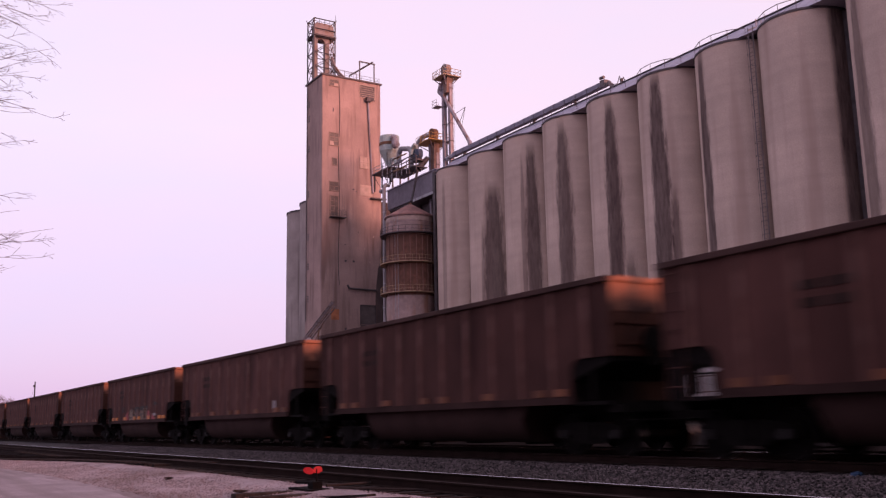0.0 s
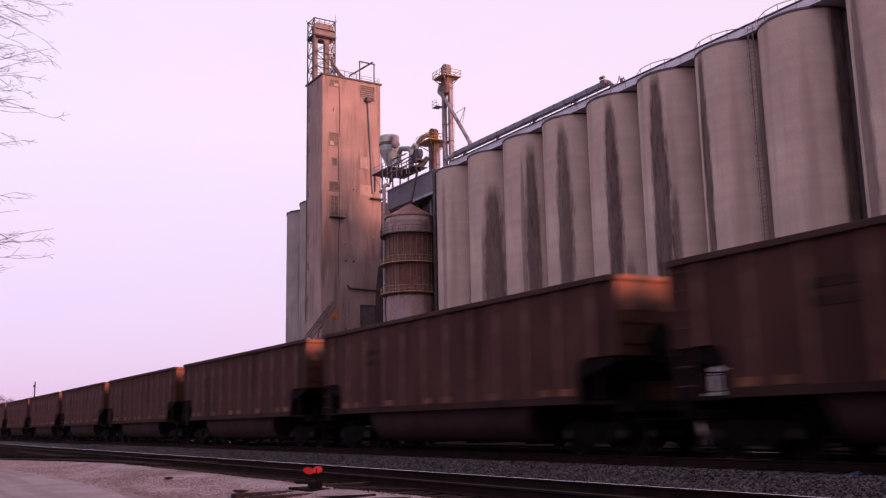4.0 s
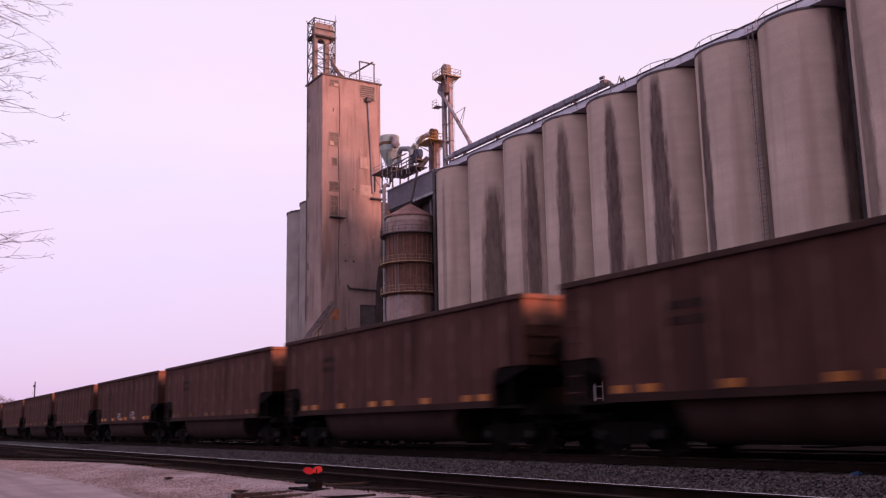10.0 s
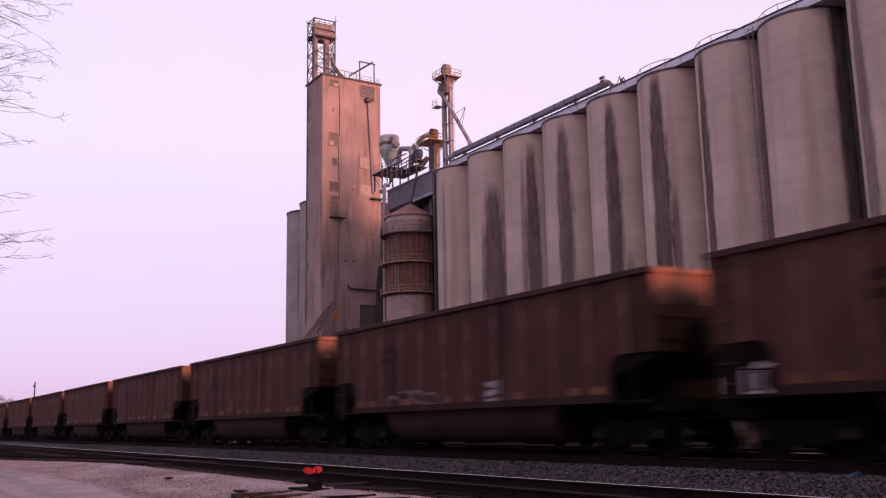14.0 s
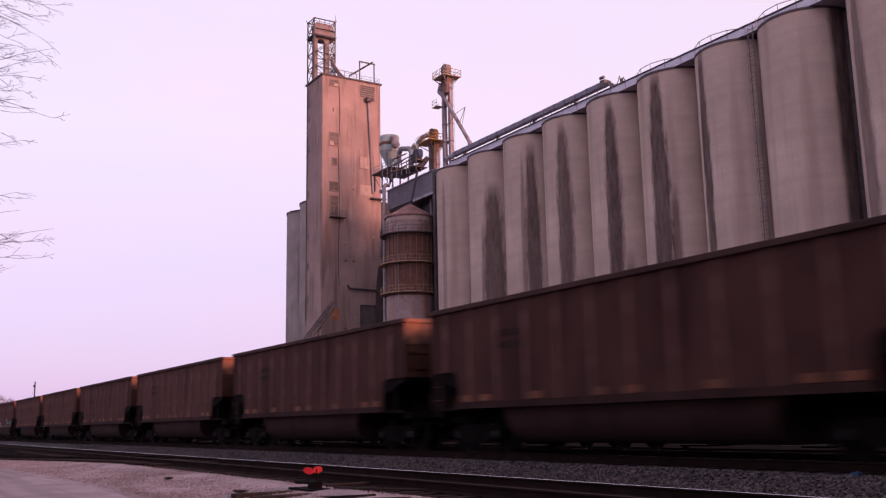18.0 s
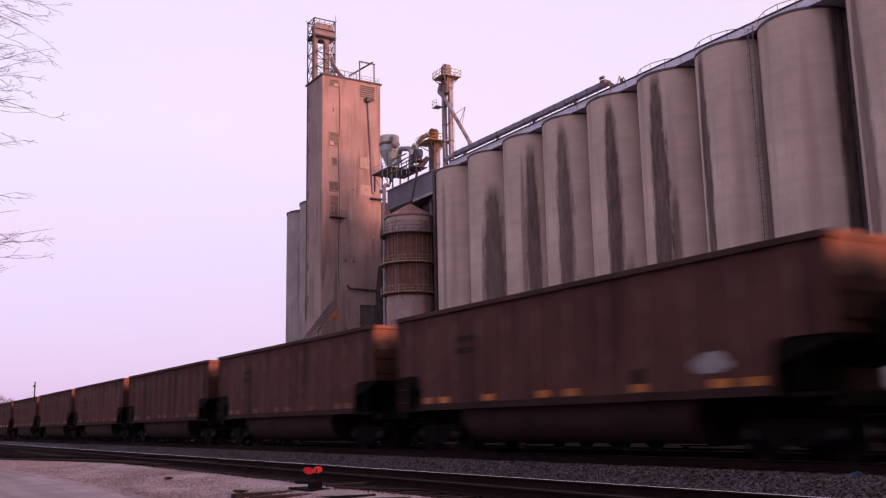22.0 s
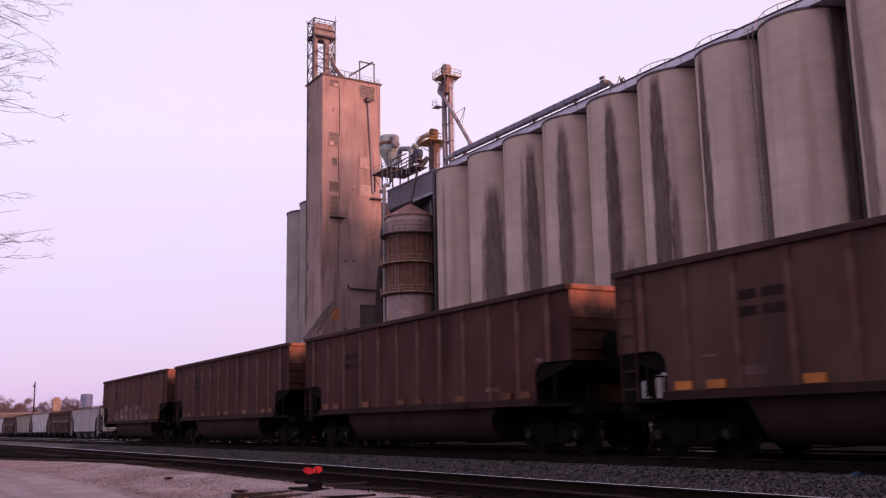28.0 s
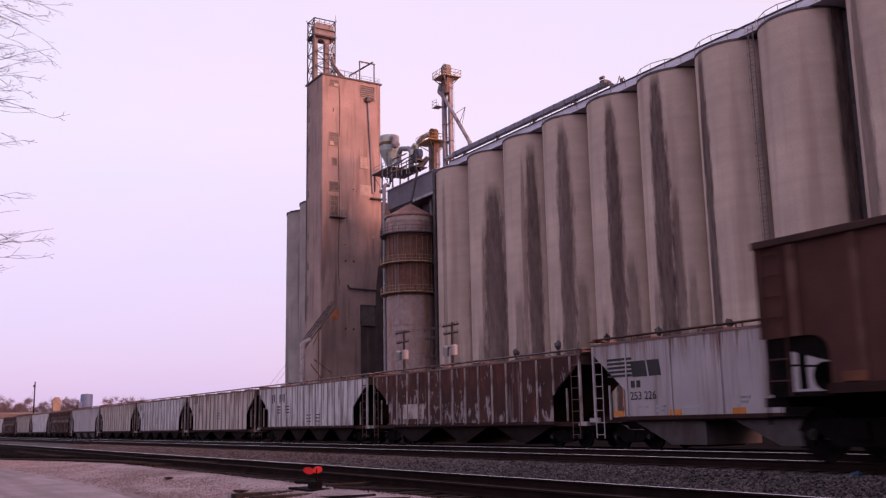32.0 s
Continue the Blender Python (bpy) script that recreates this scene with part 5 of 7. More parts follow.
for dy in (0, .7):
    pts = [(71.6, 155.2 + dy, 5.0), (72.1, 154.8 + dy, 3.2), (73.0, 154.3 + dy, 1.7), (74.2, 153.9 + dy, .6), (74.6, 153.8 + dy, 0)]
    for a, b in zip(pts, pts[1:]):
        rod(bm, a, b, .2, 8)
part("discharge_spout", bm, M_HEADTAN, lat, "curved discharge spouts", True)

# inclined loading conveyor beside the tower foot
cv = thing("loading_conveyor", 0, 0, 0, "rusty inclined loading conveyor truss beside the tower foot", "conveyor")
bm = B()
a, b = Vector((63.4, 148, 15.0)), Vector((69.0, 148.3, 21.9))
for o in ((-.4, 0, .7), (-.4, 0, -.5), (.4, .8, .7), (.4, .8, -.5)):
    rod(bm, a + Vector(o), b + Vector(o), .11, 4)
for i in range(10):
    p, q = a.lerp(b, i / 10), a.lerp(b, (i + 1) / 10)
    rod(bm, p + Vector((-.4, 0, .4)), q + Vector((-.4, 0, -.4)), .05, 4)
    rod(bm, p + Vector((-.4, 0, -.4)), p + Vector((-.4, 0, .4)), .05, 4)
part("truss", bm, M_CONVRUST, cv)
slope = Matrix.Rotation(-math.atan2(b.z - a.z, b.x - a.x), 3, "Y")
tread = mesh_of("tread", box(B(), (0, 0, 0), (.36, .9, .3)), M_LEG)
roller = mesh_of("roller", box(B(), (0, 0, 0), (.22, .7, .12)), M_LEG)
for i in range(16):
    p = a.lerp(b, i / 15)
    part("tread", tread, None, cv, at=tuple(p + slope @ Vector((0, .3, .5))))
    if i % 3 != 2:
        part("roller", roller, None, cv, at=tuple(p + slope @ Vector((0, .3, -.35))))
bm = B()
rod(bm, (63.0, 148, 0), (63.0, 148, 15.2), .46, 10)
for z in (9.6, 12.4, 14.6):
    rod(bm, (63.0, 148, z), (63.0, 148, z + .2), .56, 10)
rod(bm, (63.0, 148, 15.0), (64.4, 148, 15.8), .42, 10)
part("down_leg", bm, M_DROP, cv, "grey vertical drop pipe", True)
bm = B()
rod(bm, (66.0, 148.2, 0), (66.0, 148.2, 17.4), .12, 4)
rod(bm, (64.6, 148.2, 11.6), (67.4, 148.2, 8.2), .1, 4)
rod(bm, (65.2, 148.2, 12.4), (68.4, 148.2, 10.2), .1, 4)
rod(bm, (65.0, 148.2, 14.8), (67.0, 148.2, 19), .07, 4)
part("support", bm, M_RUSTSTEEL, cv)
bm = B()
for q, z in ((150.5, 14.3), (151.0, 13.0)):
    rod(bm, (67.9, 164.0, z), (66.0, 164.0 + z * 1.95, 0), .03, 3)
solid("guy_wire", bm, M_WIRE, "thin dark guy wires behind the tower", "wire")

# weather vane on the old silo
bm = B()
rod(bm, (70.0, 160.6, 41.9), (70.0, 160.6, 43.1), .06, 4)
rod(bm, (70.0, 160.6, 43.1), (69.6, 161.2, 43.5), .12, 5)
solid("roof_vent", bm, M_DARKSTEEL, "small dark vent pipe on the old silo roof", "vent")


# ---- bucket elevator legs ----
M_THROAT = mat("brown_throat_sheet", (0.20, 0.125, 0.10), rough=0.75, var=0.25, dirt=((0.10, 0.055, 0.045), 0.4, (1.5, 1.5, 0.4)))
def leg(x, y, z0, zp, top, wide, label, paint, head):
    """Two casings, a rounded head and a railed yellow platform at zp."""
    ob = thing("bucket_elevator", x, y, 0, label, "bucket elevator", "bucket elevators")
    for dx, dy in ((-.25, .55), (.25, -.55)):
        part("leg_casing", box(B(), (dx, dy, (z0 + zp + .5) / 2), (.62, .62, zp + .5 - z0)), M_LEG, ob, "square sheet-steel casing")
        bm = B()
        for i in range(int((zp - z0) / 3)):
            box(bm, (dx, dy, z0 + 1.5 + 3 * i), (.74, .74, .1))
        part("casing_flange", bm, M_DARKSTEEL, ob)
    bm = B()
    r = 1.0
    lathe(bm, [(r - .1, -.5), (r, -.42), (r, .42), (r - .1, .5)], 24, True)
    bm.transform(Matrix.Translation((0, .2, top - r)) @ Matrix.Rotation(math.pi / 2, 4, "Y"))
    box(bm, (0, .2, (zp + top - r) / 2), (.86, 1.7, top - r - zp))
    part("elevator_head", bm, head, ob, "rounded drum-shaped elevator head")
    w = wide / 2
    bm = B()
    box(bm, (0, 0, zp), (wide, wide, .14))
    plat = part("platform", bm, paint, ob, "railed work platform")
    bm = B()
    for sx in (-w, -w * .33, w * .33, w):
        for sy in (-w, w):
            rod(bm, (sx, sy, zp), (sx, sy, zp + 1.12), .045, 4)
            rod(bm, (sy, sx, zp), (sy, sx, zp + 1.12), .045, 4)
    for z in (.56, 1.12):
        for s in (-w, w):
            rod(bm, (-w, s, zp + z), (w, s, zp + z), .045, 4)
            rod(bm, (s, -w, zp + z), (s, w, zp + z), .045, 4)
    for s in (-w, w):
        rod(bm, (-w, s, zp + .1), (0, s, zp + 1.1), .04, 4)
        rod(bm, (s, w, zp + .1), (s, 0, zp + 1.1), .04, 4)
    part("railing", bm, paint, plat, "pipe railing")
    bm = B()
    for s in (-1, 1):
        rod(bm, (s * w * .9, -w * .9, zp - .05), (s * .35, -.4, zp - 1.5), .07, 4)
        rod(bm, (s * w * .9, w * .9, zp - .05), (s * .35, .4, zp - 1.5), .07, 4)
    part("knee_brace", bm, M_LEG, ob)
    bm = B()
    for s in (-.25, .25):
        rod(bm, (.55, -.95 + s, z0), (.55, -.95 + s, zp + 1), .03, 4)
    for i in range(int((zp - z0) / .6)):
        rod(bm, (.55, -1.2, z0 + .6 * i), (.55, -.7, z0 + .6 * i), .02, 3)
    part("ladder", bm, M_STEEL, ob)
    bm = B()
    box(bm, (.2, 1.0, zp + .7), (.7, .8, .8))
    part("motor", bm, paint, ob, "drive motor")
    bm = B()
    deep = 4.4 if zp < 50 else 2.6
    box(bm, (0, 0, zp - .1 - deep / 2), (1.1, 1.9, deep))
    for v in bm.verts:
        if v.co.z < zp - 2:
            v.co.y *= .75
    part("throat", bm, M_THROAT, ob, "brown tapering throat casing")
    return ob


leg1 = leg(78.5, 125.1, 0, 57.4, 59.9, 3.4, "tall bucket elevator leg with a faded tan platform", M_TANRAIL, M_HEADTAN)
bm = B()
box(bm, (-.5, 2.3, 53.0), (1.2, 1.5, .1))
for dy in (1.6, 3.0):
    for dx in (-1.1, .1):
        rod(bm, (dx, dy, 53.0), (dx, dy, 54.1), .04, 4)
for z in (53.55, 54.1):
    rod(bm, (-1.1, 1.6, z), (-1.1, 3.0, z), .04, 4)
    rod(bm, (-1.1, 3.0, z), (.1, 3.0, z), .04, 4)
part("rest_platform", bm, M_LEG, leg1, "small dull rest platform")
bm = B()
rod(bm, (-.5, .9, 56.8), (-.6, 1.5, 55.4), .38, 10)
rod(bm, (-.6, 1.5, 55.4), (-.3, .6, 54.4), .36, 10)
rod(bm, (-.3, .6, 54.4), (-.3, -6.8, 44.6), .3, 10)
rod(bm, (-.3, -6.8, 44.6), (-.3, -7.3, 43.6), .38, 10)
part("spout", bm, M_LEG, leg1, "long sloping discharge spout", True)
bm = B()
rod(bm, (-.3, -3.0, 50.4), (-.3, -5.8, 50.6), .05, 4)
rod(bm, (-.3, -5.8, 50.6), (-.3, -3.9, 48.4), .05, 4)
rod(bm, (-.3, -5.8, 50.6), (-.3, -4.6, 47.6), .04, 4)
rod(bm, (-.3, 0, 49.0), (-.3, -3.0, 50.4), .05, 4)
part("spout_stay", bm, M_DARKSTEEL, leg1)
leg2 = leg(78.3, 129.2, 0, 47.3, 49.9, 4.4, "shorter bucket elevator leg with a yellow platform", M_YELLOW, M_RUSTSTEEL)
bm = B()
rod(bm, (-2.75, .7, 43.0), (-3.95, .9, 37.2), .2, 8)
rod(bm, (-2.75, .7, 42.7), (-1.0, .5, 44.8), .62, 12, .4)
part("spout", bm, M_DARKSTEEL, leg2, "dark sloping spout", True)

bm = B()
box(bm, (75.75, 124.75, 20.5), (.75, .7, 41.0))
for i in range(13):
    box(bm, (75.75, 124.75, 2 + 3 * i), (.87, .82, .1))
solid("dark_casing", bm, M_DARKSTEEL, "dark steel casing running down beside the silos", "duct")

# ---- cyclone, ducts and platform between tower and silos ----
gal = thing("conveyor_gallery", 0, 0, 0, "grey corrugated conveyor gallery between tower and silos", "gallery")
bm = B()
box(bm, (77.6, 133.2, 39.8), (3.2, 16.6, 3.4))
part("housing", bm, M_GALLERY, gal)
bm = B()
for i in range(27):
    box(bm, (75.99, 125.2 + i * .6, 39.8), (.03, .12, 3.4))
part("cladding_rib", bm, M_GALLERY, gal)
bm = B()
box(bm, (77.6, 133.2, 41.58), (3.6, 16.8, .16))
part("roof", bm, M_ROOF, gal)
bm = B()
box(bm, (77.6, 133.2, 37.95), (2.6, 16.4, .3))
for y in (134.5, 141.0):
    for x in (76.6, 78.6):
        box(bm, (x, y, 18.9), (.3, .3, 37.8))
part("girder", bm, M_DARKSTEEL, gal)

part("fascia_beam", box(B(), (75.93, 128.6, 37.9), (.12, 7.6, .42)), M_STEEL, gal, "pale galvanised fascia beam")
# Added dark panel fills the shaded gap between dryer and silo
part("closing_panel", box(B(), (79.0, 130.2, 33.2), (.2, 11.8, 9.2)), M_DARKSTEEL, gal, "dark panel standing for the shade below the gallery")
dp = thing("duct_platform", 0, 0, 0, "railed steel platform on posts above the gallery", "platform")
part("deck", box(B(), (76.2, 140.3, 44.7), (4.4, 6.4, .2)), M_DARKSTEEL, dp)
for y in (137.5, 140.4, 143.2):
    for x in (74.4, 78.0):
        part("post", box(B(), (x, y, 43.2), (.22, .22, 3.0)), M_DARKSTEEL, dp)
for y in (138, 141):
    part("brace", rod(B(), (74.4, y, 42), (74.4, y + 3, 45), .07, 4), M_DARKSTEEL, dp)
bm = B()
for y in [137.4 + 1.2 * i for i in range(6)]:
    rod(bm, (74.1, y, 44.7), (74.1, y, 45.9), .045, 4)
for z in (45.3, 45.9):
    rod(bm, (74.1, 137.2, z), (74.1, 143.4, z), .045, 4)
    rod(bm, (74.1, 143.4, z), (78.3, 143.4, z), .045, 4)
part("railing", bm, M_STEEL, dp, "grey pipe railing")
bm = B()
for z, y0, y1 in ((44.6, 128, 136), (43.4, 129, 140), (44.0, 126.5, 133)):
    rod(bm, (73.9, y0, z), (73.9, y1, z), .09, 5)
for y in (128.2, 130.5, 134.0, 136.6):
    box(bm, (74.2, y, 43.2), (.16, .16, 2.6))
box(bm, (75.5, 133.0, 42.9), (2.6, 8.0, .18))
part("lower_walk", bm, M_DARKSTEEL, dp, "dark lower walkway steel")

rr = random.Random(8)
for i in range(9):
    y0, z = rr.uniform(130.5, 138), rr.uniform(42.6, 45.6)
    bm = rod(B(), (73.9 + rr.uniform(-.2, .4), y0, z), (73.9 + rr.uniform(-.2, .4), y0 + rr.uniform(2.0, 4.5), z + rr.uniform(-.2, .2)), rr.uniform(.06, .14), 6)
    part("pipe", bm, (M_TANRAIL, M_LEG, M_RUSTSTEEL)[i % 3], dp, "small service pipe")
for i in range(6):
    y0 = 131.0 + 1.7 * i
    part("standpipe", rod(B(), (74.0, y0, 42.0), (74.0, y0 + rr.uniform(-.1, .1), rr.uniform(44.2, 46.2)), .08, 6), (M_LEG, M_DUCT)[i % 2], dp, "thin upright pipe")
cyc = thing("dust_cyclone", 76.0, 140.6, 0, "green-grey sheet-metal dust cyclone", "cyclone")
part("barrel", lathe(B(), [(.3, 51.3), (1.7, 51.25), (1.75, 51.0), (1.75, 48.5)], 32), M_CYCLONE, cyc, smooth=True)
part("cone", lathe(B(), [(1.75, 48.5), (.4, 45.6), (.4, 44.8)], 32), M_CYCLONE, cyc, smooth=True)
bm = B()
for a in (0, 1.57, 3.14, 4.71):
    rod(bm, (1.5 * math.cos(a + .8), 1.5 * math.sin(a + .8), 44.8), (1.5 * math.cos(a + .8), 1.5 * math.sin(a + .8), 49.2), .07, 4)
part("stand", bm, M_DARKSTEEL, cyc)
part("band", lathe(B(), [(1.76, 50.0), (1.82, 49.95), (1.82, 49.5), (1.76, 49.45)], 32), M_RUSTSTEEL, cyc)
bm = B()


def pipe(bm, pts, r, seg=10):
    for a, b in zip(pts, pts[1:]):
        rod(bm, a, b, r, seg)
        s = bmesh.ops.create_icosphere(bm, subdivisions=1, radius=r)["verts"]
        bmesh.ops.translate(bm, vec=b, verts=s)


pipe(bm, [(.2, -.9, 50.4), (-.2, -1.9, 50.6), (-.4, -2.6, 50.0), (-.4, -2.9, 48.8)], .62)
part("inlet_elbow", bm, M_LEG, cyc, "rusty brown inlet elbow", True)
ducts = thing("dust_duct", 75.6, 136, 0, "bent grey-brown dust duct pipes", "duct")
bm = B()
pipe(bm, [(0, .5, 45.4), (0, .4, 47.0), (0, -.3, 47.7), (0, -3.1, 47.0), (0, -3.8, 46.3), (0, -3.9, 44.6), (0, -3.9, 42.6)], .42)
part("duct", bm, M_DUCT, ducts, "bent round duct", True)
bm = B()
pipe(bm, [(.4, -4.6, 44.2), (.4, -4.7, 46.4), (.6, -5.2, 47.6), (1.0, -6.0, 48.4), (1.6, -6.6, 48.6)], .38)
part("duct", bm, M_DUCT, ducts, "bent brown duct to the elevator head", True)
bm = B()
pipe(bm, [(.2, 4.0, 45.8), (.2, 3.4, 46.8), (.2, 2.2, 46.6), (.2, 1.8, 45.4)], .3)
pipe(bm, [(-.6, -5.0, 45.4), (-.6, -5.2, 46.4), (-.6, -6.0, 46.8)], .34)
part("duct", bm, M_CYCLONE, ducts, "green-grey duct bend", True)
fan = thing("blower_fan", 75.6, 129.9, 44.0, "blue-grey blower fan housing on the platform", "fan")
bm = B()
lathe(bm, [(.95, -.4), (.95, .4)], 20, True)
bm.transform(Matrix.Translation((0, 0, 1.2)) @ Matrix.Rotation(math.pi / 2, 4, "Y"))
part("housing", bm, M_FANBLUE, fan)
part("base", box(B(), (0, 0, .15), (1.2, 1.6, .3)), M_DARKSTEEL, fan)
bm = B()
rod(bm, (0, .5, 1.3), (0, .5, 3.0), .35, 8)
part("outlet", bm, M_CYCLONE, fan)

vp = thing("vent_pipe", 72.0, 135.2, 0, "pale galvanised vertical pipe with a bent top", "pipe")
bm = B()
pipe(bm, [(0, 0, 0), (0, 0, 40.2), (.5, .5, 41.0), (1.6, 1.4, 41.2)], .3)
part("pipe", bm, M_TRANSF, vp, smooth=True)
bm = B()
for z in range(4, 40, 4):
    lathe(bm, [(.36, z), (.36, z + .15)], 10, True)
part("collar", bm, M_STEEL, vp)
bm = B()
bmesh.ops.create_icosphere(bm, subdivisions=2, radius=.42)
bm.transform(Matrix.Translation((.2, 1.3, 40.0)))
part("tank", bm, M_TRANSF, vp, "small pale tank")

# ---- dryer details ----
for i, z in enumerate((31.1, 26.4, 21.6)):
    part("walkway", lathe(B(), [(DR - .1, z), (DR + .95, z), (DR + .95, z + .14), (DR - .1, z + .14)], 56), [M_DARKSTEEL, M_TANRAIL, M_TANRAIL][i], dryer, "ring walkway", True)
    bm = B()
    n = 28
    for j in range(n):
        a, b = 2 * math.pi * j / n, 2 * math.pi * (j + 1) / n
        R = DR + .9
        p, q = (R * math.cos(a), R * math.sin(a)), (R * math.cos(b), R * math.sin(b))
        rod(bm, (*p, z), (*p, z + 1.1), .035, 4)
        for h in (.55, 1.1):
            rod(bm, (*p, z + h), (*q, z + h), .03, 4)
    part("railing", bm, [M_DARKSTEEL, M_TANRAIL, M_TANRAIL][i], dryer, "thin pipe railing")
for j in range(24):
    a = 2 * math.pi * j / 24
    bm = B()
    box(bm, (0, 0, 26.1), (.13, .10, 9.7))
    ob = part("screen_rib", bm, M_DRYRIB, dryer)
    ob.location, ob.rotation_euler = ((DR - .05) * math.cos(a), (DR - .05) * math.sin(a), 0), (0, 0, a)
bm = B()
for z in (32.0, 33.0, 34.0, 12.0, 4.0, 16.5):
    lathe(bm, [(DR + .01, z), (DR + .05, z + .03), (DR + .05, z + .1), (DR + .01, z + .13)], 56)
part("hoop", bm, M_DRYER, dryer)
part("pale_band", lathe(B(), [(DR + .015, 33.25), (DR + .04, 33.3), (DR + .04, 33.85), (DR + .015, 33.9)], 56), M_PATCH, dryer, "pale band under the roof", True)
bm = B()
lathe(bm, [(.3, 36.4), (.3, 36.8), (.02, 36.9)], 16)
part("roof_cap", bm, M_RUSTSTEEL, dryer)
bm = B()
for s in (-.25, .25):
    rod(bm, (-3.6 + s * .5, -1.9 - s, 0), (-3.6 + s * .5, -1.9 - s, 34), .03, 4)
part("ladder", bm, M_STEEL, dryer)

# ---- silo roof line ----
conv = thing("roof_conveyor", 0, 0, 0, "long blue-grey enclosed roof conveyor above the silos", "conveyor")
CZ = 43.68
part("tube", box(B(), (78.2, 104.6, CZ), (.75, 36.6, .66)), M_CONV, conv)
for y in SILO_Y[:5]:
    bm = B()
    for dx in (-.5, .5):
        rod(bm, (78.2 + dx, y - .5, 42.3), (78.2 + dx * .6, y, CZ), .06, 4)
        rod(bm, (78.2 + dx, y + .5, 42.3), (78.2 + dx * .6, y, CZ), .06, 4)
    rod(bm, (78.2, y, CZ - .3), (78.2, y, 42.2), .22, 8)
    part("trestle", bm, M_DARKSTEEL, conv)
flange = mesh_of("flange", box(B(), (0, 0, 0), (.81, .1, .72)), M_DARKSTEEL)
for i in range(16):
    part("flange", flange, None, conv, at=(78.2, 87.4 + 2.3 * i, CZ))
bm = B()
box(bm, (78.2, 86.6, CZ + .1), (.8, .9, .8))
rod(bm, (77.8, 86.2, CZ + .8), (77.8, 86.9, CZ + .8), .22, 8)
rod(bm, (78.2, 85.8, CZ), (78.2, 84.6, 42.4), .3, 8)
part("drive_head", bm, M_LADDER, conv, "dark brown drive head")
bm = B()
rod(bm, (78.2, 122.6, CZ), (78.2, 125.0, CZ - .1), .4, 8)
part("tail", bm, M_STEEL, conv)
for k in (3, 4, 5, 6, 7, 8):
    bm = B()
    pts = []
    for i in range(5):
        a = radians(138 + 23.6 * i)
        pts.append((4.42 * math.cos(a), 4.42 * math.sin(a)))
    for p in pts:
        rod(bm, (*p, SILO_H + .2), (*p, SILO_H + 1.32), .04, 4)
    for p, q in zip(pts, pts[1:]):
        rod(bm, (*p, SILO_H + 1.3), (*q, SILO_H + 1.3), .045, 4)
    ob = thing("roof_guardrail", SILO_X, SILO_Y[k], 0, "thin curved guardrail on the silo rim", "railing", "roof guardrails")
    part("rail", bm, M_LADDER, ob)
# caged ladder between two silos
ld = thing("silo_ladder", 74.55, SILO_Y[7] + 3.7, 0, "long caged steel ladder between two silos", "ladder")
bm = B()
for s in (-.3, .3):
    rod(bm, (0, s, .3), (0, s, 40.6), .05, 4)
part("stile", bm, M_LADDER, ld)
rung = mesh_of("rung", rod(B(), (0, -.3, 0), (0, .3, 0), .025, 3), M_LADDER)
for i in range(90):
    part("rung", rung, None, ld, at=(0, 0, .5 + .44 * i))
bm = B()
for i in range(28):
    z = 3 + 1.33 * i
    for a in range(6):
        p, q = radians(90 + 30 * a), radians(120 + 30 * a)
        rod(bm, (.45 * math.cos(p), .45 * math.sin(p), z), (.45 * math.cos(q), .45 * math.sin(q), z), .025, 3)
for a in (120, 180, 240):
    rod(bm, (.45 * math.cos(radians(a)), .45 * math.sin(radians(a)), 3), (.45 * math.cos(radians(a)), .45 * math.sin(radians(a)), 39.5), .02, 3)
part("cage", bm, M_LADDER, ld)
bm = B()
roofbox = [(75.4, 60.2), (76.2, 60.2)]
for x, y in roofbox:
    rod(bm, (x, y, 40.2), (x, y, 41.6), .05, 6)
box(bm, (76.0, SILO_Y[7] + 4.4, 40.5), (.9, .9, .8))
solid("roof_access_box", bm, M_PATCH, "small tan access box on the silo roof", "hatch")
# small dark fans at the feet of the silos
for y, z in ((100.1, 10.2), (91.3, 10.5), (82.2, 10.6), (73.9, 10.6), (64.1, 10.5)):
    f = thing("aeration_vent", 72.6, y, 0, "dark aeration vent stack beside the silos", "vent", "aeration vents")
    bm = B()
    rod(bm, (0, 0, 0), (0, 0, z - .8), .28, 8)
    part("stack", bm, M_DARKSTEEL, f)
    bm = B()
    bmesh.ops.create_icosphere(bm, subdivisions=2, radius=.42)
    for v in bm.verts:
        v.co *= 1 + .55 * noise.noise(v.co * 6 + Vector((y, 0, 0)))
        v.co.z *= 1.5 + .6 * noise.noise(Vector((v.co.y * 7, y, 0)))
        if v.co.z < -.1:
            v.co.x *= .6
            v.co.y *= .6
    bm.transform(Matrix.Translation((0, 0, z - .1)))
    part("cowl", bm, M_DARKSTEEL, f, smooth=True)


# ---- lettering on the hoppers (logo and marks as plain shapes) ----
def plate(bm, y0, y1, z0, z1, t=.012):
    box(bm, (0, (y0 + y1) / 2, (z0 + z1) / 2), (t, abs(y1 - y0), z1 - z0))


ns = hoppers[0]
NS_Y, NS_X = ns.location.y, -1.55 - .008
bm = B()
for i in range(5):
    z = 2.86 + .155 * i - YARD_Z + .12
    plate(bm, 27.82 - NS_Y, 26.45 - NS_Y, z - .045, z + .045)
part("logo_stripe", bm, M_BARS, ns, "dark horizontal logo stripes", at=(NS_X, 0, 0))
bm = B()
for lo, hi in ((26.42, 25.66), (25.56, 24.95)):
    sheet(bm, [(lo - NS_Y, 2.66), (lo + .1 - NS_Y, 3.24), (hi + .1 - NS_Y, 3.24), (hi - NS_Y, 2.66)], "x", -.006, .006)
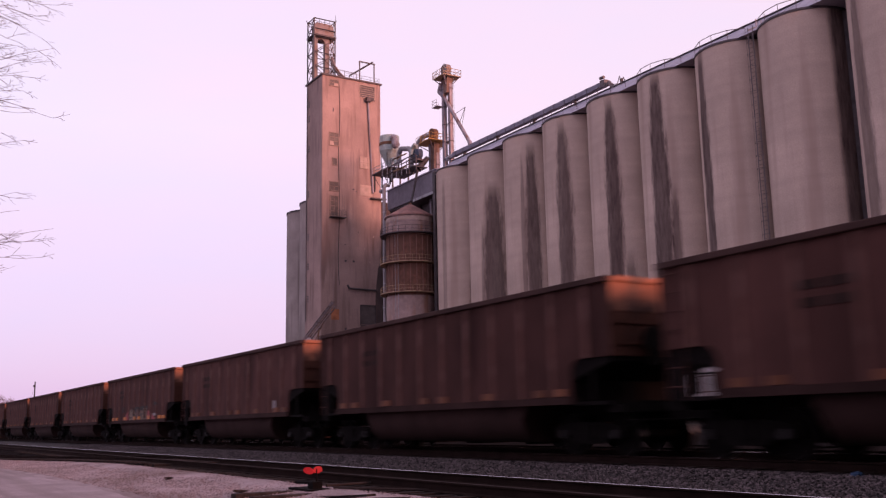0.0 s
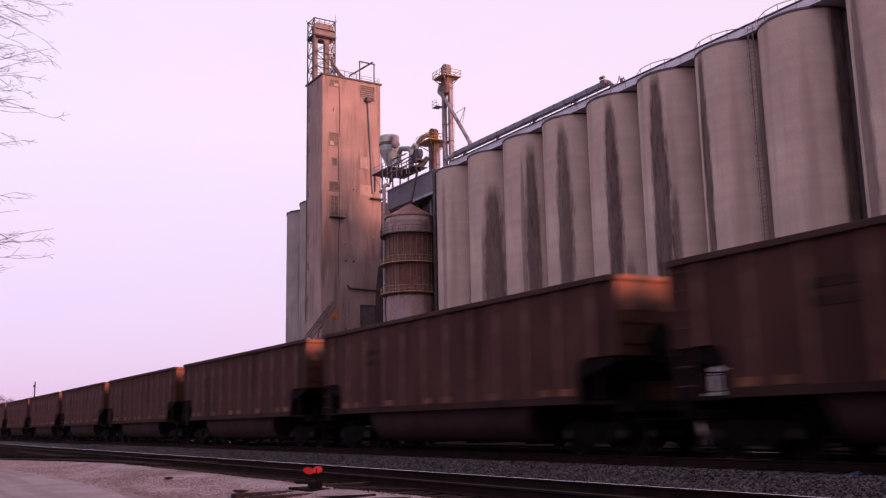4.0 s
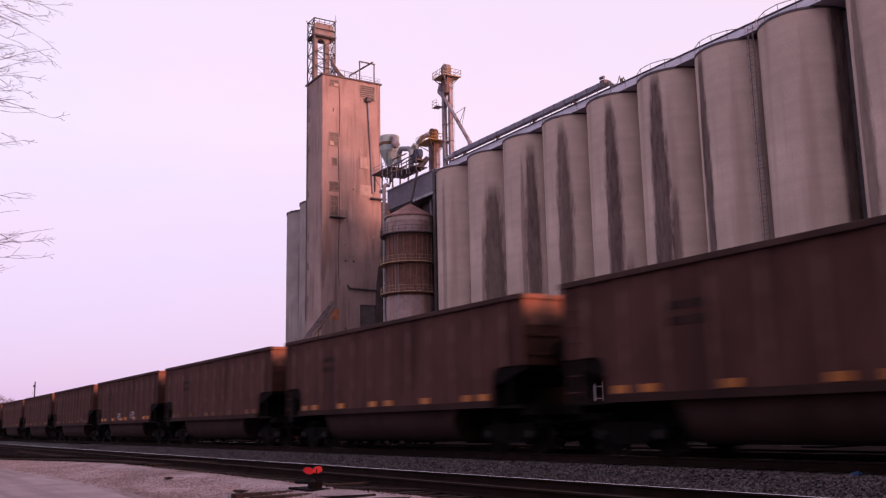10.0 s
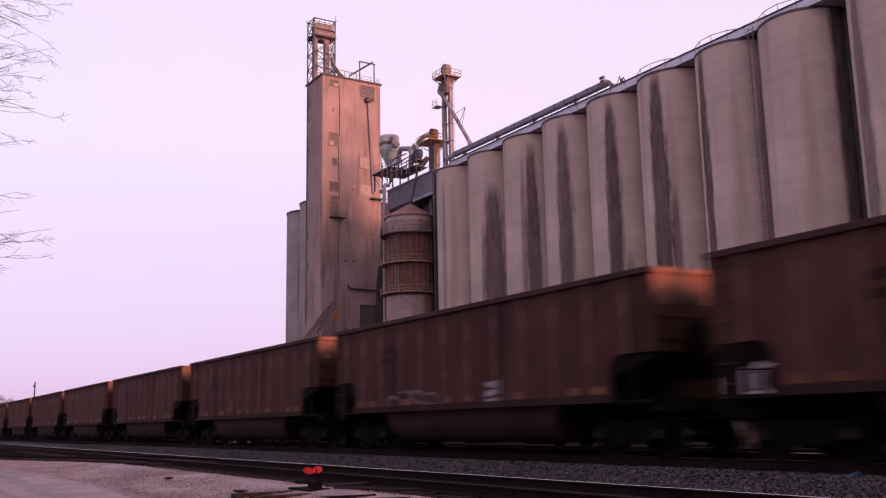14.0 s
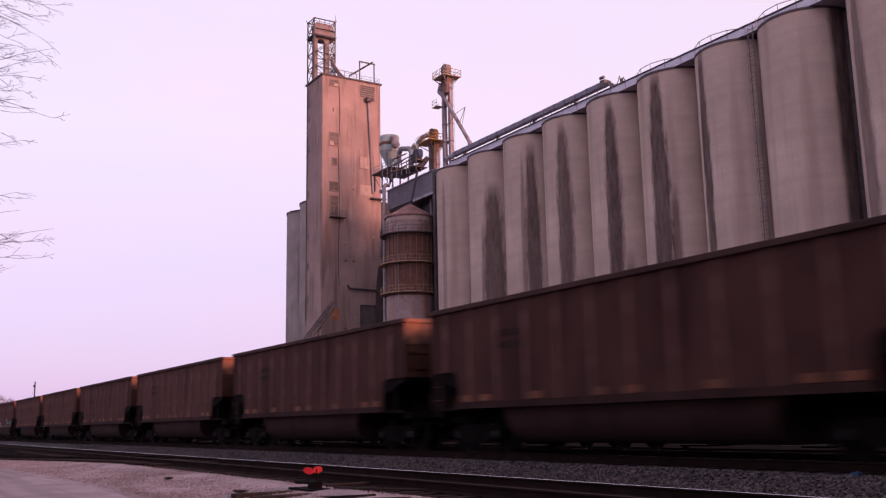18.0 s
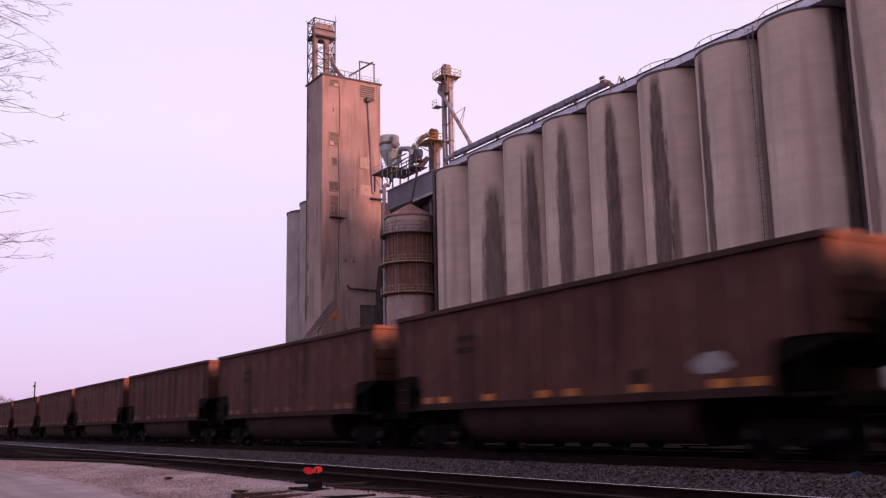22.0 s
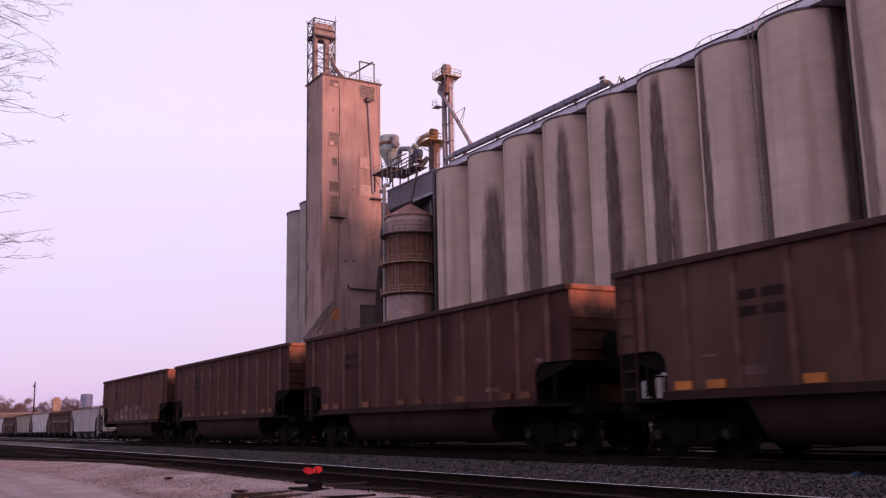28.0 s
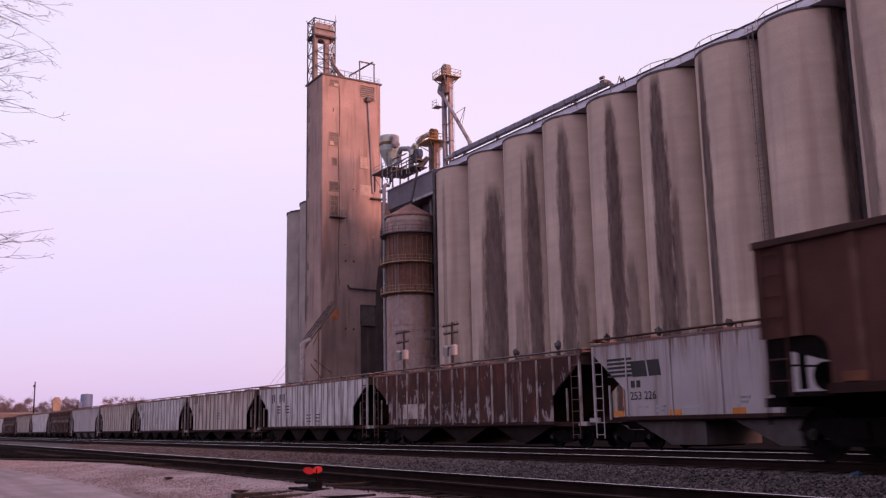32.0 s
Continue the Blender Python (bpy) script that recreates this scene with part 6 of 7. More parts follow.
part("logo_block", bm, M_BARS, ns, "two dark slanted logo blocks", at=(NS_X, 0, 0))
bm = B()
for y in (26.55, 26.25):
    plate(bm, y - NS_Y, y - .2 - NS_Y, 2.26, 2.52)
part("owner_mark", bm, M_BARS, ns, "two dark bars for the owner's mark", at=(NS_X, 0, 0))


def lettering(txt, y, z, size, parent, material, x):
    cu = bpy.data.curves.new("lettering", "FONT")
    cu.body, cu.size, cu.extrude = txt, size, .004
    cu.materials.append(material)
    ob = new("lettering", cu)
    ob.parent = parent
    ob.matrix_basis = Matrix.Translation((x, y, z)) @ Matrix.Rotation(-math.pi / 2, 4, "Z") @ Matrix.Rotation(math.pi / 2, 4, "X")
    return tagged(ob, "dark painted car number")


lettering("253 226", 26.62 - NS_Y, 1.82, .42, ns, M_BARS, NS_X - .004)
for y in (27.3, 24.35, 21.5, 18.6):
    part("reflector", box(B(), (NS_X, y - NS_Y, 1.32), (.014, .55, .2)), M_REFL, ns, "yellow reflector")
bm = B()
for y, z, w in ((26.2, 1.55, .5), (25.3, 1.55, .5), (25.3, 1.4, .4), (24.0, 1.5, .9), (21.6, 1.75, .6), (21.6, 1.6, .5)):
    plate(bm, y - NS_Y, y - w - NS_Y, z - .04, z + .04)
part("small_print", bm, M_STEEL, ns, "faint illegible small print bars", at=(NS_X, 0, 0))
for i in range(7):
    bm = B()
    box(bm, (-1.585, -6.9 + 2.3 * i, 2.55), (.03, .05, 2.75))
    part("side_seam", bm, M_HOPNS, ns)
for k, marks in ((2, [(14.3, 2.65, 1.0), (12.9, 2.65, .4)]), (4, [(15.2, 2.9, 1.1)]), (3, [(14.6, 3.1, .7)])):
    h = hoppers[k]
    bm = B()
    for y, z, w in marks:
        for j in range(3):
            plate(bm, y - 9 + j * .36, y - 9 + j * .36 - .16, z + .1 * (j % 2), z + .6)
        for r in range(3):
            plate(bm, y - 10.0, y - 9.3, z - .28 - r * .2, z - .20 - r * .2)
            plate(bm, y - 15.0, y - 14.3, z - .9 - r * .2, z - .84 - r * .2)
    part("mark_bars", bm, M_BARS, h, "dark illegible lettering bars", at=(-1.558, 0, 0))
bm = B()
plate(bm, 5.6, 3.4, 1.35, 2.1)
part("repainted_patch", bm, M_HOPRUSTRIB, hoppers[1], "pale repainted square", at=(-1.57, 0, 0))

# ---- ties, spikes and ballast stones ----
tie_mesh = mesh_of("tie", box(B(), (0, 0, 0), (2.6, .23, .18)), M_TIE)
long_tie = mesh_of("tie", box(B(), (0, 0, 0), (4.6, .25, .19)), M_TIE)
r = random.Random(21)
for root, x, z, y0, n in ((main_track, MAIN_X, MAIN_Z, 4.5, 120), (side_track, SIDE_X, SIDE_Z, 6.0, 100)):
    for i in range(n):
        ob = part("tie", tie_mesh, None, root, at=(x + r.uniform(-.06, .06), y0 + .53 * i + r.uniform(-.04, .04), z - .172 - .09 + r.uniform(-.006, .012)))
        ob.rotation_euler = (0, 0, radians(r.uniform(-1.5, 1.5)))


def branch_x(y):
    """Middle of the track that leaves the siding at the turnout."""
    return SIDE_X - (0 if y < 28 else (y - 28) ** 2 / 300 if y < 60 else 3.41 + .213 * (y - 60))


def branch_z(y):
    """The leaving track sinks to the yard's level."""
    return max(.07, SIDE_Z - .004 - max(0, y - 33) * .0128)


def verge_lift(y):
    return min(1, max(.2, (branch_z(y) - .17) / .246))


def verge_in(y):
    return min(SIDE_X - 1.42, branch_x(y) - 1.42)


bm = B()
rows = []
for i in range(150):
    y = -40 + i * 1.0
    x1 = verge_in(y)
    rows.append([bm.verts.new((x1 - d + .12 * noise.noise((y * .9, d, 1)), y, z * verge_lift(y) + .02 * noise.noise((y * 1.3, d * 2, 0)))) for d, z in ((2.9, .02), (1.9, .11), (1.0, .17), (.35, .235), (0, .245), (-.3, .2))])
for a, b in zip(rows, rows[1:]):
    for i in range(5):
        bm.faces.new((a[i], a[i + 1], b[i + 1], b[i]))
solid("gravel_verge", bm, M_GROUND, "pale gravel verge sloping up to the siding", "gravel", "structure")


def stones(name, count, place, size, material, label):
    """Broken stones, eight faces each, strewn where place() says."""
    rr = random.Random(len(name))
    verts, faces = [], []
    octa = [(1, 0, 0), (-1, 0, 0), (0, 1, 0), (0, -1, 0), (0, 0, 1), (0, 0, -1)]
    tri = [(0, 2, 4), (2, 1, 4), (1, 3, 4), (3, 0, 4), (2, 0, 5), (1, 2, 5), (3, 1, 5), (0, 3, 5)]
    for _ in range(count):
        x, y, z = place(rr)
        s = size * rr.uniform(.5, 1.25)
        e = Euler((rr.uniform(0, 6), rr.uniform(0, 6), rr.uniform(0, 6))).to_matrix()
        b = len(verts)
        for p in octa:
            q = e @ Vector([c * s * rr.uniform(.65, 1.2) for c in p])
            verts.append((x + q.x, y + q.y, z + q.z * .8))
        faces += [(b + i, b + j, b + k) for i, j, k in tri]
    me = bpy.data.meshes.new(name)
    me.from_pydata(verts, [], faces)
    me.materials.append(material)
    return tagged(new(name, me), label, "stones", kind="stuff")


def shoulder_z(x):
    pts = [(10.2, -.04), (10.7, .17), (11.7, .25), (12.6, .37), (13.3, .41), (13.62, .38), (14.3, .38)]
    for (a, za), (b, zb) in zip(pts, pts[1:]):
        if x <= b:
            return za + (zb - za) * (x - a) / (b - a)
    return .38


def on_shoulder(q):
    x = 10.3 + 3.15 * q.random() + (q.random() ** 3) * .55
    return x, 5 + 62 * q.random() ** 1.6, shoulder_z(x) + .012


def on_verge(q):
    y, t = 9 + 50 * q.random() ** 1.5, q.random()
    x1 = verge_in(y)
    return x1 - 2.6 * t, y, (.24 - .19 * t) * verge_lift(y) + .012


def in_tracks(q):
    if q.random() < .5:
        return q.uniform(7.3, 10.4), 7 + 40 * q.random(), SIDE_Z - .2
    return q.uniform(12.8, 17.0), 5 + 45 * q.random(), MAIN_Z - .2


def stone_mat(base, lo, hi):
    m = base.copy()
    n, l = m.node_tree.nodes, m.node_tree.links
    b = n["Principled BSDF"]
    out = b.inputs["Base Color"].links[0].from_socket
    g = n.new("ShaderNodeNewGeometry")
    mr = n.new("ShaderNodeMapRange")
    mr.inputs["To Min"].default_value, mr.inputs["To Max"].default_value = lo, hi
    l.new(g.outputs["Random Per Island"], mr.inputs["Value"])
    mx = n.new("ShaderNodeMix")
    mx.data_type, mx.blend_type = "RGBA", "MULTIPLY"
    mx.inputs[0].default_value = 1.0
    l.new(out, mx.inputs[6])
    l.new(mr.outputs[0], mx.inputs[7])
    l.new(mx.outputs[2], b.inputs["Base Color"])
    return m


M_STONES = stone_mat(M_STONE, .1, 3.3)
M_PALESTONES = stone_mat(M_GROUND, .55, 1.25)
stones("ballast_stones", 44000, on_shoulder, .034, M_STONES, "grey broken ballast stones between the tracks")
stones("verge_gravel", 26000, on_verge, .016, M_PALESTONES, "pale loose gravel along the siding")
stones("track_stones", 5000, in_tracks, .04, M_DARKSTONE, "dark dirty stones among the ties")

# ---- turnout leaving the siding ----
turnout = thing("turnout_track", 0, 0, 0, "track curving away from the siding at a turnout", "railway track", kind="structure")
for off in (-.75, .75):
    bm = B()
    prof = [(-.07, -.172), (.07, -.172), (.012, -.14), (.012, -.04), (.037, -.03), (.037, 0), (-.037, 0), (-.037, -.03), (-.012, -.04), (-.012, -.14)]
    rings = []
    for i in range(44):
        y = 28 + 3 * i
        rings.append([bm.verts.new((branch_x(y) + off + p, y, branch_z(y) + q)) for p, q in prof])
    for a, b in zip(rings, rings[1:]):
        for i in range(len(prof)):
            bm.faces.new((a[i], a[(i + 1) % len(prof)], b[(i + 1) % len(prof)], b[i]))
    part("rail", bm, M_RAIL, turnout, "rusty brown rail")
bm = B()
rings = []
for i in range(44):
    y = 30 + 3 * i
    z = branch_z(y)
    rings.append([bm.verts.new((branch_x(y) + dx, y, z + dz)) for dx, dz in ((-1.6, -.3), (-1.35, -.13), (1.35, -.13), (1.6, -.3))])
for a, b in zip(rings, rings[1:]):
    for i in range(3):
        bm.faces.new((a[i], a[i + 1], b[i + 1], b[i]))
part("branch_bed", bm, M_OILSHADE, turnout, "dark dirty ballast bed")
for i in range(60):
    y = 29 + .56 * i
    part("tie", tie_mesh, None, turnout, at=(branch_x(y), y, branch_z(y) - .172 - .02))

# ---- switch stand with its red target ----
sw = thing("switch_stand", 7.05, 15.95, 0.17, "low black switch stand with a red double target", "switch stand")
part("base", box(B(), (0, .25, .04), (.4, 1.0, .07)), M_BLACK, sw)
bm = B()
box(bm, (0, 0, .13), (.18, .22, .13))
rod(bm, (0, .1, .18), (-.05, .75, .16), .03, 6)
part("body", bm, M_BLACK, sw)
part("mast", rod(B(), (.03, 0, .15), (.03, 0, .42), .018, 6), M_BLACK, sw)
for side, wide, dip in ((-1, .98, 12), (1, .8, -10)):
    bm = B()
    lathe(bm, [(.105, -.006), (.105, .006)], 18, True)
    bm.transform(Matrix.Translation((-.03 + side * .076, .02 - side * .03, .39 + (side > 0) * .012)) @ Matrix.Rotation(radians(58 + 16 * side), 4, "Z") @ Matrix.Rotation(radians(dip), 4, "X") @ Matrix.Rotation(math.pi / 2, 4, "Y") @ Matrix.Diagonal((.58, wide, 1, 1)))
    part("target", bm, M_RED, sw, "bright red oval target")
bm = B()
rod(bm, (.2, -.05, .12), (1.5, -.1, .14), .022, 6)
rod(bm, (.2, -.35, .1), (1.2, -2.4, .1), .018, 6)
part("throw_rod", bm, M_RAILDULL, sw, "pale worn throw rod", True)
for y in (15.5, 16.4):
    ob = part("tie", long_tie, None, side_track, at=(8.0, y, SIDE_Z - .172 - .14))
for i, (x, y, l, a) in enumerate(((6.75, 14.2, 1.7, 96), (6.9, 13.2, 2.0, 84), (7.0, 12.2, 1.5, 88), (6.2, 17.4, .8, 60), (6.4, 23.0, .7, 70))):
    bm = B()
    box(bm, (0, 0, 0), (l, .16, .035))
    bmesh.ops.subdivide_edges(bm, edges=[e for e in bm.edges if e.calc_length() > l * .9], cuts=5)
    for v in bm.verts:
        v.co += Vector((0, .03 * noise.noise(v.co * 3 + Vector((i, 0, 0))), .012 * noise.noise(v.co * 4 + Vector((0, i, 0)))))
    ob = solid("old_plank", bm, M_TIE, "weathered broken plank lying in the gravel", "plank", group="broken planks")
    ob.matrix_basis = pose(x, y, .24 - .19 * min(1, max(0, (7.47 - x) / 2.6)) + .03, 0, 4, a)
bm = B()
bmesh.ops.create_icosphere(bm, subdivisions=2, radius=.12)
for v in bm.verts:
    v.co += v.co.normalized() * .07 * noise.noise(v.co * 9)
    v.co.z *= .6
bag = solid("plastic_bag", bm, M_BLUEBAG, "crumpled blue plastic bag on the ballast", "litter")
bag.matrix_basis = pose(13.35, 9.45, .42)

# ---- utility poles and wires ----
INSULATOR = mesh_of("insulator", rod(B(), (0, 0, 0), (0, 0, .17), .045, 5), M_DARKSTEEL)


def utility_pole(x, y, top, arms, cans, label, span=2.7):
    ob = thing("utility_pole", x, y, 0, label, "utility pole", "utility poles")
    part("post", rod(B(), (0, 0, 0), (0, 0, top + .3), .17, 8, .12), M_POLE, ob)
    for z in arms:
        part("crossarm", box(B(), (-.18, 0, z), (.12, span * (1 if z == arms[0] else .85), .14)), M_POLE, ob)
        for i in range(6):
            part("insulator", INSULATOR, None, ob, at=(-.18, -span * .42 + span * .84 * i / 5, z + .07))
    if cans:
        for dy in (-.7, .7):
            part("transformer", lathe(B(), [(.02, cans - .4), (.3, cans - .4), (.33, cans + .4), (.24, cans + .52), (.02, cans + .55)], 16), M_TRANSF, ob, "pale grey transformer can", True, at=(-.25, dy, 0))
        part("can_bracket", box(B(), (-.2, 0, cans + .3), (.1, 1.9, .12)), M_DARKSTEEL, ob)
    return ob


utility_pole(45, 80.6, 10.1, (10.15, 9.2), 7.9, "wooden utility pole with two crossarms and transformers")
utility_pole(45, 71.7, 10.0, (10.0, 9.3), 7.7, "wooden utility pole with two crossarms and transformers")
utility_pole(58, 97.2, 12.6, (12.4, 11.4, 9.2), 0, "tall wooden utility pole with three crossarms")
utility_pole(31, 214.5, 11.3, (10.6,), 0, "lone wooden utility pole beside the yard", 1.8)


def wire(a, b, sag, r=.012):
    bm = B()
    a, b = Vector(a), Vector(b)
    rings = []
    for i in range(15):
        t = i / 14
        q = a.lerp(b, t) - Vector((0, 0, 4 * sag * t * (1 - t)))
        rings.append([bm.verts.new(q + Vector(o) * r) for o in ((0, 0, 1), (.87, 0, -.5), (-.87, 0, -.5))])
    for u, w in zip(rings, rings[1:]):
        for i in range(3):
            bm.faces.new((u[i], u[(i + 1) % 3], w[(i + 1) % 3], w[i]))
    return solid("overhead_wire", bm, M_WIRE, "thin black overhead wire", "wire", group="overhead wires")


for dy in (-1.2, 1.2):
    wire((44.8, 80.6 + dy, 10.4), (44.8, 71.7 + dy, 10.25), .25)
wire((30.8, 214.5, 10.8), (46, 330, 11.5), 1.5, .012)

# ---- bare trees ----
def limb(store, p, q, r1, r2, seg):
    """A tapered piece of branch, added to lists of corners and faces."""
    d = (q - p).normalized()
    u = d.orthogonal().normalized()
    w = d.cross(u)
    verts, faces = store
    b = len(verts)
    for c, r in ((p, r1), (q, r2)):
        for i in range(seg):
            a = 2 * math.pi * i / seg
            verts.append(c + (u * math.cos(a) + w * math.sin(a)) * r)
    for i in range(seg):
        j = (i + 1) % seg
        faces.append((b + i, b + j, b + seg + j, b + seg + i))


def bare_tree(name, x, y, height, spread, levels, seed, label, material, trunk=.28, far=False, droop=0.0, low=1):
    rr = random.Random(seed)
    ob = thing(name, x, y, 0, label, "tree", "bare trees")
    bt, bc = ([], []), ([], [])
    seg = 3 if far else 4
    thin = .022 if far else .0045

    def grow(p, d, length, rad, level):
        n = 3 if far else 5
        for i in range(n):
            d2 = (d + Vector((rr.uniform(-.16, .16), rr.uniform(-.16, .16), rr.uniform(-.13, .14) - droop * level * .02))).normalized()
            q = p + d2 * (length / n)
            r2 = max(rad * .82, thin)
            limb(bc, p, q, rad, r2, seg)
            p, d, rad = q, d2, r2
            if level < levels:
                for _ in range((4 if far else 3) if i else 1):
                    side = Vector((rr.uniform(-1, 1), rr.uniform(-1, 1), rr.uniform(-.4, .45)))
                    grow(p, (d * .75 + side * .75).normalized(), length * rr.uniform(.38, .62), max(rad * rr.uniform(.45, .62), thin), level + 1)

    p = Vector((0, 0, -.1))
    for i in range(6):
        q = p + Vector((rr.uniform(-.1, .1), rr.uniform(-.1, .1), height * .13))
        limb(bt, p, q, trunk * (1 - .12 * i), trunk * (1 - .12 * (i + 1)), 8)
        p = q
        if i >= low:
            for k in range(4):
                a = rr.uniform(0, 6.28)
                up = rr.uniform(-.05, .4) + .12 * (i - 2)
                grow(p, Vector((math.cos(a), math.sin(a), up)).normalized(), spread * rr.uniform(.6, 1.0) * (1 - .06 * i), trunk * .3 * (1 - .1 * i), 1)
    grow(p, Vector((0, 0, 1)), height * .28, trunk * .3, 1)
    for nm, (v, f), lb in (("trunk", bt, ""), ("crown", bc, "leafless branches and twigs")):
        me = bpy.data.meshes.new(nm)
        me.from_pydata(v, [], f)
        me.materials.append(material)
        part(nm, me, None, ob, lb)
    return ob


near_tree = bare_tree("bare_tree", -3.1, 27.5, 18.0, 4.6, 3, 4, "tall leafless tree with fine drooping twigs", M_BARK, .32, droop=1.0, low=2)
rb = random.Random(41)


def twig(store, p, d, length, rad, level):
    """A fine shoot that keeps its heading, with a few shorter ones off it."""
    bend = Vector((.02, rb.uniform(-.05, .05), rb.uniform(-.09, .09)))
    side = rb.choice((-1, 1))
    for i in range(4):
        d = (d + bend + Vector((rb.uniform(-.05, .05), rb.uniform(-.08, .08), rb.uniform(-.07, .07)))).normalized()
        q = p + d * length / 4
        r2 = max(rad * .78, .0046)
        limb(store, p, q, rad, r2, 3)
        p, rad = q, r2
        if level < 3 and i < 2:
            side = -side
            a = radians(rb.uniform(22, 46)) * side
            turned = Vector((d.x * math.cos(a) - d.z * math.sin(a), d.y + rb.uniform(-.35, .35), d.x * math.sin(a) + d.z * math.cos(a))).normalized()
            twig(store, p, turned, length * rb.uniform(.3, .5), max(rad * .8, .0046), level + 1)


def bough(x, z, sag, full, y=-.5):
    """A slim side branch from the trunk to a tip at (x, y, z) of the tree; full: shoots along its outer part."""
    store = ([], [])
    a, b = Vector((0, 0, z + rb.uniform(-2.6, 1.2))), Vector((x, y, z))
    p, n = a, 16
    for i in range(1, n + 1):
        f = i / n
        q = a.lerp(b, f) + Vector((rb.uniform(-.04, .04), rb.uniform(-.1, .1), sag * math.sin(f * math.pi) + rb.uniform(-.035, .035)))
        limb(store, p, q, .03 * (1 - f) + .006, .03 * (1 - f - 1 / n) + .006, 4)
        if f > .6 and rb.random() < full + .15:
            up = rb.choice((-1, 1))
            twig(store, q, Vector((.9, rb.uniform(-.3, .3), up * rb.uniform(.2, .5))).normalized(), (1.35 - f) * rb.uniform(.8, 1.9), .009, rb.choice((1, 2, 2)))
        p = q
    me = bpy.data.meshes.new("branch")
    me.from_pydata(store[0], [], store[1])
    me.materials.append(M_BARK)
    part("branch", me, None, near_tree, "slim side branch with twigs")


for x, z, sag, full in ((7.0, 13.3, .2, .7), (6.5, 12.85, .35, .9), (6.6, 12.25, .7, .5), (6.1, 11.95, .4, .8), (7.0, 12.0, -.25, .5), (6.5, 11.4, .1, 1.0),
                        (6.4, 11.05, .2, .9), (6.25, 10.6, .1, .8), (7.05, 9.92, .25, .45), (6.6, 10.15, .1, .4), (6.35, 9.2, .1, .6), (6.25, 7.75, -.2, .6),
                        (6.4, 7.25, -.1, .6), (7.25, 6.8, .1, .5), (6.9, 6.45, .25, .7), (6.9, 5.97, .1, .6), (6.1, 5.65, .1, .4)):
    bough(x, z, sag, full)
    bough(x - rb.uniform(.4, 1.0), z + rb.uniform(-.3, .3), sag * rb.uniform(.2, 1.4), full * .8)


def far_tree(x, y, height, spread, seed):
    """A distant leafless tree: trunk, limbs, and clumps of fine upward twigs."""
    rr = random.Random(seed)
    ob = thing("bare_tree", x, y, 0, "distant leafless tree with a dense brownish twig crown", "tree", "bare trees")
    bt, bc = ([], []), ([], [])
    fork = Vector((0, 0, height * .3))
    limb(bt, Vector((0, 0, -.1)), fork, .25, .16, 6)
    for _ in range(26):
        a, f = rr.uniform(0, 6.28), rr.random() ** .6
        c = Vector((spread * f * math.cos(a), spread * f * math.sin(a), height * (.42 + .40 * (1 - f * f) * rr.random() ** .5 + .06 * rr.random())))
        limb(bt, fork, c, .09, .03, 3)
        size = height * rr.uniform(.09, .15)
        for _ in range(75):
            d = Vector((rr.gauss(0, 1), rr.gauss(0, 1), rr.gauss(.5, .8))).normalized()
            p = c + d * size * rr.uniform(0, .45)
            limb(bc, p, p + (d + Vector((rr.uniform(-.3, .3), rr.uniform(-.3, .3), .2))).normalized() * size * rr.uniform(.35, .8), .028, .012, 3)
    for nm, (v, f), lb in (("trunk", bt, ""), ("crown", bc, "dense leafless twigs")):
        me = bpy.data.meshes.new(nm)
        me.from_pydata(v, [], f)
        me.materials.append(M_TWIG)
        part(nm, me, None, ob, lb)


for i, (x, y, h) in enumerate(((33, 292, 8.6), (35, 305, 10.5), (39, 312, 11.0), (44, 318, 10.6), (48, 308, 9.6), (52, 316, 10.8), (55, 306, 9.8), (57, 322, 11.2), (62, 330, 10.8), (66, 308, 9.6), (69, 318, 10.9), (73, 314, 11.0), (76, 309, 10.4), (29, 318, 11.5), (40, 300, 8.8), (80, 318, 9.6))):
    far_tree(x, y, h * 1.2, h * .44, 30 + i)

# ---- far buildings at the yard's end ----
fb = thing("brick_warehouse", 38, 270, 0, "long low orange-brick warehouse in late sun", "building")
part("wall", box(B(), (0, 0, 2.9), (26, 12, 5.8)), M_BRICK, fb)
part("roof", box(B(), (0, 0, 5.95), (26.6, 12.6, .3)), M_FARROOF, fb)
for i in range(7):
    part("window", box(B(), (-10 + 3.3 * i, -6.02, 3.2), (1.6, .1, 1.8)), M_WINDOW, fb)
wb = thing("white_shed", 47, 262, 0, "small pale flat-roofed shed", "building")
part("wall", box(B(), (0, 0, 2.6), (7, 8, 5.2)), M_PATCH, wb)
part("roof", box(B(), (0, 0, 5.3), (7.4, 8.4, .25)), M_FARROOF, wb)
bt = thing("buff_elevator", 49.5, 300, 0, "small buff-coloured elevator tower", "tower")
part("shaft", box(B(), (0, 0, 5.2), (2.1, 2.1, 10.4)), M_TANK, bt)
part("cap", box(B(), (.1, 0, 10.7), (1.3, 1.4, .8)), M_TANK, bt)
tk = thing("blue_tank", 58, 300, 0, "tall blue cylindrical storage tank", "tank")
part("shell", lathe(B(), [(1.75, 0), (1.75, 11.7), (1.6, 12.0), (.02, 12.2)], 28), M_BLUE, tk, smooth=True)
part("side_box", box(B(), (-1.9, -.6, 8.8), (1.0, 1.0, 1.6)), M_BLUE, tk)

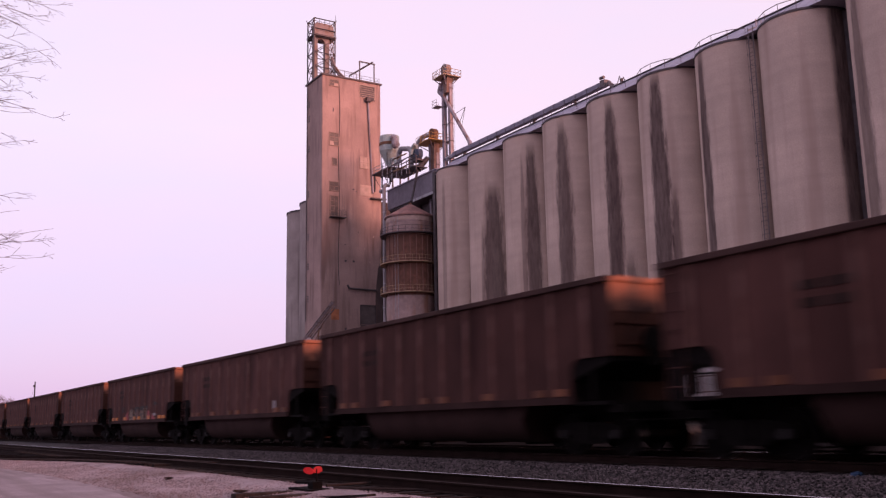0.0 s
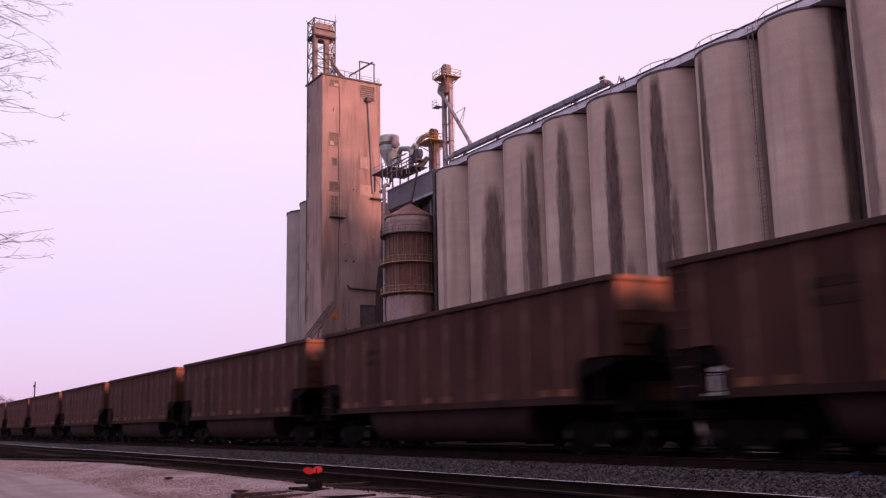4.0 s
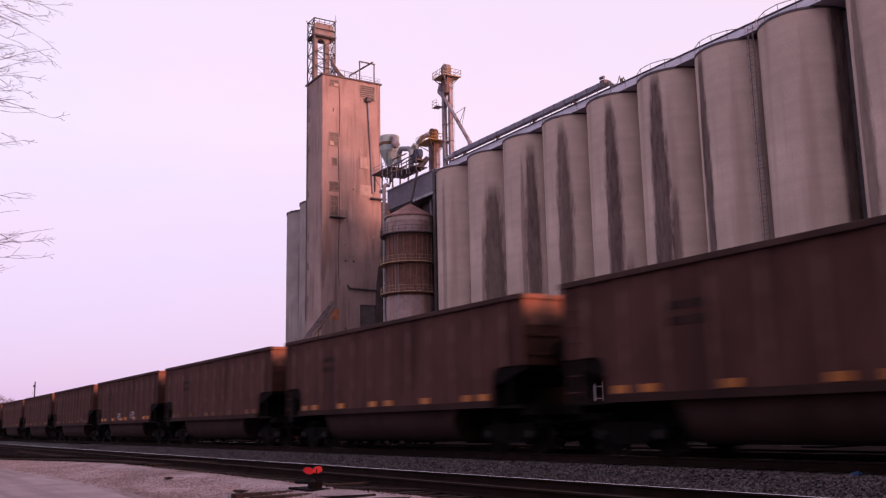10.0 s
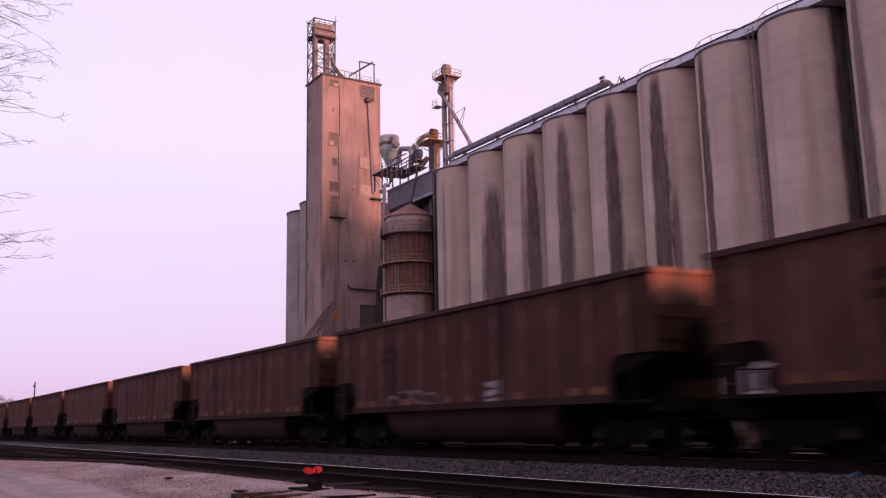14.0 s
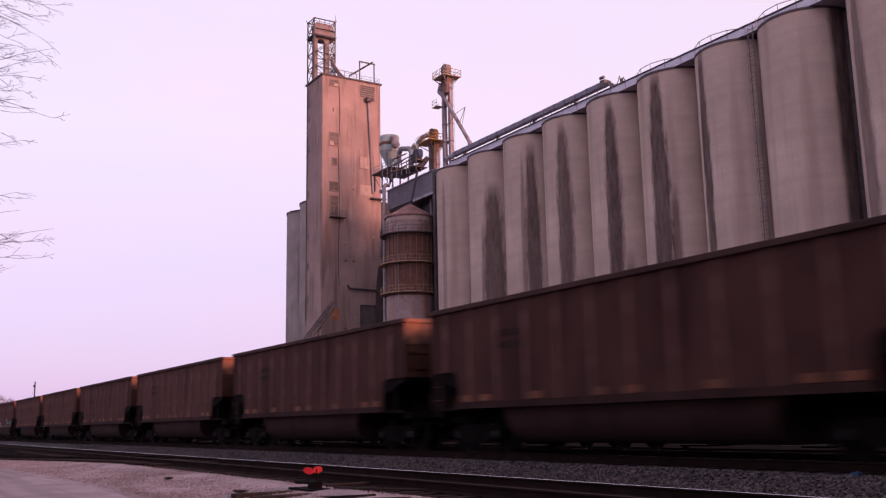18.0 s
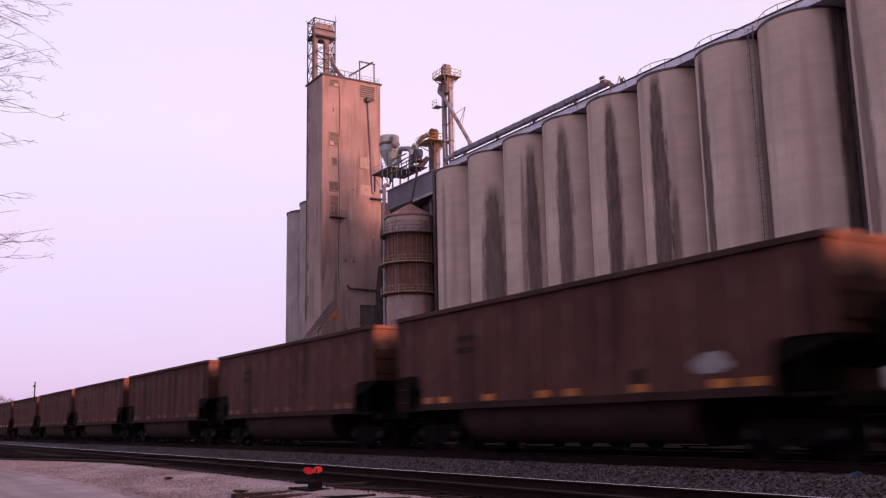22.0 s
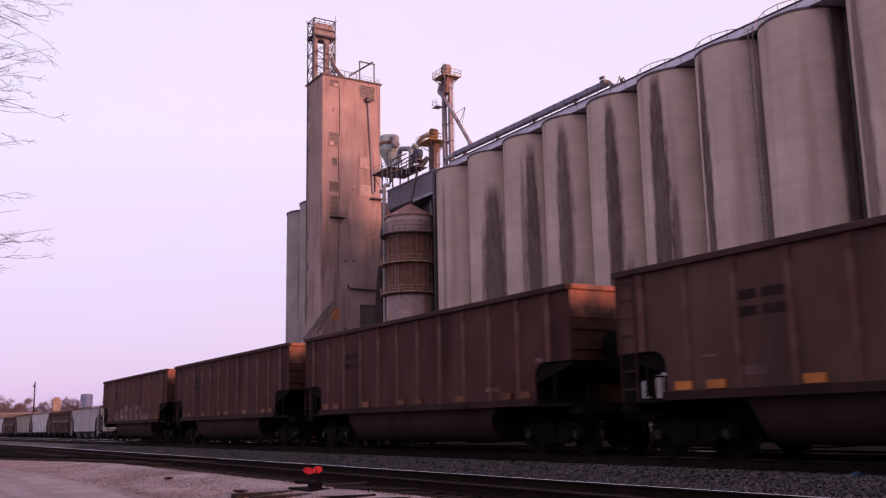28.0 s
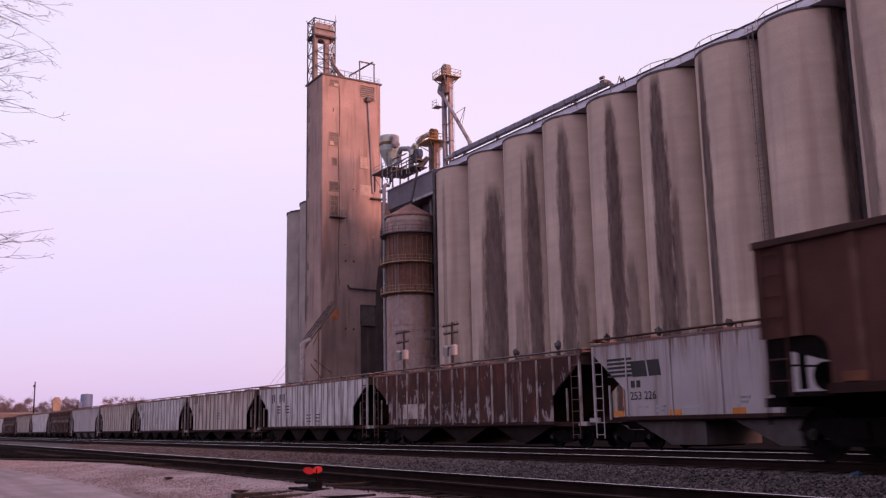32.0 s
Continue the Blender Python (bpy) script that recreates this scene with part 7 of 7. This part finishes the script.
# ---- unseen walls behind the camera, added to block sky and sun ----
bm = B()
box(bm, (-12.0, -38, 7.0), (9.0, 96, 14.0))
solid("wall_street_side", bm, M_SHADEWALL, "plain dark unseen wall added behind the road to block sky light", "wall", "structure")
bm = B()
box(bm, (-2.1, -16, 4.4), (18.4, 6, 8.8))
solid("wall_depot", bm, M_SHADEWALL, "plain dark unseen wall added beside the siding to shade the gravel", "wall", "structure")


# Added out of view to shade the hoppers' lower parts
bm = B()
box(bm, (42.0, -41.5, 4.5), (46, 3, 9.0))
solid("wall_yard_end", bm, M_SHADEWALL, "plain dark unseen wall added to keep low sun off the yard", "wall", "structure")


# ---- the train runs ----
RUN = [(0, 0), (1, 44.2), (2, 88.5), (3, 133.2), (5, 222.7), (7, 313.4), (9, 403.9), (11, 494.5), (13, 585.5), (15, 676.8), (17, 768.5), (19, 861.6), (20, 909.0),
       (21, 957.4), (22, 1006.7), (23, 1057.1), (24, 1108.4), (25, 1161.0), (25.5, 1187.5), (26.0, 1214.6), (26.43, 1238.1), (27.0, 1245.5), (27.5, 1252.0), (28.0, 1258.4),
       (28.5, 1264.9), (29.0, 1271.15), (29.5, 1277.45), (30.0, 1283.9), (30.5, 1290.5), (31.0, 1297.1), (31.5, 1303.75), (32.0, 1310.5)]


def travelled(t):
    """Metres run by the train at t: quick and gaining speed at first, then at a slow pace."""
    for (a, ua), (b, ub) in zip(RUN, RUN[1:]):
        if t <= b:
            return ua + (ub - ua) * (t - a) / (b - a)
    return RUN[-1][1]


def motions():
    for k, car in cars.items():
        y = REAR0 + CAR_L * k - BODY / 2
        walk(car, [(t, pose(MAIN_X, y - u, MAIN_Z)) for t, u in RUN])
    # the wheels of the last cars roll as the train passes at its slow pace
    start = travelled(26.5)
    for k in range(LAST - 3, LAST + 1):
        for truck in cars[k].children:
            if truck.name.startswith("truck"):
                for w in truck.children:
                    if w.name.startswith("wheelset"):
                        p = w.location.copy()
                        rows = [(0.0, pose(*p)), (26.5, pose(*p))]
                        t = 26.5
                        while t < 31.99:
                            t += 1 / 30
                            rows.append((t, pose(*p, math.degrees((travelled(t) - start) / .457))))
                        walk(w, rows)


motions()
